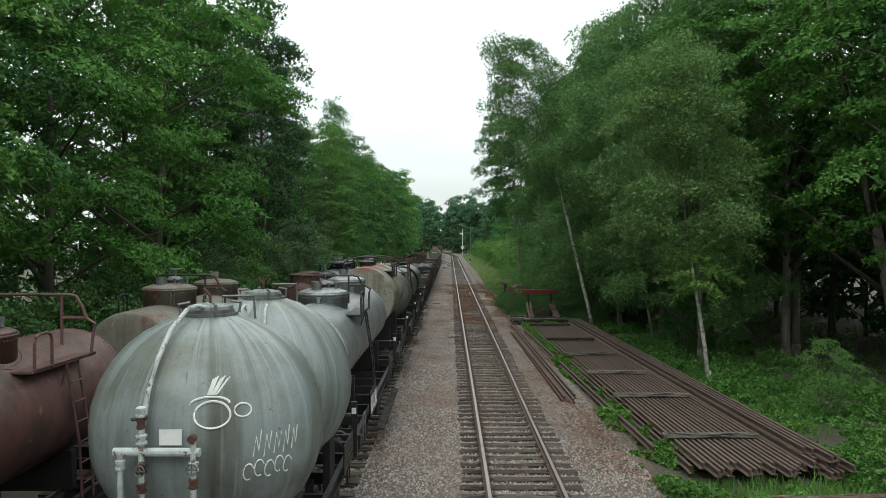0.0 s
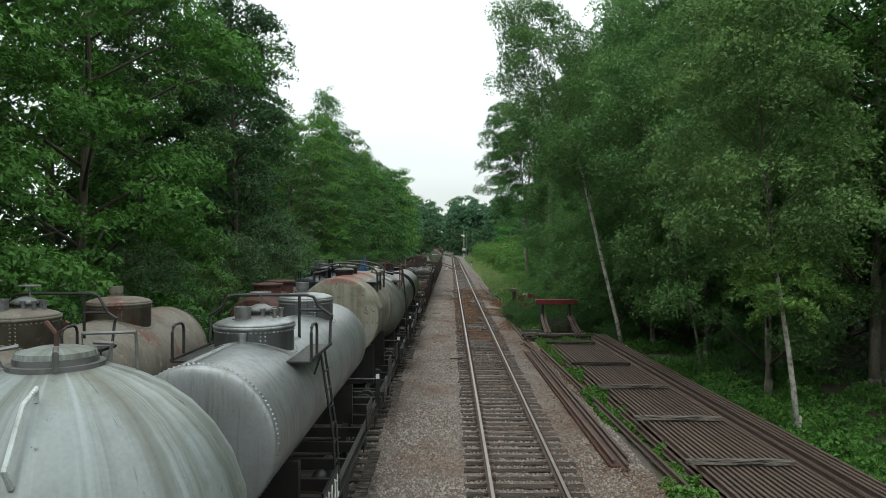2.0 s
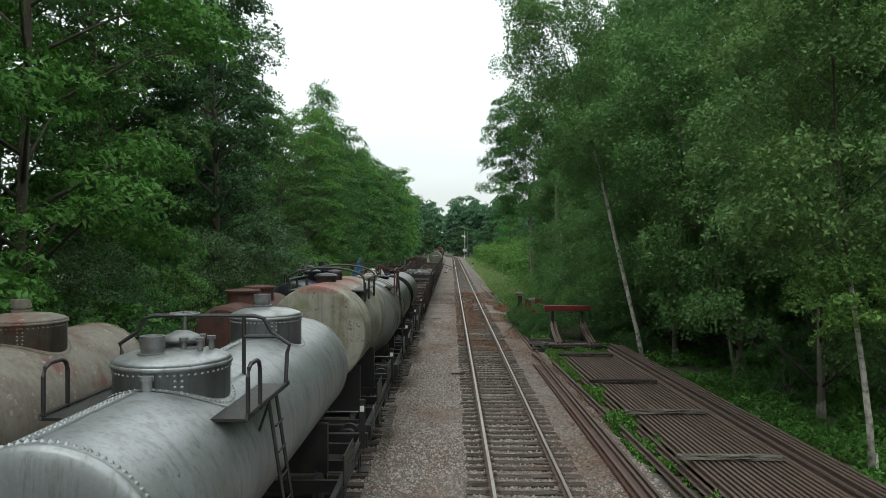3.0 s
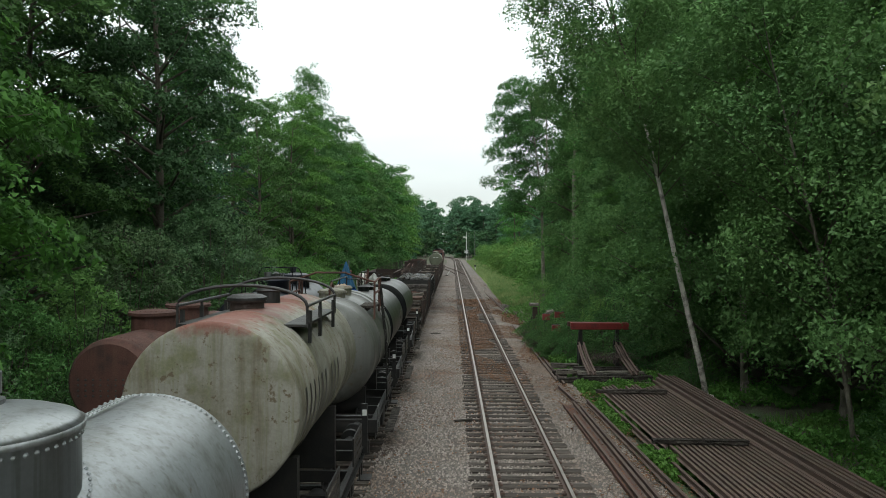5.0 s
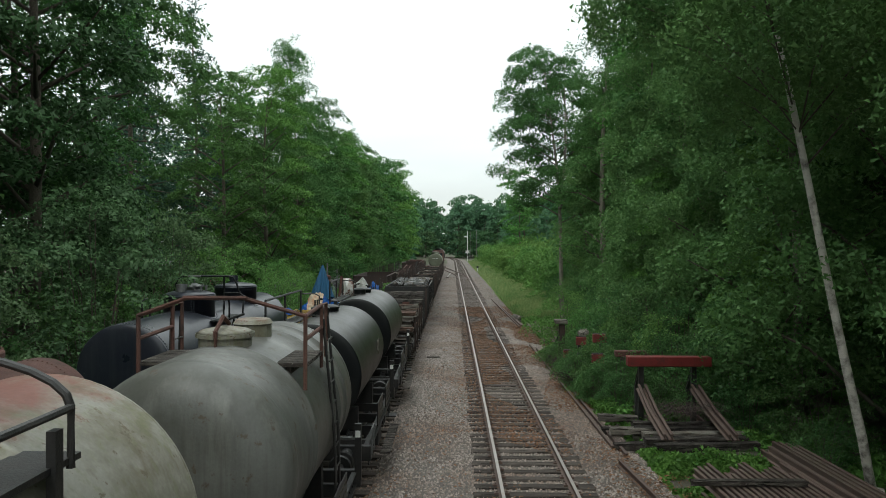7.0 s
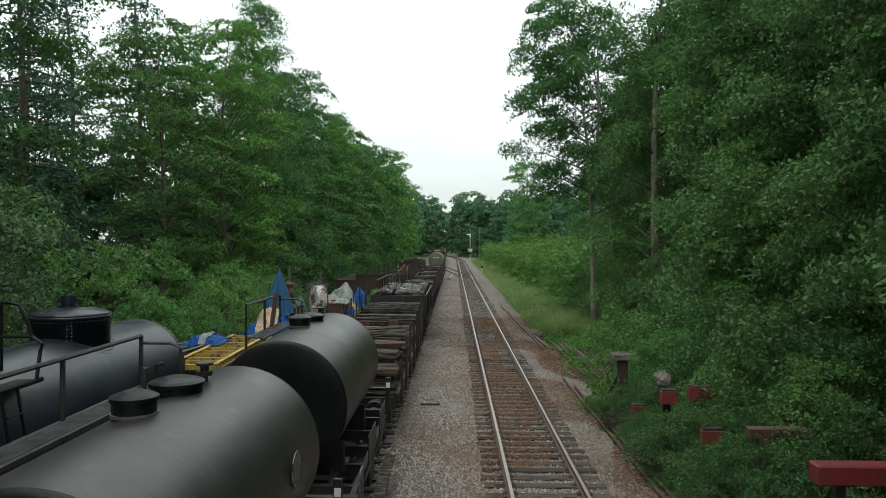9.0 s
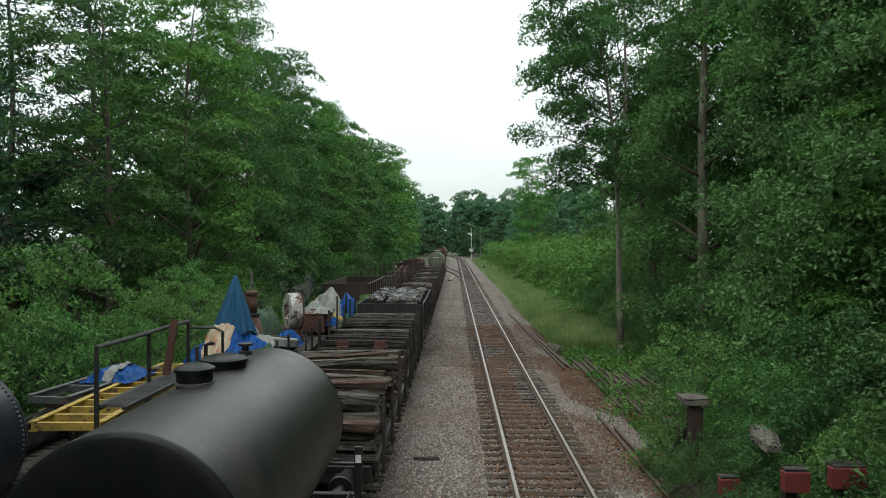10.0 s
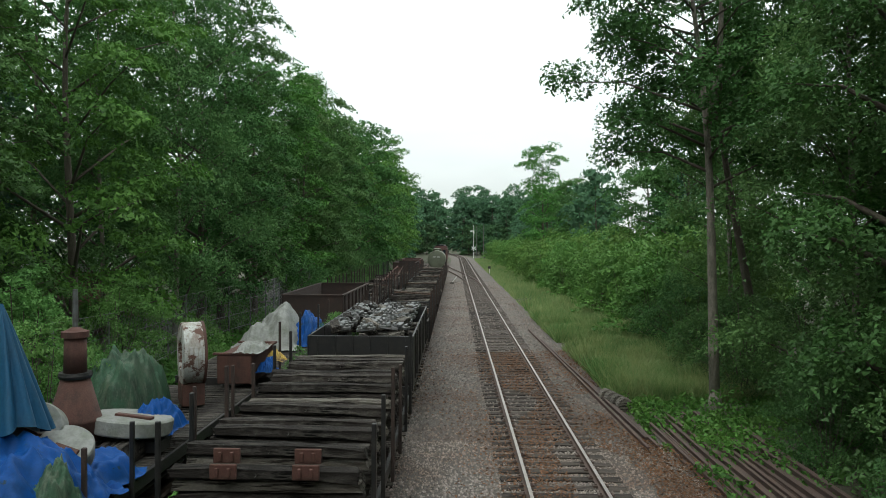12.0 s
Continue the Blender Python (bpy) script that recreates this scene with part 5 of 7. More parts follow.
steel_frame("yellow-painted steel ladder frame", -8.42, 55.4, 1.99, 5.6, 1.1, "yellow", 2.0, 11, 0.16)
steel_frame("yellow-painted steel ladder frame", -9.35, 57.3, 1.52, 5.4, 0.6, "yellow", -7, 9, 0.3)
steel_frame("grey steel channel frame", -9.55, 56.1, 1.99, 3.3, 0.8, "steel_grey", -6, 4, 0.16)
steel_frame("grey steel channel frame", -8.1, 56.6, 1.24, 4.6, 0.5, "steel_grey", 2, 4, 0.2)
for y in (54.9, 57.3):
    bb = old_sleeper(-8.83, y, 1.84, 0, 0, 3, 0, "timber bearer between the steel frames", "timber bearers", 0.9)
    for x in (-9.8, -8.75, -7.7):
        blk = old_sleeper(x, y, 1.26, 90, 0, 0, 0, "short timber packing under a bearer", "timber bearers", 0.14)
        blk.scale = (1, 1, 3.9)
heap("tarpaulin", "crumpled blue and white tarpaulin on the frames", M["blue_tarp"], (-9.3, 56.4, 2.12), (1.1, 1.3), 0.36, 3, "tarpaulins", 0.7)
heap("tarpaulin", "pale strip of tarpaulin lying over the blue one", M["grey_sheet"], (-9.25, 56.38, 2.13), (1.1, 1.3), 0.36, 3, "tarpaulins", 0.7, strip=(-0.2, 0.15), lift=0.02)
heap("tarpaulin", "blue tarpaulin sagging over the yellow frame", M["blue_tarp"], (-8.9, 58.6, 1.5), (1.3, 1.2), 0.4, 33, "tarpaulins", 0.8)
heap("tarpaulin", "large blue tarpaulin over a bulky load", M["blue_tarp"], (-8.5, 61.7, 1.22), (2.7, 2.7), 1.5, 7, "tarpaulins", 1.15)
heap("tarpaulin", "pale orange-stained tarpaulin over the blue one", M["pale_tarp"], (-8.5, 61.68, 1.22), (2.74, 2.8), 1.5, 7, "tarpaulins", 1.15, strip=(-0.5, 0.05), lift=0.03)
heap("tarpaulin", "dark green tarpaulin hanging over the load's edge", M["green_tarp"], (-7.45, 61.4, 1.22), (0.7, 1.1), 1.05, 18, "tarpaulins", 0.9)
heap("tarpaulin", "blue tarpaulin with dead leaves on the deck", M["blue_tarp"], (-8.15, 63.1, 1.22), (1.7, 1.9), 0.62, 9, "tarpaulins", 0.8)
heap("tarpaulin", "blue tarpaulin draped over a steel disc", M["blue_tarp"], (-7.75, 65.4, 1.5), (0.9, 1.0), 0.55, 13, "tarpaulins", 0.8)


def parasol(x, y):
    """A blue sheet tied up to a point, hanging in pleats."""
    bm = bmesh.new()
    rings = []
    for k in range(15):
        t = k / 14
        ring = []
        for i in range(96):
            a = 2 * math.pi * i / 96
            fold = abs(math.sin(a * 5.5 + 0.6 * math.sin(2 * a) + 0.5 * t))
            r = 0.035 + 0.57 * t ** 0.95 * (0.8 + 0.3 * fold + 0.05 * math.sin(a * 17 + 3 * t))
            ring.append(bm.verts.new((r * math.cos(a), r * math.sin(a), 4.12 - (1.75 + 0.1 * math.sin(3 * a)) * t)))
        rings.append(ring)
    for a, b in zip(rings, rings[1:]):
        for i in range(96):
            bm.faces.new((a[i], a[(i + 1) % 96], b[(i + 1) % 96], b[i]))
    ob = tagged(new("sheeted_post", mesh_of("sheeted_post", bm, M["parasol_cloth"], True)), "faded blue cloth tied up to a point over a load", "tarpaulin", "tarpaulins")
    ob.matrix_basis = pose(x, y, 0)


parasol(-8.6, 62.2)


def chimney(x, y):
    c = thing("boiler_chimney", "rust-brown riveted iron chimney standing on the wagon", "chimney", (x, y, 1.25))
    part("cone", turned([(0, 0.42), (0.66, 0.42), (0.69, 0.435), (0.72, 0.41), (1.42, 0.22)], "z", 32), M["rust"], c, smooth=True)
    part("neck_band", turned([(1.4, 0.255), (1.45, 0.27), (1.5, 0.255)], "z", 32), M["iron"], c)
    part("neck", turned([(1.48, 0.185), (2.12, 0.175)], "z", 28), M["rust"], c, smooth=True)
    part("collar", turned([(2.1, 0.22), (2.2, 0.22), (2.22, 0.15), (2.27, 0.06), (2.29, 0.002)], "z", 28), M["rust"], c)
    part("spindle", turned([(2.2, 0.045), (2.92, 0.04)], "z", 12), M["steel_grey"], c)


chimney(-8.75, 64.4)


def disc(label, at, r, thick, skin, tilt=(0, 0, 0)):
    d = thing("steel_disc", label, "steel disc", at, "boiler parts")
    d.matrix_basis = pose(*at, *tilt)
    part("plate", turned([(0, r * 0.96), (0.03, r), (thick - 0.03, r), (thick, r * 0.95), (thick + 0.02, r * 0.3), (thick + 0.02, 0.002)], "z", 36), M[skin], d)
    part("boss", boxes(((r * 0.2, -r * 0.3, thick + 0.03), (r * 0.9, 0.16, 0.05)), bevel=0.01), M["rust"], d)


disc("dirty white steel end plate leaning on the load", (-8.0, 62.75, 1.78), 0.4, 0.3, "grey_sheet", (28, 18, 0))
disc("stained pale steel drum lid on the deck", (-8.5, 63.0, 2.1), 0.4, 0.3, "grey_sheet", (62, 20, 0))
disc("grey steel end plate lying flat", (-8.05, 64.9, 1.6), 0.72, 0.28, "grey_sheet", (-6, 6, 0))
for x, y in ((-8.4, 64.6), (-7.8, 64.6), (-8.1, 65.3)):
    blk = old_sleeper(x, y, 1.22, 90, 0, 0, 0, "short timber packing under the steel plate", "timber bearers", 0.14)
    blk.scale = (1, 1, 2.4)
pb = thing("iron_pipe_bend", "rusty cast iron pipe piece on the deck", "pipe", (-7.65, 65.0, 1.25))
part("pipe", tubes([(0, 0, 0.2), (0, 0.3, 0.22), (0.05, 0.5, 0.36)], rad=0.19, seg=16), M["rust"], pb)
part("foot", boxes(((0, -0.1, 0.12), (0.5, 0.4, 0.22)), bevel=0.02), M["iron"], pb)


def fan_case(x, y):
    f = thing("fan_casing", "weathered grey ring-shaped iron casing on a grille foot", "fan casing", (x, y, 1.25))
    bm = bmesh.new()
    lathe(bm, [(-0.22, 0.72), (0.22, 0.72), (0.24, 0.68), (0.24, 0.36), (0.1, 0.34), (-0.1, 0.34), (-0.24, 0.36), (-0.24, 0.68), (-0.22, 0.72)], "x", 40, (0, 0, 1.15), caps=False)
    part("ring", bm, M["peeled_white"], f, smooth=False)
    part("rim", lathe(bmesh.new(), [(0.2, 0.70), (0.2, 0.74), (0.26, 0.74), (0.26, 0.70), (0.2, 0.70)], "x", 40, (0, 0, 1.15), caps=False), M["rust"], f)
    part("foot", boxes(((0, 0, 0.25), (0.5, 0.8, 0.5)), bevel=0.02), M["rust"], f)
    bm = bmesh.new()
    for k in range(7):
        box(bm, (0.27, 0, 0.08 + 0.06 * k), (0.03, 0.6, 0.025))
    part("grille", bm, M["iron"], f)
    return f


fan_case(-8.35, 68.6).matrix_basis = pose(-8.35, 68.6, 1.25, 0, 0, 28)
heap("tarpaulin", "green netting and sheet over a tall load", M["green_tarp"], (-9.3, 67.2, 1.22), (1.6, 2.2), 1.75, 14, "tarpaulins", 0.9)
box_ = thing("steel_chute", "rusty sheet steel chute with a pale sheet", "machine part", (-7.9, 71.4, 1.3))
part("body", boxes(((0, 0, 0.4), (0.9, 2.2, 0.75)), bevel=0.03), M["rust"], box_)
part("rim", boxes(((0, -1.05, 0.8), (1.1, 0.12, 0.05)), ((0, 1.05, 0.8), (1.1, 0.12, 0.05)), ((0.5, 0, 0.8), (0.1, 2.1, 0.05))), M["rust"], box_)
heap("tarpaulin", "white sheet slipping off the machine part", M["grey_sheet"], (-7.6, 71.0, 2.1), (0.7, 1.5), 0.3, 15, "tarpaulins", 0.6)
heap("tarpaulin", "bright yellow bag beside the chute", M["yellow"], (-7.15, 71.6, 1.7), (0.5, 0.5), 0.35, 16, "tarpaulins", 0.6)
heap("tarpaulin", "blue bag beside the chute", M["blue_tarp"], (-7.2, 70.9, 1.55), (0.5, 0.6), 0.4, 17, "tarpaulins", 0.6)
heap("tarpaulin", "pale grey sheet over machinery", M["grey_sheet"], (-8.9, 78.5, 1.22), (2.2, 4.0), 1.45, 21, "tarpaulins", 0.9)
heap("tarpaulin", "torn blue sheet hanging beside the pale one", M["blue_tarp"], (-7.75, 78.8, 1.22), (1.0, 3.0), 1.15, 22, "tarpaulins", 1.0)


def open_wagon(label, y0, y1, x, skin, deck=1.2, high=1.35):
    w = thing("open_wagon", label, "goods wagon", (x, (y0 + y1) / 2, 0), "goods wagons")
    half = (y1 - y0) / 2
    underframe(w, half, 1.15)
    part("floor", boxes(((0, 0, deck), (2.7, half * 2, 0.06))), M["timber_dark"], w)
    for s in (-1, 1):
        sd = part("side_wall", boxes(((s * 1.36, 0, deck + high / 2), (0.05, half * 2, high)), bevel=0.008), M[skin], w)
        bm = boxes(((s * 1.38, 0, deck + high), (0.12, half * 2, 0.07)))
        part("top_rail", bm, M[skin], sd)
        for k in range(8):
            part("stanchion", boxes(((s * 1.42, -half + 0.3 + k * (2 * half - 0.6) / 7, deck + high / 2), (0.08, 0.09, high))), M[skin], sd)
        en = part("end_wall", boxes(((0, s * half, deck + high / 2), (2.7, 0.05, high)), bevel=0.008), M[skin], w)
        part("end_rail", boxes(((0, s * half, deck + high), (2.8, 0.12, 0.07))), M[skin], en)
    return w


open_wagon("rusty brown high-sided open wagon", 84.0, 93.0, siding_x, "dark_rust")
for k, y0 in enumerate((95.0, 105.0, 116.0, 127.0)):
    flat_wagon("old flat wagon with scrap iron on the outer siding", y0, y0 + 8.5, siding_x, 1.2, stakes=[(y0 + 0.5 + 1.5 * j, s, 1.5) for s in (-1, 1) for j in range(6)])
    for j in range(6):
        old_sleeper(siding_x + rt.uniform(-0.4, 0.4), y0 + 1 + j * 1.1, 1.25 + 0.15 * (j % 2), rt.uniform(-60, 60), rt.uniform(-4, 8), j)
scrap = thing("crane_jib", "rusty lattice crane jib lying on the wagons", "crane part", (siding_x + 0.5, 122, 1.4))
for s in (-1, 1):
    part("boom", tubes([(s * 0.5, -8, 0.1), (s * 0.3, 6, 0.9)], rad=0.07), M["rust"], scrap)
for k in range(9):
    part("lattice_bar", tubes([(-0.48, -7 + 1.4 * k, 0.16 + 0.08 * k), (0.45, -6.3 + 1.4 * k, 0.2 + 0.08 * k)], rad=0.035), M["rust"], scrap)
open_wagon("rusty open wagon far down the outer siding", 140, 149, siding_x, "dark_rust", high=1.1)
open_wagon("maroon open wagon far down the outer siding", 151, 160, siding_x, "maroon", high=1.2)

# ---- beside the running track: rails laid up for storage ----
SHORT = {}


def loose_rail(x0, y0, x1, y1, z, roll=0.0, z1=None, label="rusty rail lying beside the track", group="loose rails"):
    z1 = z if z1 is None else z1
    long = math.hypot(x1 - x0, y1 - y0)
    key = round(long, 1)
    if key not in SHORT:
        SHORT[key] = rail_mesh("loose_rail", [(0, -key / 2, 0), (0, key / 2, 0)], M["rail_rust"])
    ob = tagged(new("loose_rail", SHORT[key]), label, "rail", group)
    ob.matrix_basis = Matrix.Translation(((x0 + x1) / 2, (y0 + y1) / 2, (z + z1) / 2)) @ pose(0, 0, 0, math.degrees(math.atan2(z1 - z, long)), 0, -math.degrees(math.atan2(x1 - x0, y1 - y0))) @ pose(0, 0, 0, 0, roll, 0)
    return ob


for k in range(16):
    loose_rail(4.0 + k * 0.139, 15.0 + rt.uniform(-0.35, 0.35), 3.48 + k * 0.137, 41.0 + rt.uniform(-0.5, 0.5), 0.2, group="stored rails", label="rusty stored rail in a flat bed of rails")
for k in range(5):
    loose_rail(3.85 + 0.5 * k, 15.6 + rt.uniform(-0.3, 1.5), 3.3 + 0.5 * k, 40.5 + rt.uniform(-1, 1), 0.02, group="stored rails", label="rusty stored rail in the lowest layer")
for k in range(6):
    for layer in range(3 if k < 4 else 2):
        x = 6.34 + k * 0.14 + layer * 0.04
        loose_rail(x, 15.2 + rt.uniform(-0.4, 0.5), x - 0.62, 42.3 + rt.uniform(-0.5, 0.6), 0.1 + layer * 0.155, group="stored rails", label="rusty stored rail in the raised side pile")
for y in (17.1, 21.6, 25.4, 29.6, 34.0, 39.8):
    old_sleeper(4.84 - (y - 17) * 0.03, y, 0.375, rt.uniform(-2, 2), 0, 0 if y > 33 else 1, 0, "grey timber bearer across the stored rails", "timber bearers", 0.9).scale = (0.9, 0.72, 0.72)
    old_sleeper(6.0 - (y - 17) * 0.03, y + 0.5, -0.02, rt.uniform(-3, 3), 0, 1, 0, "timber bearer under the stored rails", "timber bearers", 1.0)
fallen = old_sleeper(5.95, 13.75, 0.0, 2, 0, 3, 0, "long brown timber baulk lying in the grass", "timber bearers", 1.15)
for x0, y0, x1, y1, z in ((2.2, 22.6, 1.98, 38.0, 0.0), (2.42, 22.2, 2.22, 39.5, 0.02), (2.56, 22.8, 2.36, 39.0, 0.02), (3.45, 17.0, 2.72, 39.8, 0.02),
                          (2.3, 43.5, 2.22, 62.0, -0.06), (2.48, 42.8, 2.4, 60.5, -0.05), (2.35, 39.5, 2.15, 42.2, 0.0),
                          (2.42, 69.3, 1.92, 92.0, -0.03), (2.62, 70.2, 2.12, 88.0, -0.05), (2.75, 69.6, 2.5, 78.0, -0.08), (3.35, 75.0, 3.0, 79.0, 0.02)):
    loose_rail(x0, y0, x1, y1, z)
part_bar = tagged(new("channel_bar", mesh_of("channel_bar", boxes(((0, 0, 0.02), (0.3, 17.0, 0.03)), ((-0.14, 0, 0.05), (0.02, 17.0, 0.08))), M["rust"])), "flat rusty steel channel lying on the ballast", "steel channel", "loose rails")
part_bar.matrix_basis = pose(2.12, 31.0, 0.0, 0, 0, 0.6)
for k in range(17):
    x = 3.0 + 0.148 * k
    loose_rail(x + 0.1 + rt.uniform(-0.06, 0.06), 62.0 + 0.08 * k + rt.uniform(-0.6, 0.6), x + 0.12 + rt.uniform(-0.1, 0.1), 72.0 + rt.uniform(-1.6, 1.0), -0.05 + 0.05 * (k % 2), rt.choice((0, 0, 0, 90)), group="stored rails", label="rusty stored rail half sunk in weeds")
for k in range(4):
    st = tagged(new("concrete_block", mesh_of("concrete_block", turned([(-0.13, 0.23), (-0.11, 0.25), (0.11, 0.25), (0.13, 0.23)], "y", 18), M["timber_grey"])), "grey rounded concrete block in a short row", "block", "blocks in a row")
    st.matrix_basis = pose(2.9 - 0.09 * k, 73.7 + 0.4 * k, 0.08, 0, 0, 12)


def buffer_stop(x, y, wide=2.35, high=1.95, full=True):
    b = thing("buffer_stop", "old buffer stop of bent rails with a red beam", "buffer stop", (x, y, -0.05), "buffer stops")
    bm = bmesh.new()
    part("red_beam", boxes(((0, 0, high), (wide, 0.3, 0.28)), bevel=0.02), M["red_paint"], b, "faded red timber beam")
    for s in (-1, 1):
        part("upright", boxes(((s * 0.75, 0.12, high / 2), (0.14, 0.14, high)), bevel=0.01), M["iron"], b)
        part("strut", tubes([(s * 0.75, 0.1, high - 0.1), (s * 0.75, 0.6, high * 0.55), (s * 0.75, 0.5, 0.3)], rad=0.07), M["iron"], b)
        for off in (-0.09, 0.09):
            part("bent_rail", rail_mesh("bent_rail", [(s * 0.8 + off, -2.6, 0.42), (s * 0.78 + off, -1.2, 0.72), (s * 0.75 + off, 0.0, 1.15)], M["rail_rust"]), None, b)
        if full:
            part("ground_rail", rail_mesh("ground_rail", [(s * 0.75 + 0.16, -2.7, 0.2), (s * 0.75 + 0.16, 1.6, 0.2)], M["rail_rust"]), None, b)
    if full:
        for k in range(5):
            for layer in range(2):
                part("timber", beam_mesh("timber", 2.6, 0.25, 0.2, M["timber_dark" if (k + layer) % 3 else "timber_grey"], 320 + k + 7 * layer), None, b).matrix_basis = pose(0.1 - 0.1 * (k % 2), -2.75 + 0.5 * k, 0.0 + 0.21 * layer, 0, 0, 2 - 1.5 * k + 3 * layer)
        for k in range(4):
            part("timber", beam_mesh("timber", 1.1, 0.22, 0.18, M["timber_grey" if k % 2 else "timber_dark"], 340 + k), None, b).matrix_basis = pose(-1.45 + 0.05 * (k % 2), -2.0 + 0.7 * k, 0.02 + 0.19 * (k % 2), 0, 0, 6 - 5 * k)
    return b


buffer_stop(4.35, 45.6)
rb_ = random.Random(77)
bm = bmesh.new()
for k in range(110):
    a = rb_.uniform(-0.5, 0.9)
    x_, y_ = rb_.uniform(-0.7, 0.7), rb_.uniform(-0.8, 0.4)
    long_ = rb_.uniform(0.5, 1.3)
    tube(bm, [(x_, y_, 0.1 + rb_.random() * 0.3), (x_ + math.cos(a) * long_ * 0.5, y_ - math.sin(a) * 0.3, 0.35 + rb_.random() * 0.3), (x_ + math.cos(a) * long_, y_ - math.sin(a) * 0.7, rb_.uniform(0.0, 0.4))], 0.007, 3, 0.002)
brush = tagged(new("brushwood", mesh_of("brushwood", bm, M["dark_rust"])), "heap of dead brown twigs on the buffer stop", "brushwood", kind="stuff")
brush.matrix_basis = pose(4.2, 44.9, 0.42)
for x_, y_, turn_ in ((2.75, 52.5, 70), (2.95, 50.3, 160), (2.65, 54.6, 20), (3.2, 48.2, 110)):
    twigs = tagged(new("brushwood", brush.data), "dead brown twigs between the lineside shrubs", "brushwood", kind="stuff")
    twigs.matrix_basis = pose(x_, y_, 0.12, 0, 0, turn_)
for x_, y_, z_, w_ in ((3.15, 49.4, 1.42, 0.5), (2.98, 51.6, 1.72, 0.44), (3.62, 51.4, 1.85, 0.6), (2.85, 53.7, 0.9, 0.42)):
    rb = thing("buffer_block", "faded red buffer beam end on an iron post among the leaves", "buffer stop", (x_, y_, -0.05), "buffer stops")
    part("red_beam", boxes(((0, 0, z_ - 0.03), (w_ * 0.84, 0.16, 0.3)), bevel=0.012), M["buffer_red"], rb)
    part("cap", boxes(((0.01, 0.06, z_ + 0.135), (w_ * 0.8, 0.24, 0.03)), bevel=0.008), M["timber_dark"], rb)
    part("post", boxes(((-0.04, 0.17, z_ / 2), (0.11, 0.16, z_ - 0.04)), ((0.06, 0.17, z_ / 2), (0.02, 0.2, z_ - 0.04))), M["iron"], rb)
    part("strut", tubes([(0.05, 0.2, z_ - 0.15), (0.1, 0.95, 0.02)], rad=0.045), M["dark_rust"], rb)
rusty = thing("rusty_stop", "rusty iron beam on a pale post among the leaves", "buffer stop", (4.1, 48.7, -0.05), "buffer stops")
part("beam", boxes(((0, 0, 1.68), (1.1, 0.22, 0.2)), bevel=0.02), M["rust"], rusty)
part("post", boxes(((-0.3, -0.05, 0.8), (0.16, 0.14, 1.6)), bevel=0.015), M["timber_grey"], rusty)
part("strut", tubes([(0.3, 0, 1.6), (0.2, 0.9, 0.05)], rad=0.06), M["dark_rust"], rusty)
rp = thing("stop_post", "old timber-topped iron buffer post", "buffer stop", (2.9, 55.6, -0.05), "buffer stops")
part("post", boxes(((0, 0, 0.9), (0.26, 0.26, 1.9)), bevel=0.02), M["dark_rust"], rp)
part("cap", boxes(((-0.05, 0, 1.98), (0.52, 0.5, 0.16)), bevel=0.02), M["timber_grey"], rp)
part("strut", tubes([(0, 0.1, 1.6), (-0.5, 0.9, 0.1)], rad=0.06), M["iron"], rp)
for k in range(3):
    old_sleeper(3.35 + 0.1 * k, 53.4 + 0.26 * k, 1.62, 85, 0, 1, 0, "grey plank end among the leaves", "plank ends", 0.3)
drift = tagged(new("board", mesh_of("board", boxes(((0, 0, 0.02), (0.6, 0.12, 0.035)), bevel=0.005), M["timber_dark"])), "dark splintered board on the ballast", "board")
drift.matrix_basis = pose(-2.65, 57.7, 0.02, 0, 0, 3)
twig = tagged(new("board", drift.data), "dark splintered board on the ballast", "board")
twig.matrix_basis = pose(-1.35, 37.5, 0.02, 0, 0, 25)

# ---- turnout, signals and level crossing far ahead ----
turnout = tagged(new("turnout_track"), "turnout rails branching to the sidings", "railway track", kind="structure")
for off in (-0.7525, 0.7525):
    pts = []
    for y in steps(128, 205, 4.5):
        t = (y - 128) / 77
        pts.append((off - 5.0 * (3 * t * t - 2 * t ** 3), y, 0.03))
    part("rail", rail_mesh("turnout_rail", pts, M["rail_rust"]), None, turnout)
lever = thing("point_lever", "pale point lever beside the turnout", "point lever", (-2.6, 134, 0))
part("stand", boxes(((0, 0, 0.15), (0.5, 0.3, 0.2)), bevel=0.02), M["timber_grey"], lever)
part("lever", tubes([(0, 0, 0.2), (0.5, 0, 0.9)], rad=0.04), M["white_paint"], lever)
dwarf = thing("dwarf_signal", "small white lineside signal post", "signal", (3.1, 162, -0.1))
part("post", turned([(0, 0.06), (0.9, 0.06)], "z", 8), M["white_paint"], dwarf)
part("head", boxes(((0, 0, 1.05), (0.4, 0.15, 0.4)), bevel=0.03), M["iron"], dwarf)
sig = thing("crossing_signal", "white post with a crossed warning sign and lamps", "level crossing signal", (3.3, 265, 0))
part("post", turned([(0, 0.09), (10, 0.07)], "z", 8), M["white_paint"], sig)
for a in (32, -32):
    part("cross_arm", boxes(((0, -0.12, 3.0), (1.6, 0.04, 0.28), (0, a, 0))), M["white_paint"], sig)
part("lamp_head", boxes(((0, -0.14, 1.9), (0.7, 0.12, 0.4))), M["iron"], sig)
part("arm", boxes(((-0.5, -0.1, 8.2), (1.2, 0.06, 0.35)), ((0, -0.1, 7.8), (0.4, 0.2, 0.6))), M["white_paint"], sig)
for x, y, h in ((4.3, 268, 10.0), (6.3, 264, 10.5)):
    pl = thing("lineside_pole", "plain grey lineside pole", "pole", (x, y, 0), "lineside poles")
    part("pole", turned([(0, 0.1), (h, 0.07)], "z", 8), M["steel_grey"], pl)
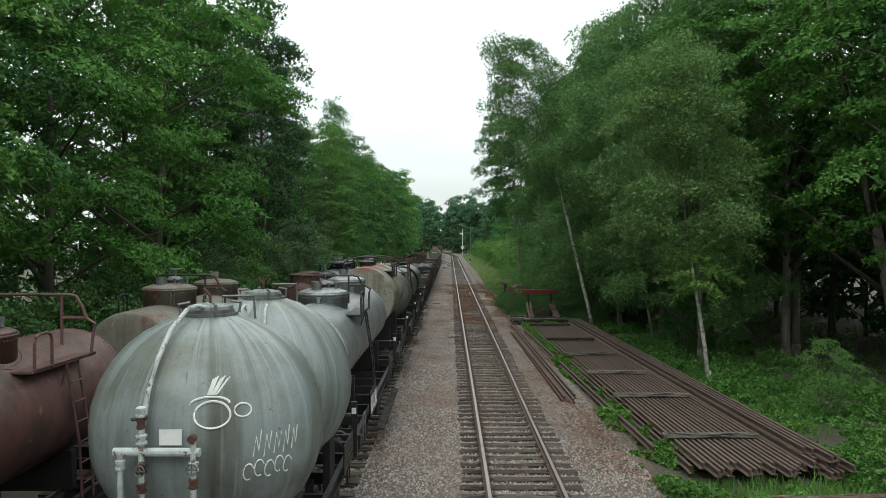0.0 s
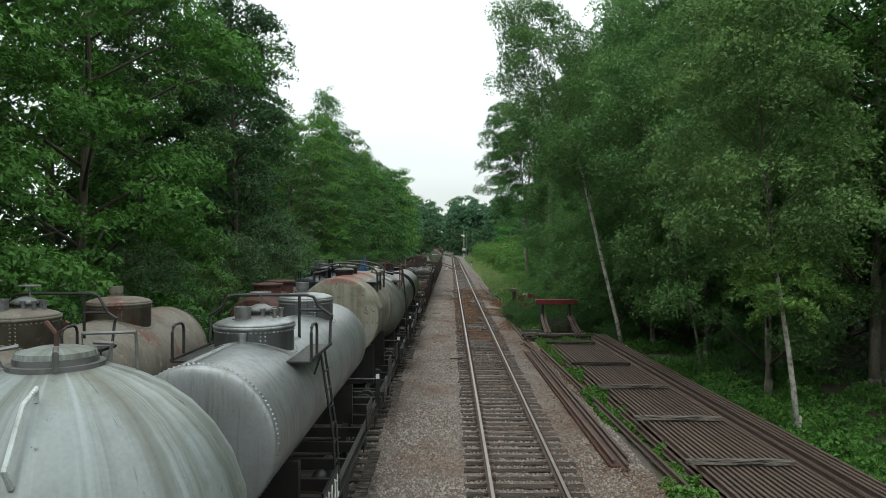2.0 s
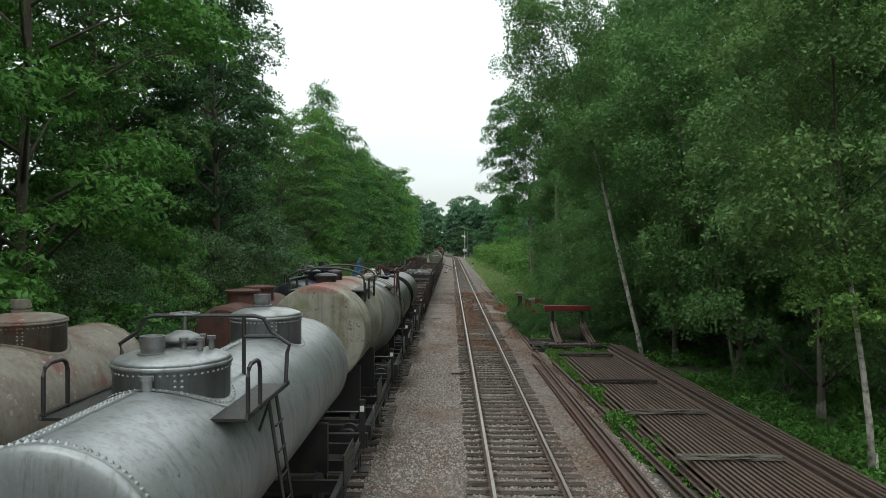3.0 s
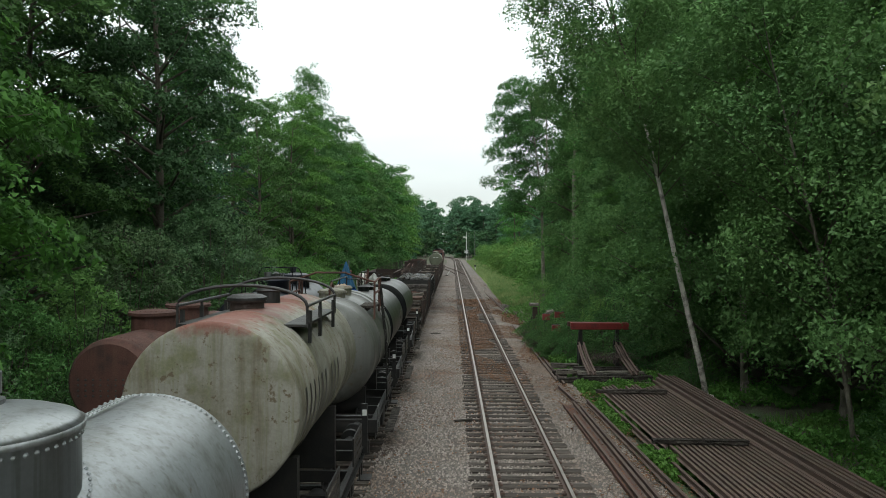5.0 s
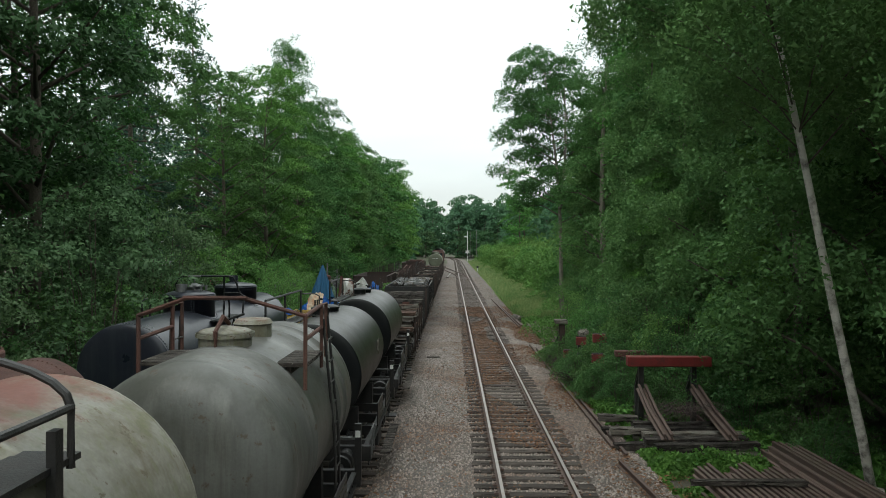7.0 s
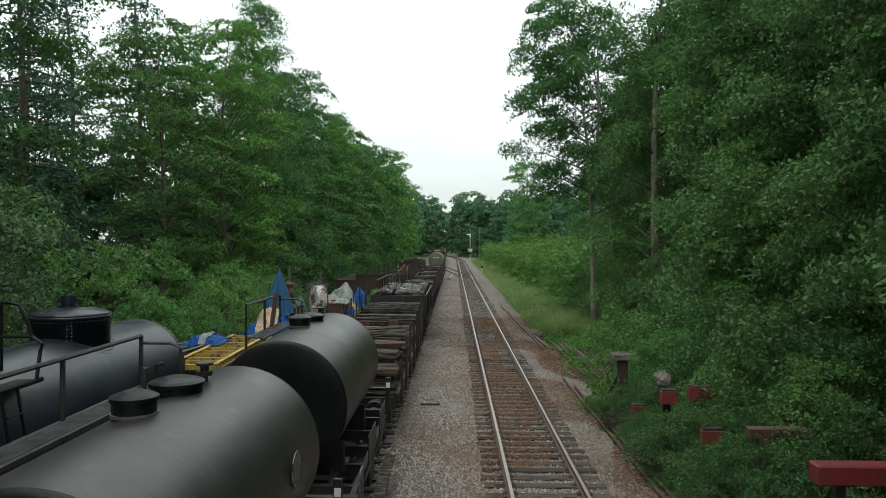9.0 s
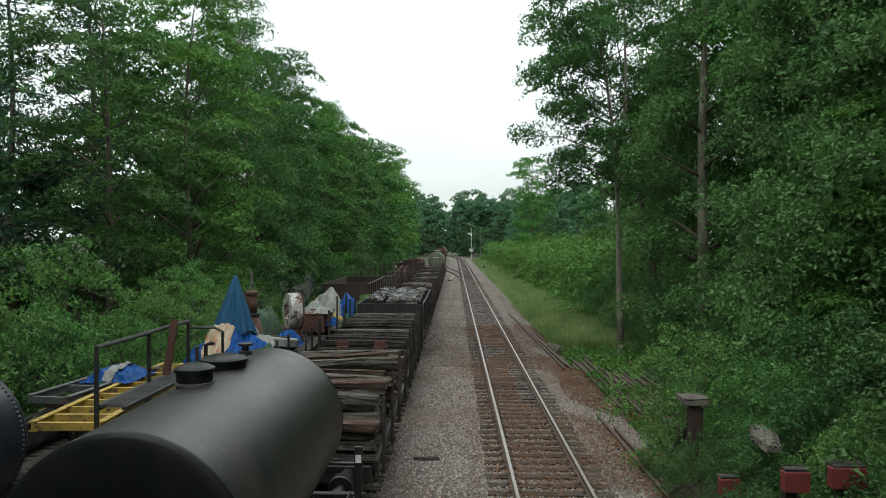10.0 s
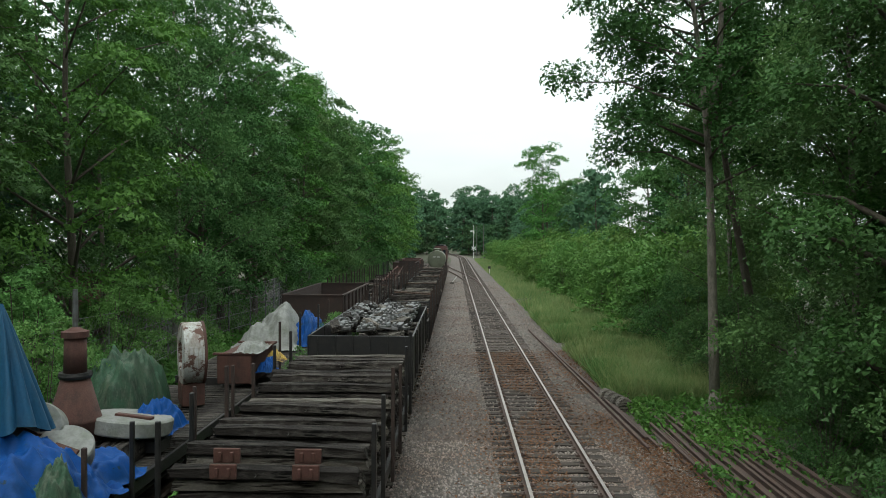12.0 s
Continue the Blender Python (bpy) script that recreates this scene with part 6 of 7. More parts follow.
cab = thing("relay_cabinet", "dark relay cabinet beside the line", "cabinet", (7.2, 255, 0))
part("body", boxes(((0, 0, 0.8), (2.2, 1.0, 1.7)), bevel=0.03), M["iron"], cab)
part("lid", boxes(((0, 0, 1.7), (2.4, 1.2, 0.1)), bevel=0.02), M["steel_grey"], cab)

# ---- behind the yard: a wire fence and brick outbuildings ----
fence = thing("wire_fence", "grey chain wire fence with steel posts", "fence", (-13.6, 72, 0.2))
for k in range(14):
    part("fence_post", tubes([(0.35 * math.sin(k), 2.6 * k, -0.3), (0.35 * math.sin(k), 2.6 * k, 2.5)], rad=0.035), M["steel_grey"], fence)
bm = bmesh.new()
for z in (0.3, 1.0, 1.7, 2.45):
    tube(bm, [(0.35 * math.sin(k), 2.6 * k, z) for k in range(14)], 0.012, 4)
for k in range(13 * 12):
    y = k * 2.6 / 12
    tube(bm, [(0.35 * math.sin(y / 2.6), y, 0.2), (0.35 * math.sin((y + 1.2) / 2.6), y + 1.2, 2.45)], 0.005, 3)
    tube(bm, [(0.35 * math.sin((y + 1.2) / 2.6), y + 1.2, 0.2), (0.35 * math.sin(y / 2.6), y, 2.45)], 0.005, 3)
part("wire_mesh", bm, M["steel_grey"], fence)


def outbuilding(label, x, y, w_, d_, h, roof_h):
    b = thing("outbuilding", label, "outbuilding", (x, y, 0))
    part("wall", boxes(((0, 0, h / 2), (w_, d_, h))), M["brick"], b)
    bm = bmesh.new()
    pts = [(-w_ / 2 - 0.4, -d_ / 2 - 0.4, h), (w_ / 2 + 0.4, -d_ / 2 - 0.4, h), (w_ / 2 + 0.4, d_ / 2 + 0.4, h), (-w_ / 2 - 0.4, d_ / 2 + 0.4, h)]
    lo = [bm.verts.new(p) for p in pts]
    up = [bm.verts.new((p[0] * 0.06, p[1], p[2] + roof_h)) for p in pts]
    for i in range(4):
        bm.faces.new((lo[i], lo[(i + 1) % 4], up[(i + 1) % 4], up[i]))
    bm.faces.new(lo)
    bm.faces.new(up)
    part("roof", bm, M["roof_tile"], b)
    part("window", boxes(((w_ / 2 + 0.02, -d_ * 0.2, h * 0.55), (0.05, 1.2, 1.0))), M["glass"], b)
    part("gutter", tubes([(w_ / 2 + 0.45, -d_ / 2 - 0.4, h), (w_ / 2 + 0.45, d_ / 2 + 0.4, h)], rad=0.07), M["iron"], b)


outbuilding("low brick outbuilding with a pale sheet roof", -27, 79, 6, 12, 3.4, 2.0)
outbuilding("small brick shed with a pale roof", -25, 95, 5, 6, 3.2, 1.0)


# ---- trees ----
def sprays(rng, spots, leaf, cover, flatness, droop=0.0, full=0.3):
    """Leaves of many sprays: each spot is (centre, outward direction, radius). A spray is a ragged, low dome of overlapping leaves, thick on top and hollow below."""
    cs, fs, ss = [], [], []
    for c, out, rad in spots:
        m = max(6, int(cover * 4.0 * rad * rad / (0.45 * leaf * leaf)))
        th = rng.random(m) * 6.283
        up = 1 - (1 + full) * rng.random(m) ** 0.85
        ring = np.sqrt((1 - up * up).clip(0, 1))
        ph = rng.random(4) * 6.283
        ragged = 1 + 0.2 * np.sin(3 * th + ph[0]) + 0.13 * np.sin(5 * th + ph[1] + 2 * up) + 0.1 * np.sin(9 * th + ph[2])
        r = rad * ragged * rng.uniform(0.74, 1.06, m)
        d = np.stack([np.cos(th) * ring, np.sin(th) * ring, up], axis=1)
        q = d * r[:, None]
        q[:, 2] *= flatness
        q[:, 2] += q[:, :2] @ (rng.normal(size=2) * 0.22)
        q[:, 2] -= 0.28 * (q @ out) + droop * rng.random(m) ** 2 * rad * 2.4
        cs.append(c + q)
        f = d * 0.6 + np.array([0, 0, 0.55]) + out * 0.2
        fs.append(f / np.linalg.norm(f, axis=1)[:, None])
        ss.append(np.full((m, 1), leaf))
    return np.concatenate(cs), np.concatenate(fs), np.concatenate(ss)


def crown(rng, height, base, rad, count, size, shape="round", rise=0.5, clear=0.55, bunch=5):
    """Boughs that leave the trunk at all heights, each with a shelf of several sprays of leaves round its end, and open gaps between the shelves."""
    boughs, spots = [], []
    total = max(6, count // bunch)
    for i in range(total):
        t = ((i + rng.random()) / total) ** 0.92
        if shape == "round":
            prof = math.sin(math.pi * (0.15 + 0.78 * t)) ** 0.6
        elif shape == "tall":
            prof = (1 - t) ** 0.5 * min(1.0, t * 4 + 0.55) + 0.05
        else:
            prof = (1 - t) ** 0.9 + 0.03
        a = i * 2.39996 + rng.normal() * 0.3
        reach = rad * prof * rng.uniform(0.72, 1.08)
        z = base + (height - base) * t
        out = np.array([math.cos(a), math.sin(a), 0.0])
        side = np.array([-out[1], out[0], 0.0])
        end = out * reach + np.array([0, 0, z])
        start = np.array([0, 0, max(base * clear, min(height * 0.92, z - reach * rise))])
        mid = start * 0.45 + end * 0.55 + np.array([0, 0, reach * 0.1 * (1 if rise > 0 else 0)]) + side * rng.normal() * 0.07 * reach
        boughs.append((start, mid, end))
        for k in range(bunch):
            s = size * rng.uniform(0.65, 1.25) * (0.6 + 0.4 * min(1.0, reach / (0.6 * rad)))
            if k == bunch - 1:
                c = mid + side * rng.normal() * 0.3 * size
            else:
                along = rng.uniform(-1.5, 0.25) * size
                c = end + out * along + side * rng.normal() * 0.75 * size + np.array([0, 0, rng.normal() * 0.3 * size - 0.16 * along])
            spots.append((c, out, s))
    return boughs, spots


def tree(name, label, seed, height, base, rad, leaf, material, bark="bark", count=110, size=0.95, cover=0.7, flatness=0.42, shape="round", trunk=0.2, lean=(0, 0), flat=0.62, droop=0.0, rise=0.5, clear=0.55, fork=0.0, full=0.3, pale=7):
    rng = np.random.default_rng(seed)
    ob = thing(name, label, "tree")
    boughs, spots = crown(rng, height, base, rad, count, size, shape, rise, clear, 2 if shape == "cone" else 5)
    p, face, sizes = sprays(rng, spots, leaf, cover, flatness, droop, full)

    def bent(z):
        t = min(1.0, max(0.0, z / height))
        w = 0.02 * height * t
        return Vector((lean[0] * t ** 1.1 + w * math.sin(seed + 5.0 * t), lean[1] * t ** 1.1 + w * math.cos(seed * 1.7 + 4.0 * t), 0))
    bm = bmesh.new()
    top = height * 0.95
    spine = [bent(top * k / 10) + Vector((0, 0, top * k / 10)) for k in range(11)]
    spine[0].z = -0.3
    if bark == "birch_bark":
        tube(bm, spine[:pale], trunk, 9, trunk * 0.55)
        upper = bmesh.new()
        tube(upper, spine[pale - 1:], trunk * 0.55, 8, trunk * 0.12)
        part("upper_stem", upper, M["bark"], ob, "dark upper stem", smooth=True)
    else:
        tube(bm, spine, trunk, 9, trunk * 0.12)
    lathe(bm, [(-0.3, trunk * 1.5), (0.05, trunk * 1.3), (0.5, trunk * 1.02)], "z", 9)
    if fork:
        z0 = fork * height
        q = [bent(z0 + (top - z0) * k / 5) + Vector((0.09 * (top - z0) * (k / 5) ** 0.6 * 1.6, -0.06 * (top - z0) * k / 5, z0 + (top - z0) * k / 5)) for k in range(6)]
        q[0] = bent(z0) + Vector((0, 0, z0))
        tube(bm, q, trunk * 0.72, 8, trunk * 0.1)
    part("trunk", bm, M[bark], ob, smooth=True)
    bm = bmesh.new()
    for s, m, e in boughs:
        t = s[2] / height
        tube(bm, [Vector(s) + bent(s[2]), Vector(m) + bent(m[2]), Vector(e) + bent(e[2])], trunk * (0.4 * (1 - t) + 0.1) * (0.6 if bark == "birch_bark" else 1), 4, 0.008)
    tagged(part("limb", bm, M["bark"], ob, smooth=True), kind="stuff")
    t = (p[:, 2] / height).clip(0, 1)
    p[:, 0] += lean[0] * t ** 1.1 + 0.02 * height * t * np.sin(seed + 5.0 * t)
    p[:, 1] += lean[1] * t ** 1.1 + 0.02 * height * t * np.cos(seed * 1.7 + 4.0 * t)
    ok = p[:, 2] > 0.25
    part("crown", leaves("crown", p[ok], sizes[ok], M[material], rng, flat, facing=face[ok], small=True), None, ob)
    return ob


def bush(name, label, seed, height, rad, leaf, material, count=46, size=0.5, cover=0.6, flatness=0.5, flat=0.6):
    rng = np.random.default_rng(seed)
    ob = thing(name, label, "bush")
    boughs, spots = crown(rng, height, 0.15, rad, count, size, "round", 0.9, 0.0, 3)
    p, face, sizes = sprays(rng, spots, leaf, cover, flatness, 0.1, 0.4)
    bm = bmesh.new()
    for s, m, e in boughs:
        tube(bm, [(s[0], s[1], -0.15), Vector(m), Vector(e)], 0.022, 3, 0.005)
    tagged(part("stem", bm, M["bark"], ob), kind="stuff")
    ok = p[:, 2] > 0.0
    part("foliage", leaves("foliage", p[ok], sizes[ok], M[material], rng, flat, facing=face[ok], small=True), None, ob)
    return ob


def plant(kinds, spots, seed, group, low=0.88, high=1.12):
    """Places copies of the kinds at the spots, each turned and sized a little differently; the first ones use the originals."""
    rng = random.Random(seed)
    for k, spot in enumerate(spots):
        x, y = spot[:2]
        s = spot[2] if len(spot) > 2 else rng.uniform(low, high)
        src = kinds[spot[3]] if len(spot) > 3 else rng.choice(kinds)
        m = Matrix.Translation((x, y, ground_height(x, y))) @ pose(0, 0, 0, 0, 0, rng.uniform(0, 360)) @ Matrix.Diagonal((s, s, s * rng.uniform(0.94, 1.06), 1))
        if src.name not in planted:
            planted.add(src.name)
            src.matrix_basis = m
        else:
            copy_thing(src, m).matrix_basis = m
        tagged(src, group=group)


planted = set()
# near trees with small leaves
OAK = [tree("oak_tree", "tall broadleaved tree with dark green crown", 10 + i, 18.5 + i, 2.6, 4.6, 0.125, "oak", count=150, size=0.92, cover=0.62, trunk=0.24) for i in range(2)]
DARK_OAK = [tree("dark_oak_tree", "tall narrow oak with a dense dark crown", 14, 19.5, 4.2, 3.5, 0.13, "dark_oak", count=190, size=0.8, cover=0.7, trunk=0.24, flatness=0.55)]
MAPLE = [tree("maple_tree", "broadleaved tree with fresh mid-green leaves in level sprays", 20 + i, 15 + 2 * i, 1.2, 4.4, 0.12, "maple", count=150, size=0.92, cover=0.62, flatness=0.36, trunk=0.18) for i in range(2)]
BIRCH = [tree("birch_tree", "slender birch with airy light green hanging leaves", 30 + i, 16 + 2 * i, 1.6, 3.2, 0.088, "birch", "grey_bark", count=165, size=0.72, cover=0.66, flatness=0.5, shape="tall", trunk=0.12, droop=0.32, flat=0.36, rise=0.8) for i in range(2)]
BEECH = [tree("beech_tree", "tall forest tree with bare grey trunk and high spreading crown", 35 + i, 20, 5.5, 5.2, 0.125, "maple", "grey_bark", count=140, size=0.9, cover=0.55, flatness=0.38, trunk=0.2, rise=0.75, clear=0.5) for i in range(2)]
# trees of the second rows, and the distant wood
MID = [tree("lineside_tree", "broadleaved lineside tree in full leaf", 45 + i, 14.5 + 2 * i, 1.2, 4.3, 0.2, "maple" if i == 2 else "oak", count=125, size=1.0, cover=0.62, flatness=0.4, trunk=0.2) for i in range(3)]
SPRUCE = [tree("spruce_tree", "dark spruce with drooping needle branches", 40, 20, 3.5, 3.0, 0.13, "needles", count=150, size=0.62, cover=0.42, flatness=0.3, shape="cone", trunk=0.2, droop=0.35, flat=0.5, rise=-0.12, clear=0.6)]
WOOD = [tree("forest_tree", "tall forest tree standing deep in the wood", 50 + i, 19 + i, 5.5, 4.4, 0.38, "oak", count=65, size=1.25, cover=0.6, trunk=0.2, clear=0.6) for i in range(2)]
THICKET = [tree("thicket_tree", "low dark tree in the thicket of the wood", 57 + i, 8.5, 0.3, 3.8, 0.4, "dark_oak", count=50, size=1.15, cover=0.6, trunk=0.12) for i in range(2)]
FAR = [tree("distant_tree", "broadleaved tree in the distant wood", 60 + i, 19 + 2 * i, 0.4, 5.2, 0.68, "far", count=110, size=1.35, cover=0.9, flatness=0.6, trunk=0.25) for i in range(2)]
BUSH = [bush("shrub", "leafy green shrub at the edge of the wood", 70 + i, 3.2, 1.9, 0.075, "shrub", 58, 0.42, 0.42, 0.55, 0.4) for i in range(2)]
NEARBUSH = [bush("lineside_shrub", "dense small-leaved shrub beside the line", 77 + i, 3.2, 1.9, 0.064, "shrub", 72, 0.4, 0.42, 0.55, 0.4) for i in range(2)]
SAPLING = [bush("sapling_bush", "fresh light green young tree", 75, 4.6, 2.2, 0.075, "sapling", 70, 0.46, 0.4, 0.45, 0.4)]
HEDGE = [bush("hedge_bush", "bright green leafy bush in the overgrown verge", 80 + i, 4.8, 2.8, 0.19, "hedge", 56, 0.72, 0.6) for i in range(2)]

WILLOW = [bush("willow_bush", "tall grey-green willow bush", 84, 6.6, 2.7, 0.085, "willow", 95, 0.55, 0.55, 0.5)]

r_ = random.Random(5)
# along the yard
plant(OAK + MAPLE, [(-14.6, 13.5, 0.95, 2), (-16.5, 18.5, 1.05, 0), (-14.6, 22.5, 1.0, 3), (-14.0, 29.5, 1.14, 3), (-17.5, 34.0, 1.05, 0), (-16.2, 38.5, 1.0, 1), (-17.6, 50.5, 1.0, 0), (-17.6, 55.5, 1.05, 1), (-15.2, 76.0, 1.0, 3), (-16.6, 70.5, 0.85, 1), (-15.6, 92.0, 1.0, 0), (-15.3, 88, 0.9, 1), (-15.4, 98, 0.88, 0)], 1, "lineside trees of the yard")
plant(DARK_OAK, [(-13.9, 45.6, 1.0), (-18.6, 44.5, 1.02)], 11, "lineside trees of the yard")
plant(MID, [(-15.2 + r_.uniform(-0.8, 0.8), y) for y in (5, 103, 109, 117, 125)], 2, "lineside trees of the yard", 0.95, 1.1)
plant(MID, [(-15.5 + r_.uniform(-1, 1), y) for y in steps(134, 216, 7.5)], 22, "lineside trees of the yard", 0.85, 1.3)
plant(BIRCH, [(-15.0, 84.0, 1.2, 1), (-15.5, 112.0, 1.18, 0), (-14.6, 115.0, 1.05, 1), (-16.5, 80.5, 1.0, 0)], 21, "birches of the yard")
plant(WOOD, [(-21.5 + r_.uniform(-2, 2), y) for y in steps(6, 51, 7.5)] + [(-22 + r_.uniform(-2, 2), y) for y in steps(84, 220, 10.0)], 3, "wood behind the yard", 0.8, 1.0)
plant(WOOD, [(-31 + r_.uniform(-2, 2), y) for y in steps(14, 210, 14.0) if not 50 < y < 80], 4, "wood behind the yard", 0.8, 1.0)
# unseen rows behind the camera, added to shade the faces turned towards it
plant(WOOD, [(-14.5 + r_.uniform(-1, 1), y, 0.95) for y in steps(-48, -12, 6.0)] + [(10.5 + r_.uniform(-1, 1), y, 0.95) for y in steps(-48, -8, 6.0)], 23, "trees behind the yard's near end")
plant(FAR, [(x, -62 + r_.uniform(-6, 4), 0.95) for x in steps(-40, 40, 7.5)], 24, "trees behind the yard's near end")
plant(SPRUCE, [(-19.6, 63.5, 1.08), (-20.8, 77, 1.12), (-24.2, 75.5, 1.1), (-22.5, 69.0, 1.0)], 5, "spruces")
# along the running track
young = tree("young_birch", "young birch with white trunk and a low tuft of bright leaves", 91, 12.0, 5.0, 2.9, 0.078, "birch", "birch_bark", count=150, size=0.62, cover=0.62, flatness=0.42, trunk=0.085, lean=(-2.2, -1.6), pale=5, flat=0.4, rise=0.7, droop=0.25)
young.matrix_basis = pose(8.05, 25.8, ground_height(8.05, 25.8))
rng = np.random.default_rng(92)
low_boughs, low_spots = crown(rng, 1.9, 0.15, 1.3, 48, 0.36, "round", 0.4, 0.5, 3)
p, f, s = sprays(rng, low_spots, 0.075, 0.8, 0.5, 0.1)
part("leaf_tuft", leaves("leaf_tuft", p + np.array([-0.65, -0.55, 3.1]), s, M["tuft"], rng, 0.5, facing=f, small=True), None, young, "bright tuft of leaves low on the trunk")
leaning = tree("leaning_birch", "tall birch with pale speckled trunk leaning to the line", 93, 16.5, 8.0, 3.0, 0.078, "birch", "birch_bark", count=160, size=0.72, cover=0.62, flatness=0.5, trunk=0.1, lean=(-4.8, -0.9), flat=0.36, rise=0.8, droop=0.35)
leaning.matrix_basis = pose(6.75, 39.8, ground_height(6.75, 39.8))
big = tree("lineside_oak", "tall oak with bare forked trunk and spreading dark crown", 94, 19.0, 7.6, 4.6, 0.11, "oak", "grey_bark", count=210, size=0.78, cover=0.7, flatness=0.6, trunk=0.17, lean=(-0.9, 0.8), rise=0.3, clear=0.9, fork=0.46)
big.matrix_basis = pose(5.9, 74.4, ground_height(5.9, 74.4))
thin = tree("thin_birch", "thin brownish birch stem at the edge of the wood", 95, 13, 4.0, 2.9, 0.085, "birch", "grey_bark", count=130, size=0.7, cover=0.6, flatness=0.5, trunk=0.07, lean=(-3.0, -0.8), flat=0.45, rise=0.8, droop=0.5)
thin.matrix_basis = pose(8.75, 35.1, ground_height(8.75, 35.1))
grey = tree("leaning_beech", "big grey forest trunk leaning out of the wood", 96, 21, 5.0, 5.6, 0.12, "maple", "grey_bark", count=140, size=1.05, cover=0.55, flatness=0.28, trunk=0.27, lean=(-4.6, -0.5), rise=0.8, clear=0.5)
grey.matrix_basis = pose(16.6, 28.0, -0.1)
ivy = tree("ivied_tree", "tall straight tree with grey trunk clothed in ivy", 97, 20, 2.0, 3.0, 0.1, "oak", "grey_bark", count=150, size=0.75, cover=0.5, flatness=0.6, shape="tall", trunk=0.24, rise=0.4, clear=0.4, droop=0.4)
ivy.matrix_basis = pose(7.2, 67.2, -0.1)
dark_stem = tree("leaning_oak", "dark leaning trunk with a thin high crown", 98, 18, 10.5, 3.6, 0.12, "oak", "bark", count=90, size=0.85, cover=0.5, trunk=0.19, lean=(-3.2, 0.5), rise=0.5, clear=0.9)
dark_stem.matrix_basis = pose(9.4, 79.0, -0.1)
plant(BIRCH + OAK, [(9.6, 31.0, 1.0, 1), (7.9, 45.5, 1.24, 0), (9.6, 49.5, 1.15, 1), (9.3, 55.5, 1.1, 1), (8.4, 61.5, 1.1, 0), (9.8, 37.5, 1.18, 1), (8.6, 41.6, 1.1, 1), (9.5, 82.5, 1.0, 0), (10.6, 52.6, 1.05, 0), (11.0, 50.0, 1.05, 2), (10.8, 58.0, 1.0, 3), (12.2, 46.0, 1.0, 3), (8.6, 52.2, 0.95, 1), (9.0, 58.6, 1.0, 1), (11.6, 34.2, 1.1, 1), (8.0, 70.5, 1.0, 0), (9.2, 66.5, 1.1, 1)], 6, "trees along the running track")
plant(BEECH, [(13.6, 31.5, 1.0, 0), (13.0, 38.0, 1.0, 1), (14.5, 22.0, 1.0, 1), (14.8, 33.0, 0.95, 0), (12.6, 42.5, 0.95, 0), (11.4, 75.4, 0.9, 1), (11.4, 64.0, 0.95, 1), (12.5, 71.0, 0.95, 0)], 61, "trees along the running track")
plant(MAPLE, [(8.8, 46.8, 0.6), (8.2, 57.4, 0.5), (8.8, 63.0, 0.5), (9.6, 70.5, 0.5)], 62, "trees along the running track")
plant(MID, [(14.5 + r_.uniform(-1.5, 1.5), y) for y in steps(48, 77, 7.2)] + [(14.2, 102.0, 1.05), (16.0, 96.0, 1.0), (14.0, 112.0, 0.8), (11.0, 158.0, 1.05), (15.0, 150.0, 0.95), (12.5, 166.0, 0.95)], 7, "wood beside the running track")
plant(WOOD, [(17 + r_.uniform(-2, 2), y) for y in steps(16, 72, 7.0)] + [(22.5 + r_.uniform(-2, 2), y) for y in steps(14, 76, 7.0)], 8, "wood beside the running track")
plant(THICKET, [(22 + r_.uniform(-2, 2), y) for y in steps(16, 62, 5.5)] + [(30 + r_.uniform(-3, 3), y, 1.6) for y in steps(18, 110, 8.0)] + [(17.5 + r_.uniform(-1.5, 1.5), y) for y in steps(56, 74, 6.0)], 9, "thicket in the wood")
plant(THICKET, [(-24 + r_.uniform(-2, 2), y, 1.15) for y in steps(4, 112, 7.0)], 92, "thicket in the wood")
rows = [(x, 322 + r_.uniform(-5, 6), 1.12) for x in steps(-66, 56, 5.5)] + [(x, 338 + r_.uniform(-6, 6), 1.28) for x in steps(-70, 60, 6.5)]
rows = [q for q in rows if abs(q[0] - line_x(q[1])) > 3.6] + [(x, 425 + r_.uniform(-5, 5), 1.2) for x in steps(-78, 40, 7)]
plant(THICKET, [(x, 306 + r_.uniform(-4, 4), 1.25) for x in steps(-58, 48, 5.0) if abs(x - line_x(306)) > 5], 26, "distant wood")
plant(THICKET, [(x, 412 + r_.uniform(-3, 3), 1.5) for x in steps(-60, 30, 6.0)], 27, "distant wood")
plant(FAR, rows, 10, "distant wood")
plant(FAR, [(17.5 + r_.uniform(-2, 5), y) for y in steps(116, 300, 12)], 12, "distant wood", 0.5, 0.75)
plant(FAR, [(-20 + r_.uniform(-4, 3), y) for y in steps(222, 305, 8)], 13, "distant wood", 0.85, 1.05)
plant(HEDGE, [(8.3 + r_.uniform(-0.6, 1.2), y) for y in steps(88, 250, 4.4)] + [(11.8 + r_.uniform(-0.8, 1.2), y, 1.25) for y in steps(86, 210, 6.5)], 14, "verge bushes", 0.85, 1.1)
plant(BUSH, [(-12.6 + r_.uniform(-0.6, 0.5), y) for y in steps(11, 58, 3.0)] + [(-13.0 + r_.uniform(-0.6, 0.6), y) for y in steps(100, 150, 6)], 15, "yard shrubs", 0.85, 1.25)
plant(WILLOW, [(-11.2, 44.0, 1.0), (-11.8, 49.5, 0.9), (-12.4, 39.8, 0.85), (-12.2, 30.0, 0.8)], 19, "yard shrubs")
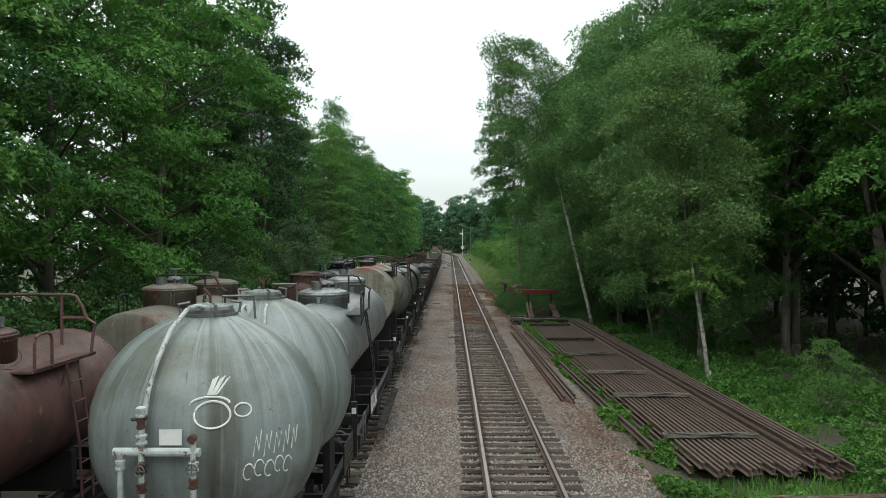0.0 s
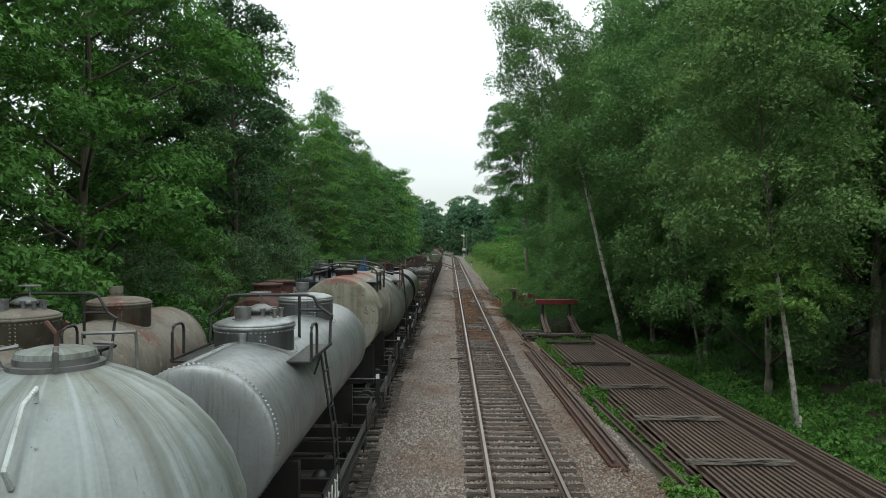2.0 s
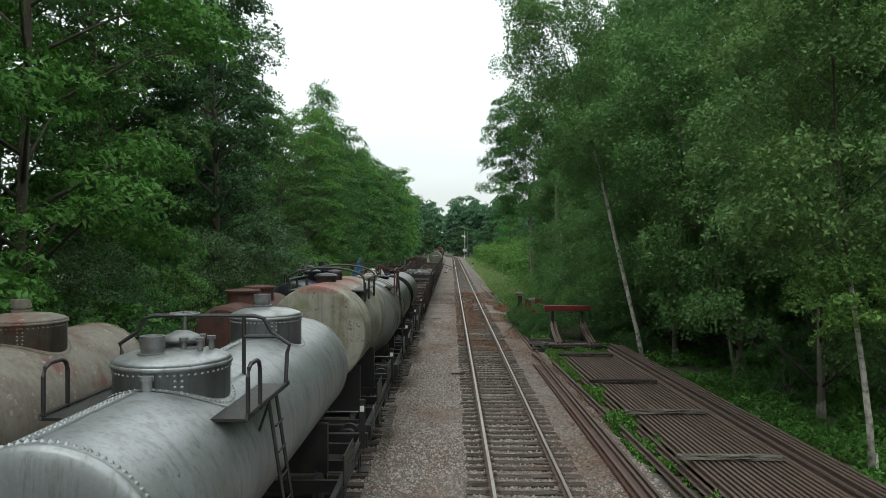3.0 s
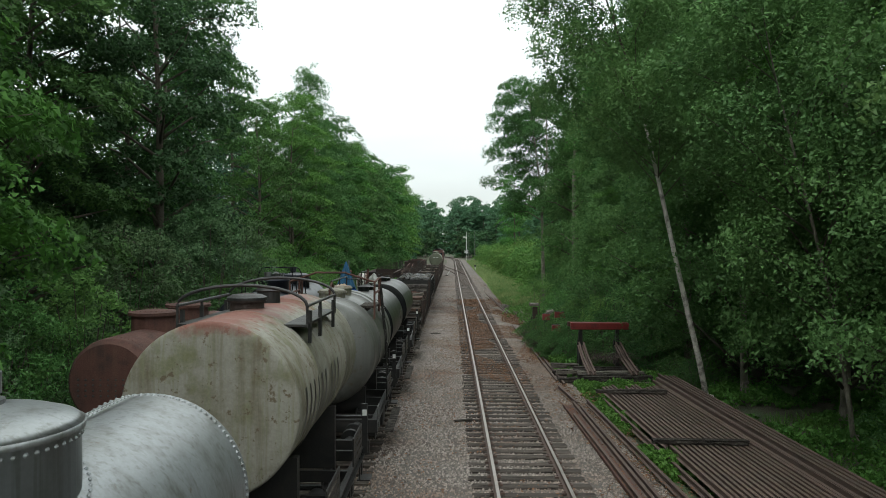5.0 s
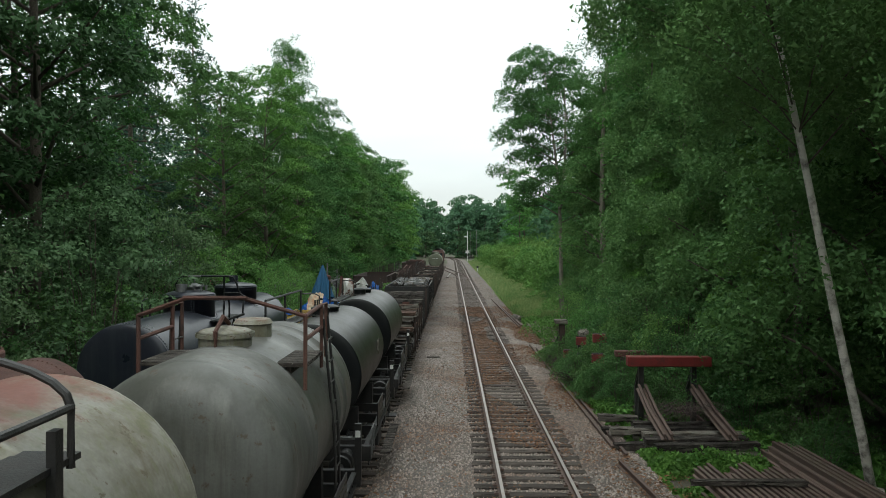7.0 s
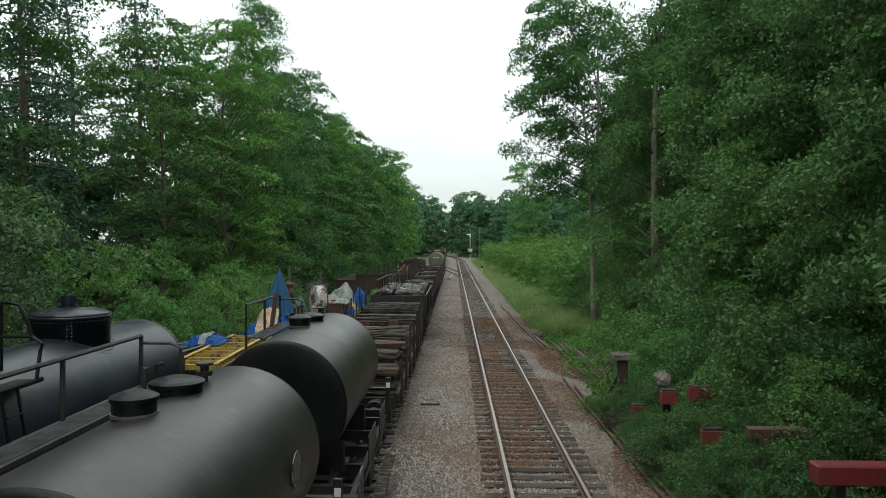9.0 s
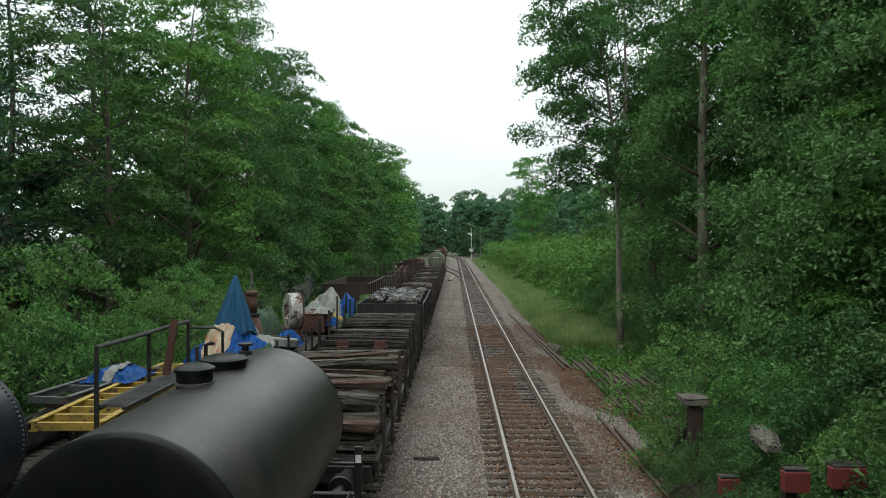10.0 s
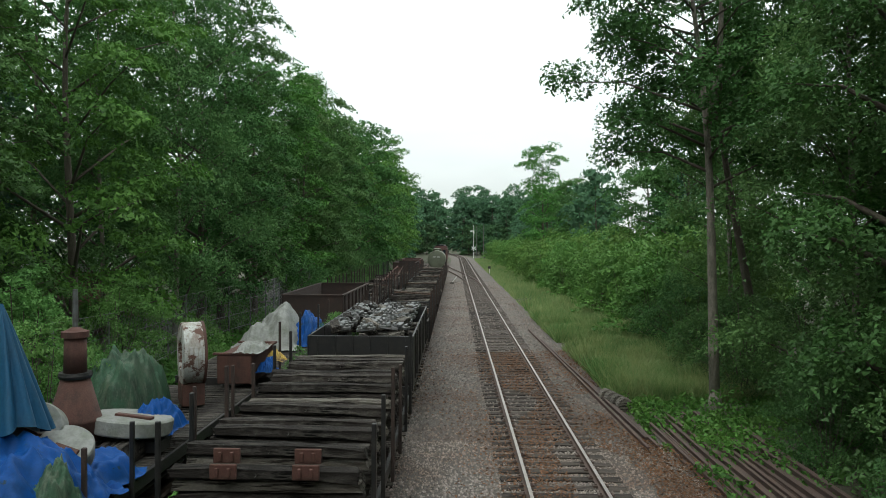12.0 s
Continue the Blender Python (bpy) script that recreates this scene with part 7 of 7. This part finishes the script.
plant(SAPLING, [(-12.3, 54.5, 1.0), (-11.5, 57.6, 0.75), (-11.6, 61.6, 0.7), (-12.8, 60.0, 1.05), (-12.6, 47.5, 0.85), (-11.6, 71.5, 0.45), (-11.2, 76.5, 0.5), (-12.4, 33.0, 0.9), (-6.75, 67.0, 0.3), (-6.7, 73.5, 0.42), (-6.8, 79.0, 0.5), (-10.6, 66.5, 0.7), (-11.7, 64.2, 0.8), (-12.3, 68.5, 0.9), (-12.6, 73.5, 0.8), (-12.2, 24.5, 1.0), (-11.8, 36.0, 1.0)], 17, "young trees of the yard")
plant(NEARBUSH, [(7.4, 43.2, 0.8), (5.7, 46.6, 0.55), (6.3, 44.9, 0.5), (7.0, 47.2, 1.0), (6.4, 50.4, 1.0), (5.6, 53.8, 1.0), (4.6, 57.0, 0.6), (6.6, 57.5, 1.1), (6.0, 61.0, 0.9), (7.2, 64.0, 1.0), (6.3, 68.5, 0.7), (7.5, 70.5, 0.9), (7.2, 75.6, 0.75), (8.0, 79.0, 1.0), (8.2, 83.0, 1.05), (3.9, 55.2, 0.5), (4.3, 50.2, 0.55), (5.2, 48.2, 0.75), (3.3, 55.6, 0.45), (3.4, 47.6, 0.35), (4.9, 52.0, 0.7), (9.5, 33.0, 0.8), (5.9, 51.8, 1.15), (6.4, 46.0, 0.9), (6.9, 42.0, 0.4), (4.6, 54.4, 0.7), (5.4, 59.2, 0.8), (5.2, 63.2, 0.6), (7.0, 53.0, 1.3), (6.4, 55.6, 1.15), (8.6, 73.5, 1.2), (7.6, 66.2, 1.3), (7.9, 61.6, 1.3), (7.6, 57.8, 1.35), (8.6, 86.0, 1.1), (7.8, 77.0, 1.1), (2.6, 53.0, 0.24), (2.66, 50.7, 0.42), (2.85, 48.5, 0.36), (2.68, 54.8, 0.36), (3.4, 50.6, 0.5), (3.0, 48.8, 0.4), (3.9, 48.0, 0.46), (2.7, 54.9, 0.4), (3.5, 54.3, 0.5), (4.3, 46.9, 0.4), (2.95, 51.2, 0.5), (3.5, 51.0, 0.54), (3.05, 49.05, 0.43), (2.8, 53.35, 0.3), (4.0, 48.3, 0.5), (3.3, 50.3, 0.58), (4.05, 51.1, 0.66), (3.55, 48.7, 0.52), (3.4, 53.0, 0.5), (2.5, 56.7, 0.26)], 16, "shrubs along the running track")
plant(SAPLING, [(6.9, 59.0, 0.62), (4.3, 55.9, 0.6), (3.25, 57.0, 0.72), (4.7, 52.4, 0.55), (5.3, 49.8, 0.6), (3.9, 58.6, 0.36), (4.0, 53.2, 0.3), (10.0, 21.5, 0.5), (11.3, 17.5, 0.55)], 18, "young trees along the running track")


# ---- low growth ----
def low_growth(name, label, category, material, n, where, size, high, seed, flat=0.35):
    """Leaves close over the ground, thick or thin by patches; where gives x and y ranges."""
    rng = np.random.default_rng(seed)
    out = []
    for x0, x1, y0, y1, share in where:
        m = int(n * share)
        x = x0 + (x1 - x0) * rng.random(m * 2)
        y = y0 + (y1 - y0) * rng.random(m * 2)
        d = np.array([noise.noise(Vector((a * 0.55, b * 0.55, seed))) + 0.5 * noise.noise(Vector((a * 1.7, b * 1.7, seed))) for a, b in zip(x, y)])
        keep = d > -0.12
        x, y, d = x[keep][:m], y[keep][:m], d[keep][:m]
        z = np.array([ground_height(a, b) for a, b in zip(x, y)]) + high * (0.25 + d.clip(-0.1, 0.7) * 1.1) * rng.random(len(x)) ** 0.6
        out.append(np.stack([x, y, z], axis=1))
    c = np.concatenate(out)
    return tagged(new(name, leaves(name, c, size, M[material], rng, flat)), label, category, kind="stuff")


def blades(name, label, material, n, where, high, seed, lean=0.35, width=0.012):
    rng = np.random.default_rng(seed)
    out = []
    for x0, x1, y0, y1, share in where:
        m = int(n * share)
        x = x0 + (x1 - x0) * rng.random(m * 2)
        y = y0 + (y1 - y0) * rng.random(m * 2)
        d = np.array([noise.noise(Vector((a * 0.4, b * 0.4, seed + 3))) for a, b in zip(x, y)])
        keep = d > -0.2
        x, y, d = x[keep][:m], y[keep][:m], d[keep][:m]
        g = np.array([ground_height(a, b) for a, b in zip(x, y)])
        out.append(np.stack([x, y, g, d], axis=1))
    p = np.concatenate(out)
    n = len(p)
    h = high * (0.55 + 0.5 * p[:, 3:4].clip(-0.2, 0.8)) * (0.6 + 0.8 * rng.random((n, 1)))
    a = rng.random(n) * 6.283
    w = np.stack([np.cos(a), np.sin(a), np.zeros(n)], axis=1) * width * (0.7 + 0.6 * rng.random((n, 1)))
    bend = np.stack([rng.normal(size=n), rng.normal(size=n), np.zeros(n)], axis=1) * lean * h
    base = p[:, :3]
    top = base + bend + np.array([0, 0, 1.0]) * h
    q = np.stack([base - w, base + w, top + w * 0.4, top - w * 0.4], axis=1)
    return tagged(new(name, quads(name, q, M[material])), label, "grass", kind="stuff")


low_growth("undergrowth", "green brambles and nettles on the wood's floor", "undergrowth", "weeds", 80000, [(7.0, 13, 12, 44, 0.58), (13, 22, 12, 60, 0.12), (3.0, 9, 42, 74, 0.3)], 0.1, 0.8, 31)
low_growth("weed_strip", "green weeds growing between the stored rails", "weeds", "weeds", 44000, [(2.9, 3.75, 13, 45, 0.54), (3.0, 4.2, 13, 20, 0.04), (6.9, 8.5, 14, 24, 0.07), (2.6, 3.3, 46, 58, 0.12), (2.9, 8.0, 69.5, 76, 0.16), (3.2, 6.8, 41, 45, 0.16), (3.0, 6.0, 11.5, 14.5, 0.12), (3.6, 5.5, 58, 71, 0.02)], 0.085, 0.6, 33)
low_growth("yard_weeds", "weeds along the outer siding", "weeds", "weeds", 9000, [(-12.5, -10.6, 8, 90, 0.7), (-7.1, -6.2, 54, 84, 0.3)], 0.16, 1.0, 35)
low_growth("yard_undergrowth", "ferns and weeds under the trees behind the yard", "undergrowth", "weeds", 42000, [(-15, -11.3, 8, 110, 0.6), (-24, -15, 20, 110, 0.4)], 0.17, 0.9, 37)
blades("verge_grass", "tall green and straw-coloured grass on the verge", "grass", 70000, [(2.9, 8.6, 75, 100, 0.62), (3.0, 7.6, 100, 245, 0.42)], 0.9, 41, 0.4, 0.022)
blades("yard_grass", "green grass round the stored rails", "weeds", 9000, [(3.0, 7.2, 11.5, 15, 0.35), (6.8, 9.5, 12, 40, 0.35), (3.0, 6.6, 41.5, 45, 0.3)], 0.4, 43, 0.4, 0.01)

# ---- pieces of the track, last ----
TIES = [beam_mesh("sleeper", 2.56, 0.26, 0.14, M["sleeper"], 200 + i, 0.012) for i in range(5)]
rs = random.Random(3)
SPACING = 0.512
for k in range(185):
    y = 12.0 + k * SPACING
    t = part("sleeper", TIES[rs.randrange(5)], None, main_track)
    t.matrix_basis = pose(rs.uniform(-0.04, 0.04), y + rs.uniform(-0.02, 0.02), -0.118 + rs.uniform(-0.012, 0.006), 0, 0, rs.uniform(-0.7, 0.7))
plate_ = mesh_of("rail_fastening", boxes(((-0.11, 0, 0.03), (0.09, 0.12, 0.04)), ((0.11, 0, 0.03), (0.09, 0.12, 0.04)), ((-0.1, 0, 0.055), (0.04, 0.05, 0.04)), ((0.1, 0, 0.055), (0.04, 0.05, 0.04))), M["rail_rust"])
for k in range(130):
    for off in (-0.7525, 0.7525):
        p = part("rail_fastening", plate_, None, main_track)
        p.matrix_basis = pose(off, 12.0 + k * SPACING, 0.02)


def joined_boxes(name, items, size, material):
    """Many alike bars as one mesh: items are (x, y, z, turn in radians)."""
    it = np.array(items)
    corner = np.array([(x, y, z) for x in (-0.5, 0.5) for y in (-0.5, 0.5) for z in (-0.5, 0.5)]) * np.array(size)
    c, s = np.cos(it[:, 3])[:, None], np.sin(it[:, 3])[:, None]
    v = np.stack([corner[:, 0] * c - corner[:, 1] * s + it[:, 0:1], corner[:, 0] * s + corner[:, 1] * c + it[:, 1:2], corner[:, 2] + it[:, 2:3]], axis=2)
    faces = [(0, 1, 3, 2), (4, 6, 7, 5), (0, 4, 5, 1), (2, 3, 7, 6), (0, 2, 6, 4), (1, 5, 7, 3)]
    me = bpy.data.meshes.new(name)
    me.from_pydata(v.reshape(-1, 3).tolist(), [], [tuple(8 * k + i for i in f) for k in range(len(it)) for f in faces])
    me.materials.append(material)
    return me


far_ties = [(line_x(y), y, -0.05, 0.0) for y in np.concatenate([np.arange(12.0 - 62 * SPACING, 11.9, SPACING), np.arange(12.0 + 185 * SPACING, 320, SPACING)])]
ob = part("far_sleepers", joined_boxes("far_sleepers", far_ties, (2.56, 0.25, 0.14), M["sleeper"]), None, main_track)
tagged(ob, kind="stuff")
for tr, cx in ((side_track, train_x), (far_track, siding_x)):
    ob = part("siding_sleepers", joined_boxes("siding_sleepers", [(cx, y, -0.05, 0.0) for y in np.arange(-10, 200, 0.62)], (2.5, 0.25, 0.14), M["sleeper"]), None, tr)
    tagged(ob, kind="stuff")


def scatter_stones(name, n, x0, x1, y0, y1, size, material, seed, label, near=1.0, skip=0.0):
    """Broken stones as small uneven octahedra."""
    rng = np.random.default_rng(seed)
    y = y0 + (y1 - y0) * rng.random(n) ** near
    x = x0 + (x1 - x0) * rng.random(n)
    if skip:
        phase = ((y - 12.0) / SPACING + 0.5) % 1.0
        on_tie = (np.abs(phase - 0.5) < 0.22) & (np.abs(x) < 1.27)
        keep = ~on_tie & (np.abs(np.abs(x) - 0.7525) > 0.07) | (on_tie & (rng.random(n) < skip * np.clip((y - 45) / 20, 0.08, 1.4)) & (np.abs(np.abs(x) - 0.7525) > 0.07))
        x, y = x[keep], y[keep]
    n = len(x)
    z = np.where(x > 2.2, -0.1 * (x - 2.2), 0.0) - 0.018 + np.where(x < -3.6, -0.03, 0) + 0.02 * rng.random(n)
    s = size * (0.55 + 0.9 * rng.random((n, 1)))
    base = np.array([(1, 0, -0.35), (0, 1, -0.35), (-1, 0, -0.35), (0, -1, -0.35), (0, 0, 0.8)], float)
    v = base[None] * s[:, None, :] * (0.6 + 0.8 * rng.random((n, 5, 1)))
    a = rng.random(n) * 6.283
    c, q = np.cos(a)[:, None], np.sin(a)[:, None]
    tilt = rng.normal(size=(n, 1)) * 0.5
    vx, vy, vz = v[:, :, 0], v[:, :, 1], v[:, :, 2]
    vx, vz = vx * np.cos(tilt) - vz * np.sin(tilt), vx * np.sin(tilt) + vz * np.cos(tilt)
    v = np.stack([vx * c - vy * q + x[:, None], vx * q + vy * c + y[:, None], vz + z[:, None]], axis=2)
    f = np.array([(0, 1, 4), (1, 2, 4), (2, 3, 4), (3, 0, 4)])
    tri = (f[None] + 5 * np.arange(n)[:, None, None]).reshape(-1, 3)
    me = bpy.data.meshes.new(name)
    me.vertices.add(5 * n)
    me.vertices.foreach_set("co", v.astype(np.float32).ravel())
    me.loops.add(3 * len(tri))
    me.loops.foreach_set("vertex_index", tri.astype(np.int32).ravel())
    me.polygons.add(len(tri))
    me.polygons.foreach_set("loop_start", np.arange(0, 3 * len(tri), 3, dtype=np.int32))
    me.polygons.foreach_set("loop_total", np.full(len(tri), 3, dtype=np.int32))
    me.update(calc_edges=True)
    me.materials.append(material)
    return tagged(new(name, me), label, "ballast stones", kind="stuff")


scatter_stones("ballast_stones", 125000, -4.0, 3.0, 11.5, 70, 0.026, M["stone"], 1, "loose grey and brown crushed ballast stones", 1.0, 0.5)
scatter_stones("coarse_ballast_stones", 26000, -4.2, 2.8, 70, 140, 0.042, M["stone"], 2, "loose grey ballast stones farther along the line", 1.2)

# dry leaves blown over the ballast
rng = np.random.default_rng(8)
n, q = 52000, 13000
x = np.concatenate([rng.normal(2.5, 0.5, q + 4000), rng.uniform(-3.6, 2.6, q - 4500), rng.normal(0.0, 0.85, q + 4500), rng.normal(2.6, 0.75, n - 3 * q - 4000)])
y = np.concatenate([12 + 75 * rng.random(2 * q - 500) ** 0.9, 43 + 41 * rng.random(q + 4500), 46 + 26 * rng.random(n - 3 * q - 4000)])
keep = np.array([noise.noise(Vector((a * 0.5, b * 0.25, 2))) > -0.15 for a, b in zip(x, y)])
c = np.stack([x, y, np.full(n, 0.03) + 0.02 * rng.random(n)], axis=1)[keep]
tagged(new("dry_leaves", leaves("dry_leaves", c, 0.055, M["leaf_litter"], rng, 0.85)), "brown dry leaves blown over the ballast", "dry leaves", kind="stuff")
